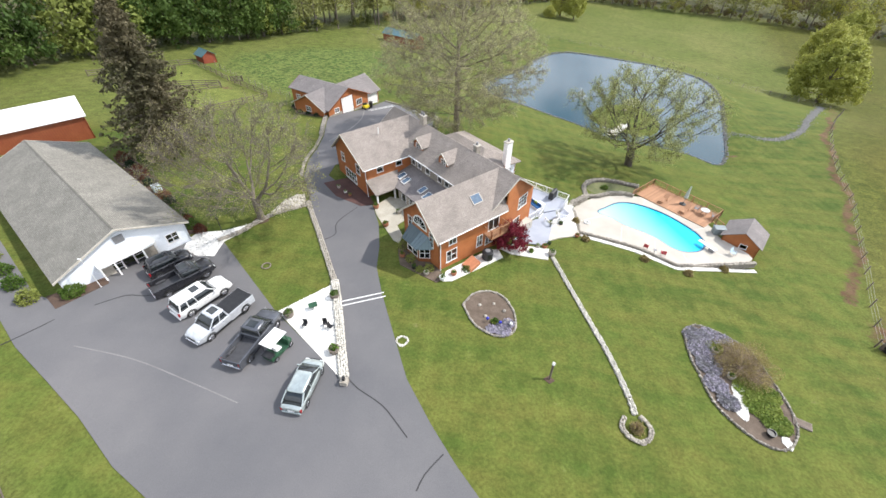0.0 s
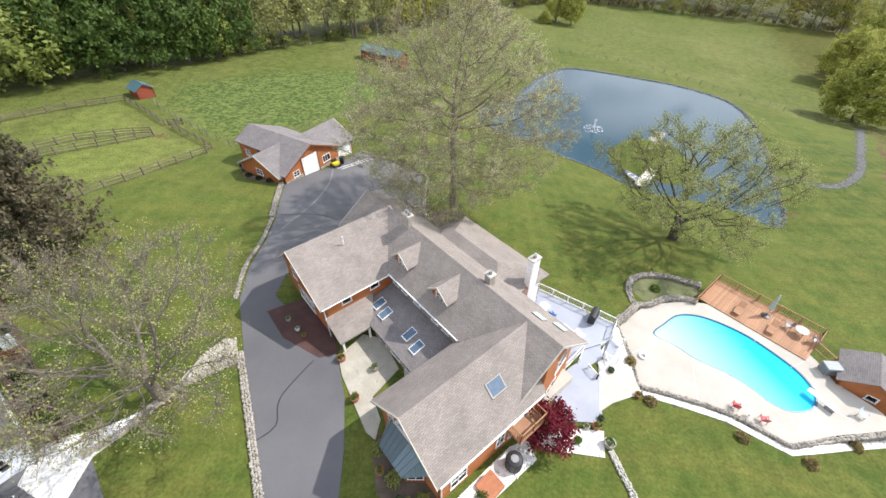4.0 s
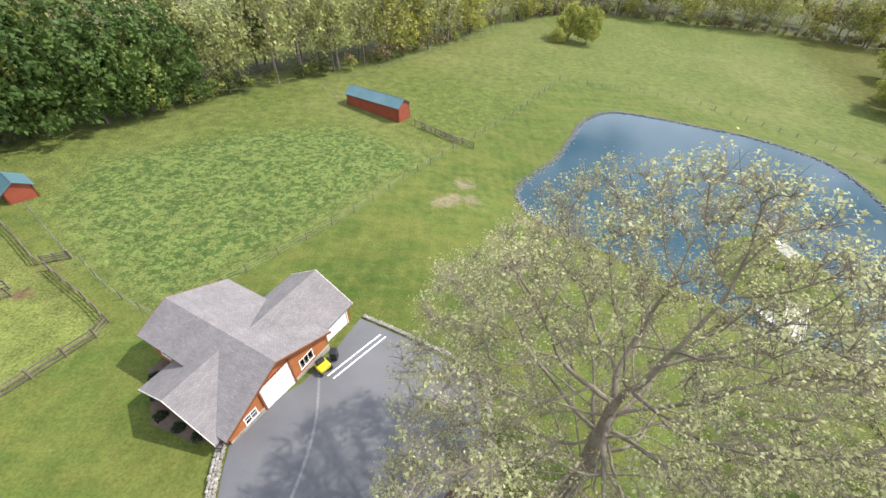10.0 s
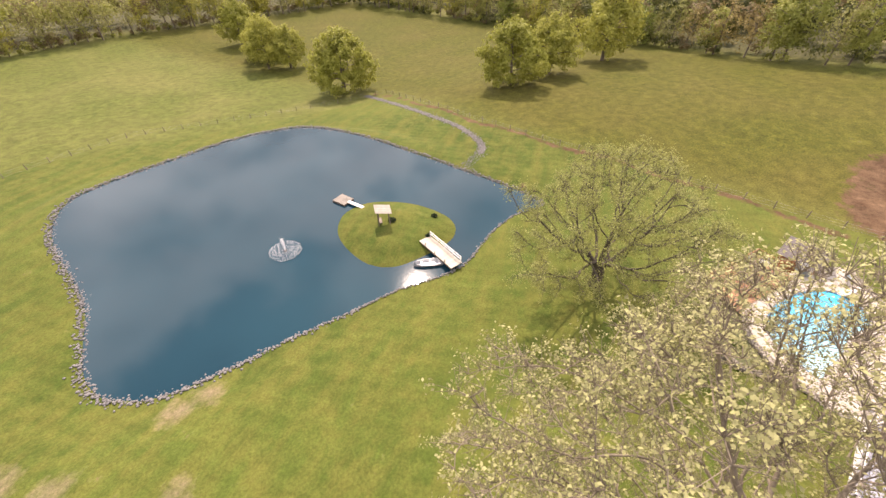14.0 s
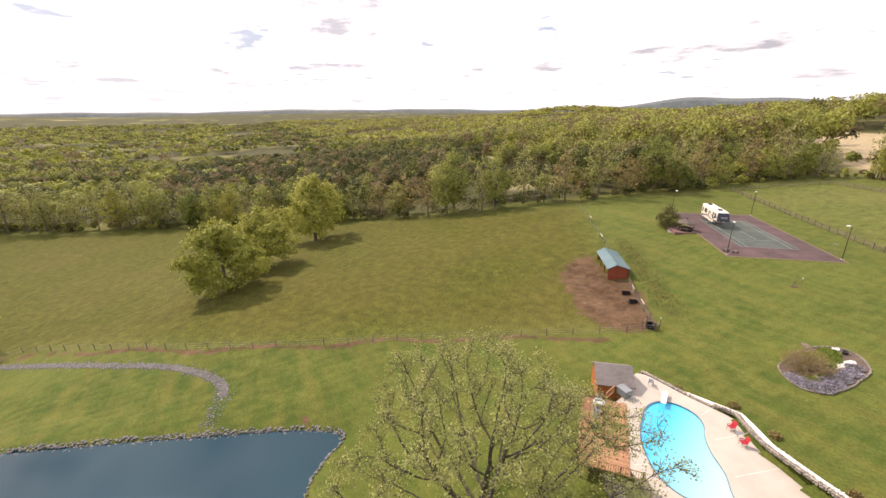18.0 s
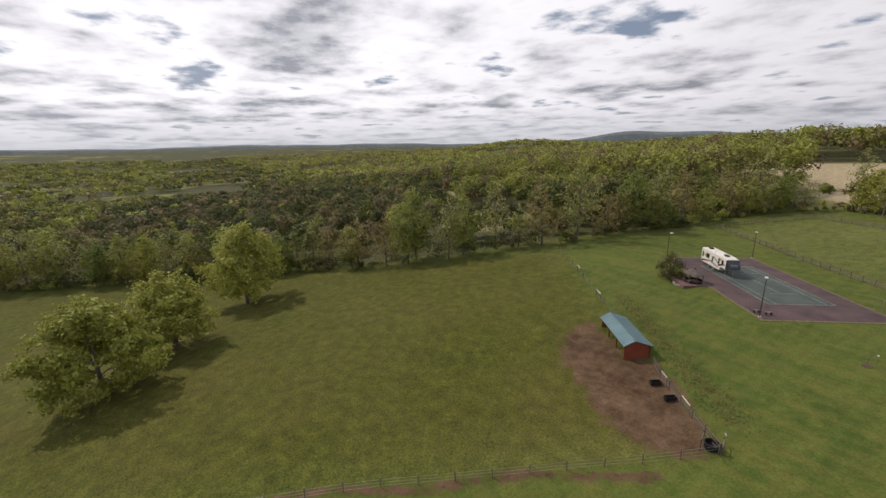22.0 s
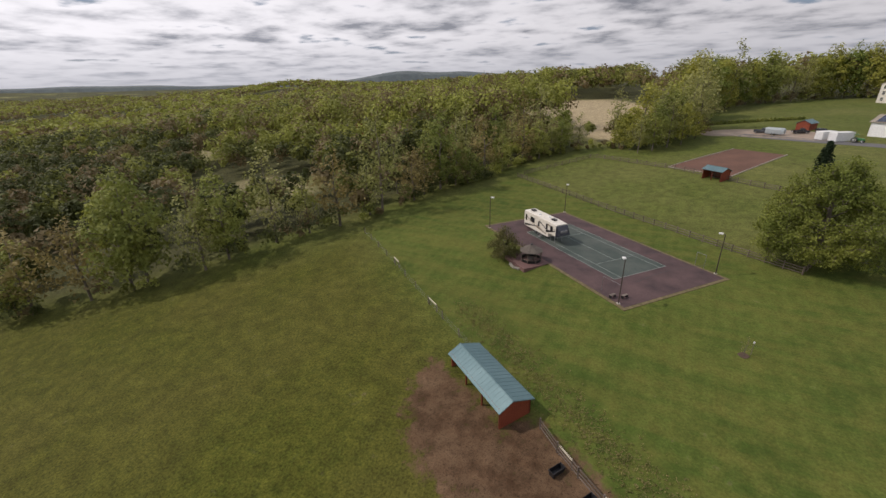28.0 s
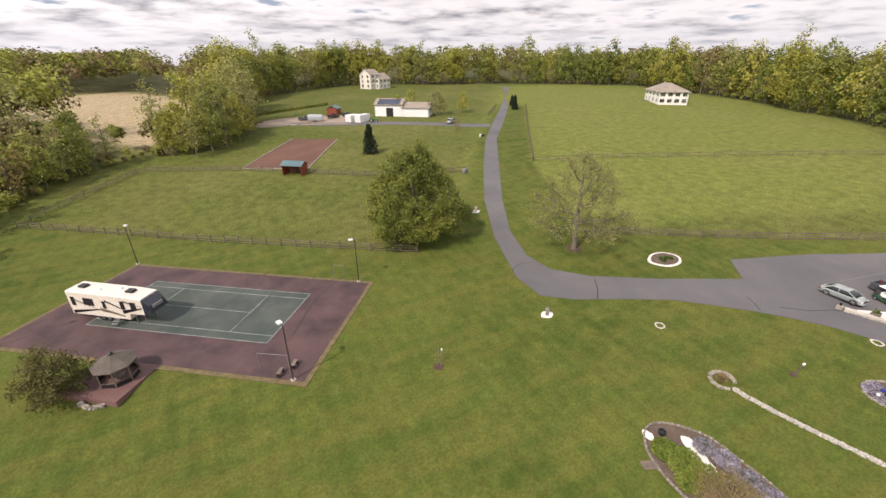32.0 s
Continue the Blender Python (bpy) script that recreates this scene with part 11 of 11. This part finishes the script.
# ---- neighbouring farm and houses up the drive ----
def far_house(name, m, parts, label, wall_mat, roof_mat):
    o = thing(name, m, label, "house")
    for x0, x1, y0, y1, h, rise, along, rows in parts:
        nwx, nwy = max(1, int((x1 - x0) / 3)), max(1, int((y1 - y0) / 3.4))
        hx = [((x1 - x0) * (k + .5) / nwx - .75, (x1 - x0) * (k + .5) / nwx + .75, z, z + 1.6, 2, 2) for k in range(nwx) for z in rows]
        hy = [((y1 - y0) * (k + .5) / nwy - .75, (y1 - y0) * (k + .5) / nwy + .75, z, z + 1.6, 2, 2) for k in range(nwy) for z in rows]
        gx_, gy_ = (rise, 0) if along == "y" else (0, rise)
        wall(o, (x0, y0), (x1, y0), -1.5, h, hx, wall_mat, gx_)
        wall(o, (x1, y0), (x1, y1), -1.5, h, hy, wall_mat, gy_)
        wall(o, (x1, y1), (x0, y1), -1.5, h, hx, wall_mat, gx_)
        wall(o, (x0, y1), (x0, y0), -1.5, h, hy, wall_mat, gy_)
        gable_roof(o, x0, x1, y0, y1, h, h + rise, along, .5, .4, roof_mat, .15, trim=False)
    return o


h1 = far_house("tall_house", land_at(-38, -238, 205), [(-7, 1, -5, 5, 8.6, 3.0, "x", (.8, 3.7, 6.4)), (1, 10, -5, 4, 6.6, 2.6, "x", (.8, 3.7)), (-3, 7, -8.5, -5, 5.8, 1.2, "x", (.8, 3.7))], "tall cream three-storey house with tan roofs and porches", M_WHITEWALL, M_ROOF_FAR)
far_house("woods_house", land_at(225, -152, 100), [(-6.5, 6.5, -4.5, 4.5, 6.4, 4.0, "x", (.8, 3.6))], "small red-brown house half hidden in the woods", M_RED, M_ROOF_FAR)
h2 = thing("hip_house", land_at(-137, -98, 232), "white two-storey house with a brown hipped roof", "house")
h2.scale = (1.28, 1.15, 0.92)
for a, b in (((-9, -5.5), (9, -5.5)), ((9, -5.5), (9, 5.5)), ((9, 5.5), (-9, 5.5)), ((-9, 5.5), (-9, -5.5))):
    LL = (Vector(b) - Vector(a)).length
    wall(h2, a, b, -1.5, 5.9, [(LL * (k + .5) / 4 - .85, LL * (k + .5) / 4 + .85, z, z + 1.7, 2, 2) for k in range(4) for z in (.8, 3.7)], plain("bright_stucco", (.78, .77, .74), .8))
for q in (((-9.6, -6.1, 5.7), (9.6, -6.1, 5.7), (4, 0, 9.6), (-4, 0, 9.6)), ((9.6, 6.1, 5.7), (-9.6, 6.1, 5.7), (-4, 0, 9.6), (4, 0, 9.6)), ((9.6, -6.1, 5.7), (9.6, 6.1, 5.7), (4, 0, 9.6)), ((-9.6, 6.1, 5.7), (-9.6, -6.1, 5.7), (-4, 0, 9.6))):
    bm = bmesh.new()
    slab(bm, q, .15)
    part("roof", bm, M_ROOF_FAR, h2)
bm = bmesh.new()
box(bm, 2, 10.5, 5.5, 8.5, -.5, .3)
part("porch", bm, M_FENCE, h2)
barnw = far_house("farm_shop", land_at(-11.2, -122, -37.5), [(-9.5, 1, -3, 5, 3.4, 1.6, "x", ()), (1, 12, -4, 5, 4.4, 1.8, "x", ())], "long white farm workshop with tan roof and dark door", plain("white_steel_siding", (.78, .79, .80), .6), M_ROOF_FAR)
bm = bmesh.new()
box(bm, 4.6, 7.4, 4.98, 5.08, -.3, 3.0)
part("door_opening", bm, M_BLACK, barnw)
bm = bmesh.new()
slab(bm, ((2, 5.3, 4.42), (11, 5.3, 4.42), (11, 1.2, 6.0), (2, 1.2, 6.0)), .06)
part("solar_panel", bm, plain("blue_black_panel", (.03, .04, .07), .2), barnw)
for x, y, t, L_, w_, h_, m_, lab, cat in ((9.5, -116.5, 35, 6, 2.6, 2.6, M_WHITE, "white shipping container by the farm workshop", "container"), (12.6, -119, 35, 5, 2.6, 2.5, M_WHITE, "white storage container in the farmyard", "container")):
    o = thing("container", land_at(x, y, t), lab, cat, "containers")
    bm = bmesh.new()
    box(bm, -L_ / 2, L_ / 2, -w_ / 2, w_ / 2, 0, h_, .04)
    part("body", bm, m_, o)
    bm = bmesh.new()
    box(bm, L_ / 2, L_ / 2 + .05, -w_ / 2 + .1, w_ / 2 - .1, .15, h_ - .15)
    part("door", bm, plain("pale_doors", (.7, .71, .72), .5), o)
shed("yard_shed", land_at(15.5, -137.0, 150), 4.0, 6.0, 2.6, 1.0, M_RED, M_TEAL, "red open yard shed with a teal roof", "shed", hole=True, ribs=.8)
o = thing("horse_trailer", land_at(24.5, -126.5, 60), "silver horse trailer parked in the farmyard", "trailer")
bm = bmesh.new()
loft(bm, [ring8(-2.6, 1.0, .5, 2.5, .85), ring8(2.0, 1.0, .5, 2.5, .85), ring8(2.8, .75, .7, 2.2, .6)])
part("body", bm, plain("pale_blue_silver", (.45, .50, .53), .35, .3), o)
for sx in (-.95, .95):
    for yy in (-.5, .3):
        wheel(o, sx, yy, .35)
for x, y, t, pt, k_, lab in ((-17.5, -97.0, 120, PT_SILVER, "suv", "dark blue SUV parked by the farm workshop"), (17, -130, 100, PT_BLACK, "pickup", "old dark pickup in the farmyard"), (27.5, -131, 70, PT_GREY, "pickup", "grey pickup in the farmyard"), (11.5, -129, 20, PT_BLACK, "suv", "dark car beside the yard shed")):
    vehicle("parked_car", x, y, t, lab, "car", pt, 4.8, 1.9, 1.8, 1.15, 1.08, k_, .36, group="farm vehicles")
o = thing("tractor", land_at(6.5, -113.5, 60), "green tractor with yellow wheels", "tractor")
bm = bmesh.new()
loft(bm, [ring8(-.6, .45, .7, 1.4, .4), ring8(.2, .4, .7, 1.35, .36), ring8(1.7, .38, .7, 1.25, .32)])
part("body", bm, plain("farm_green", (.02, .16, .04), .4), o)
bm = bmesh.new()
box(bm, -.55, .55, -.9, .1, 2.3, 2.4)
for lx in (-.5, .5):
    tube(bm, (lx, -.8, 1.2), (lx, -.8, 2.3), .04, n=4)
part("canopy", bm, plain("farm_green_roof", (.02, .16, .04), .4), o)
for sx in (-.7, .7):
    wheel(o, sx, -.5, .75, .4)
    wheel(o, sx * .8, 1.3, .42, .25)
for x, y, s in ((-20.5, -114.5, .62), (-24, -118, .5), (-33, -115.6, .55), (-15, -127, .6), (-8, -124, .5)):
    tree("farm_tree", (BARE_T if s > .6 else VARIANTS[2]), x, y, x * 9, "spring tree beside the farm workshop", s, "farm trees")
tree("farm_tree", VARIANTS[3], -13.4, -86.2, 0, "small bushy reddish tree by the drive", .3, "farm trees")
for k in range(26):
    t = k / 25
    shrub(46 - 36 * t, -152 - 16 * t, .7, 1.3, M_LEAF_WOOD, "small evergreen in the hedge row behind the farmyard", 200 + k, n=90, leaf=.3, group="hedge row", name="hedge_shrub")
o = thing("propane_tank", land_at(7.2, -46.6, 30), "grey utility box by the paddock corner", "utility box")
bm = bmesh.new()
box(bm, -.8, .8, -.4, .4, 0, .9, .1)
part("casing", bm, M_STEEL, o)
bm = bmesh.new()
box(bm, -.7, .7, -.3, .3, .9, .97, .02)
part("lid", bm, M_STEEL, o)
o = thing("drive_sign", land_at(-14.8, -73.8, 30), "low dark hedge and white sign stone by the drive", "sign stone")
bm = bmesh.new()
box(bm, -.4, .4, -.2, .2, 0, .9, .08)
part("stone", bm, M_WHITE, o)
bm = bmesh.new()
box(bm, -2.2, -.6, -.4, .4, 0, .6, .15)
part("hedge", bm, M_LEAF_FIR, o)
ch = far_house("red_house", land_at(131, -80, 30), [(-4, 4, -5, 5, 4.5, 3.0, "y", (1, ))], "red-brown house with a steep dark roof among the trees", M_RED, M_ROOF_SHOP)
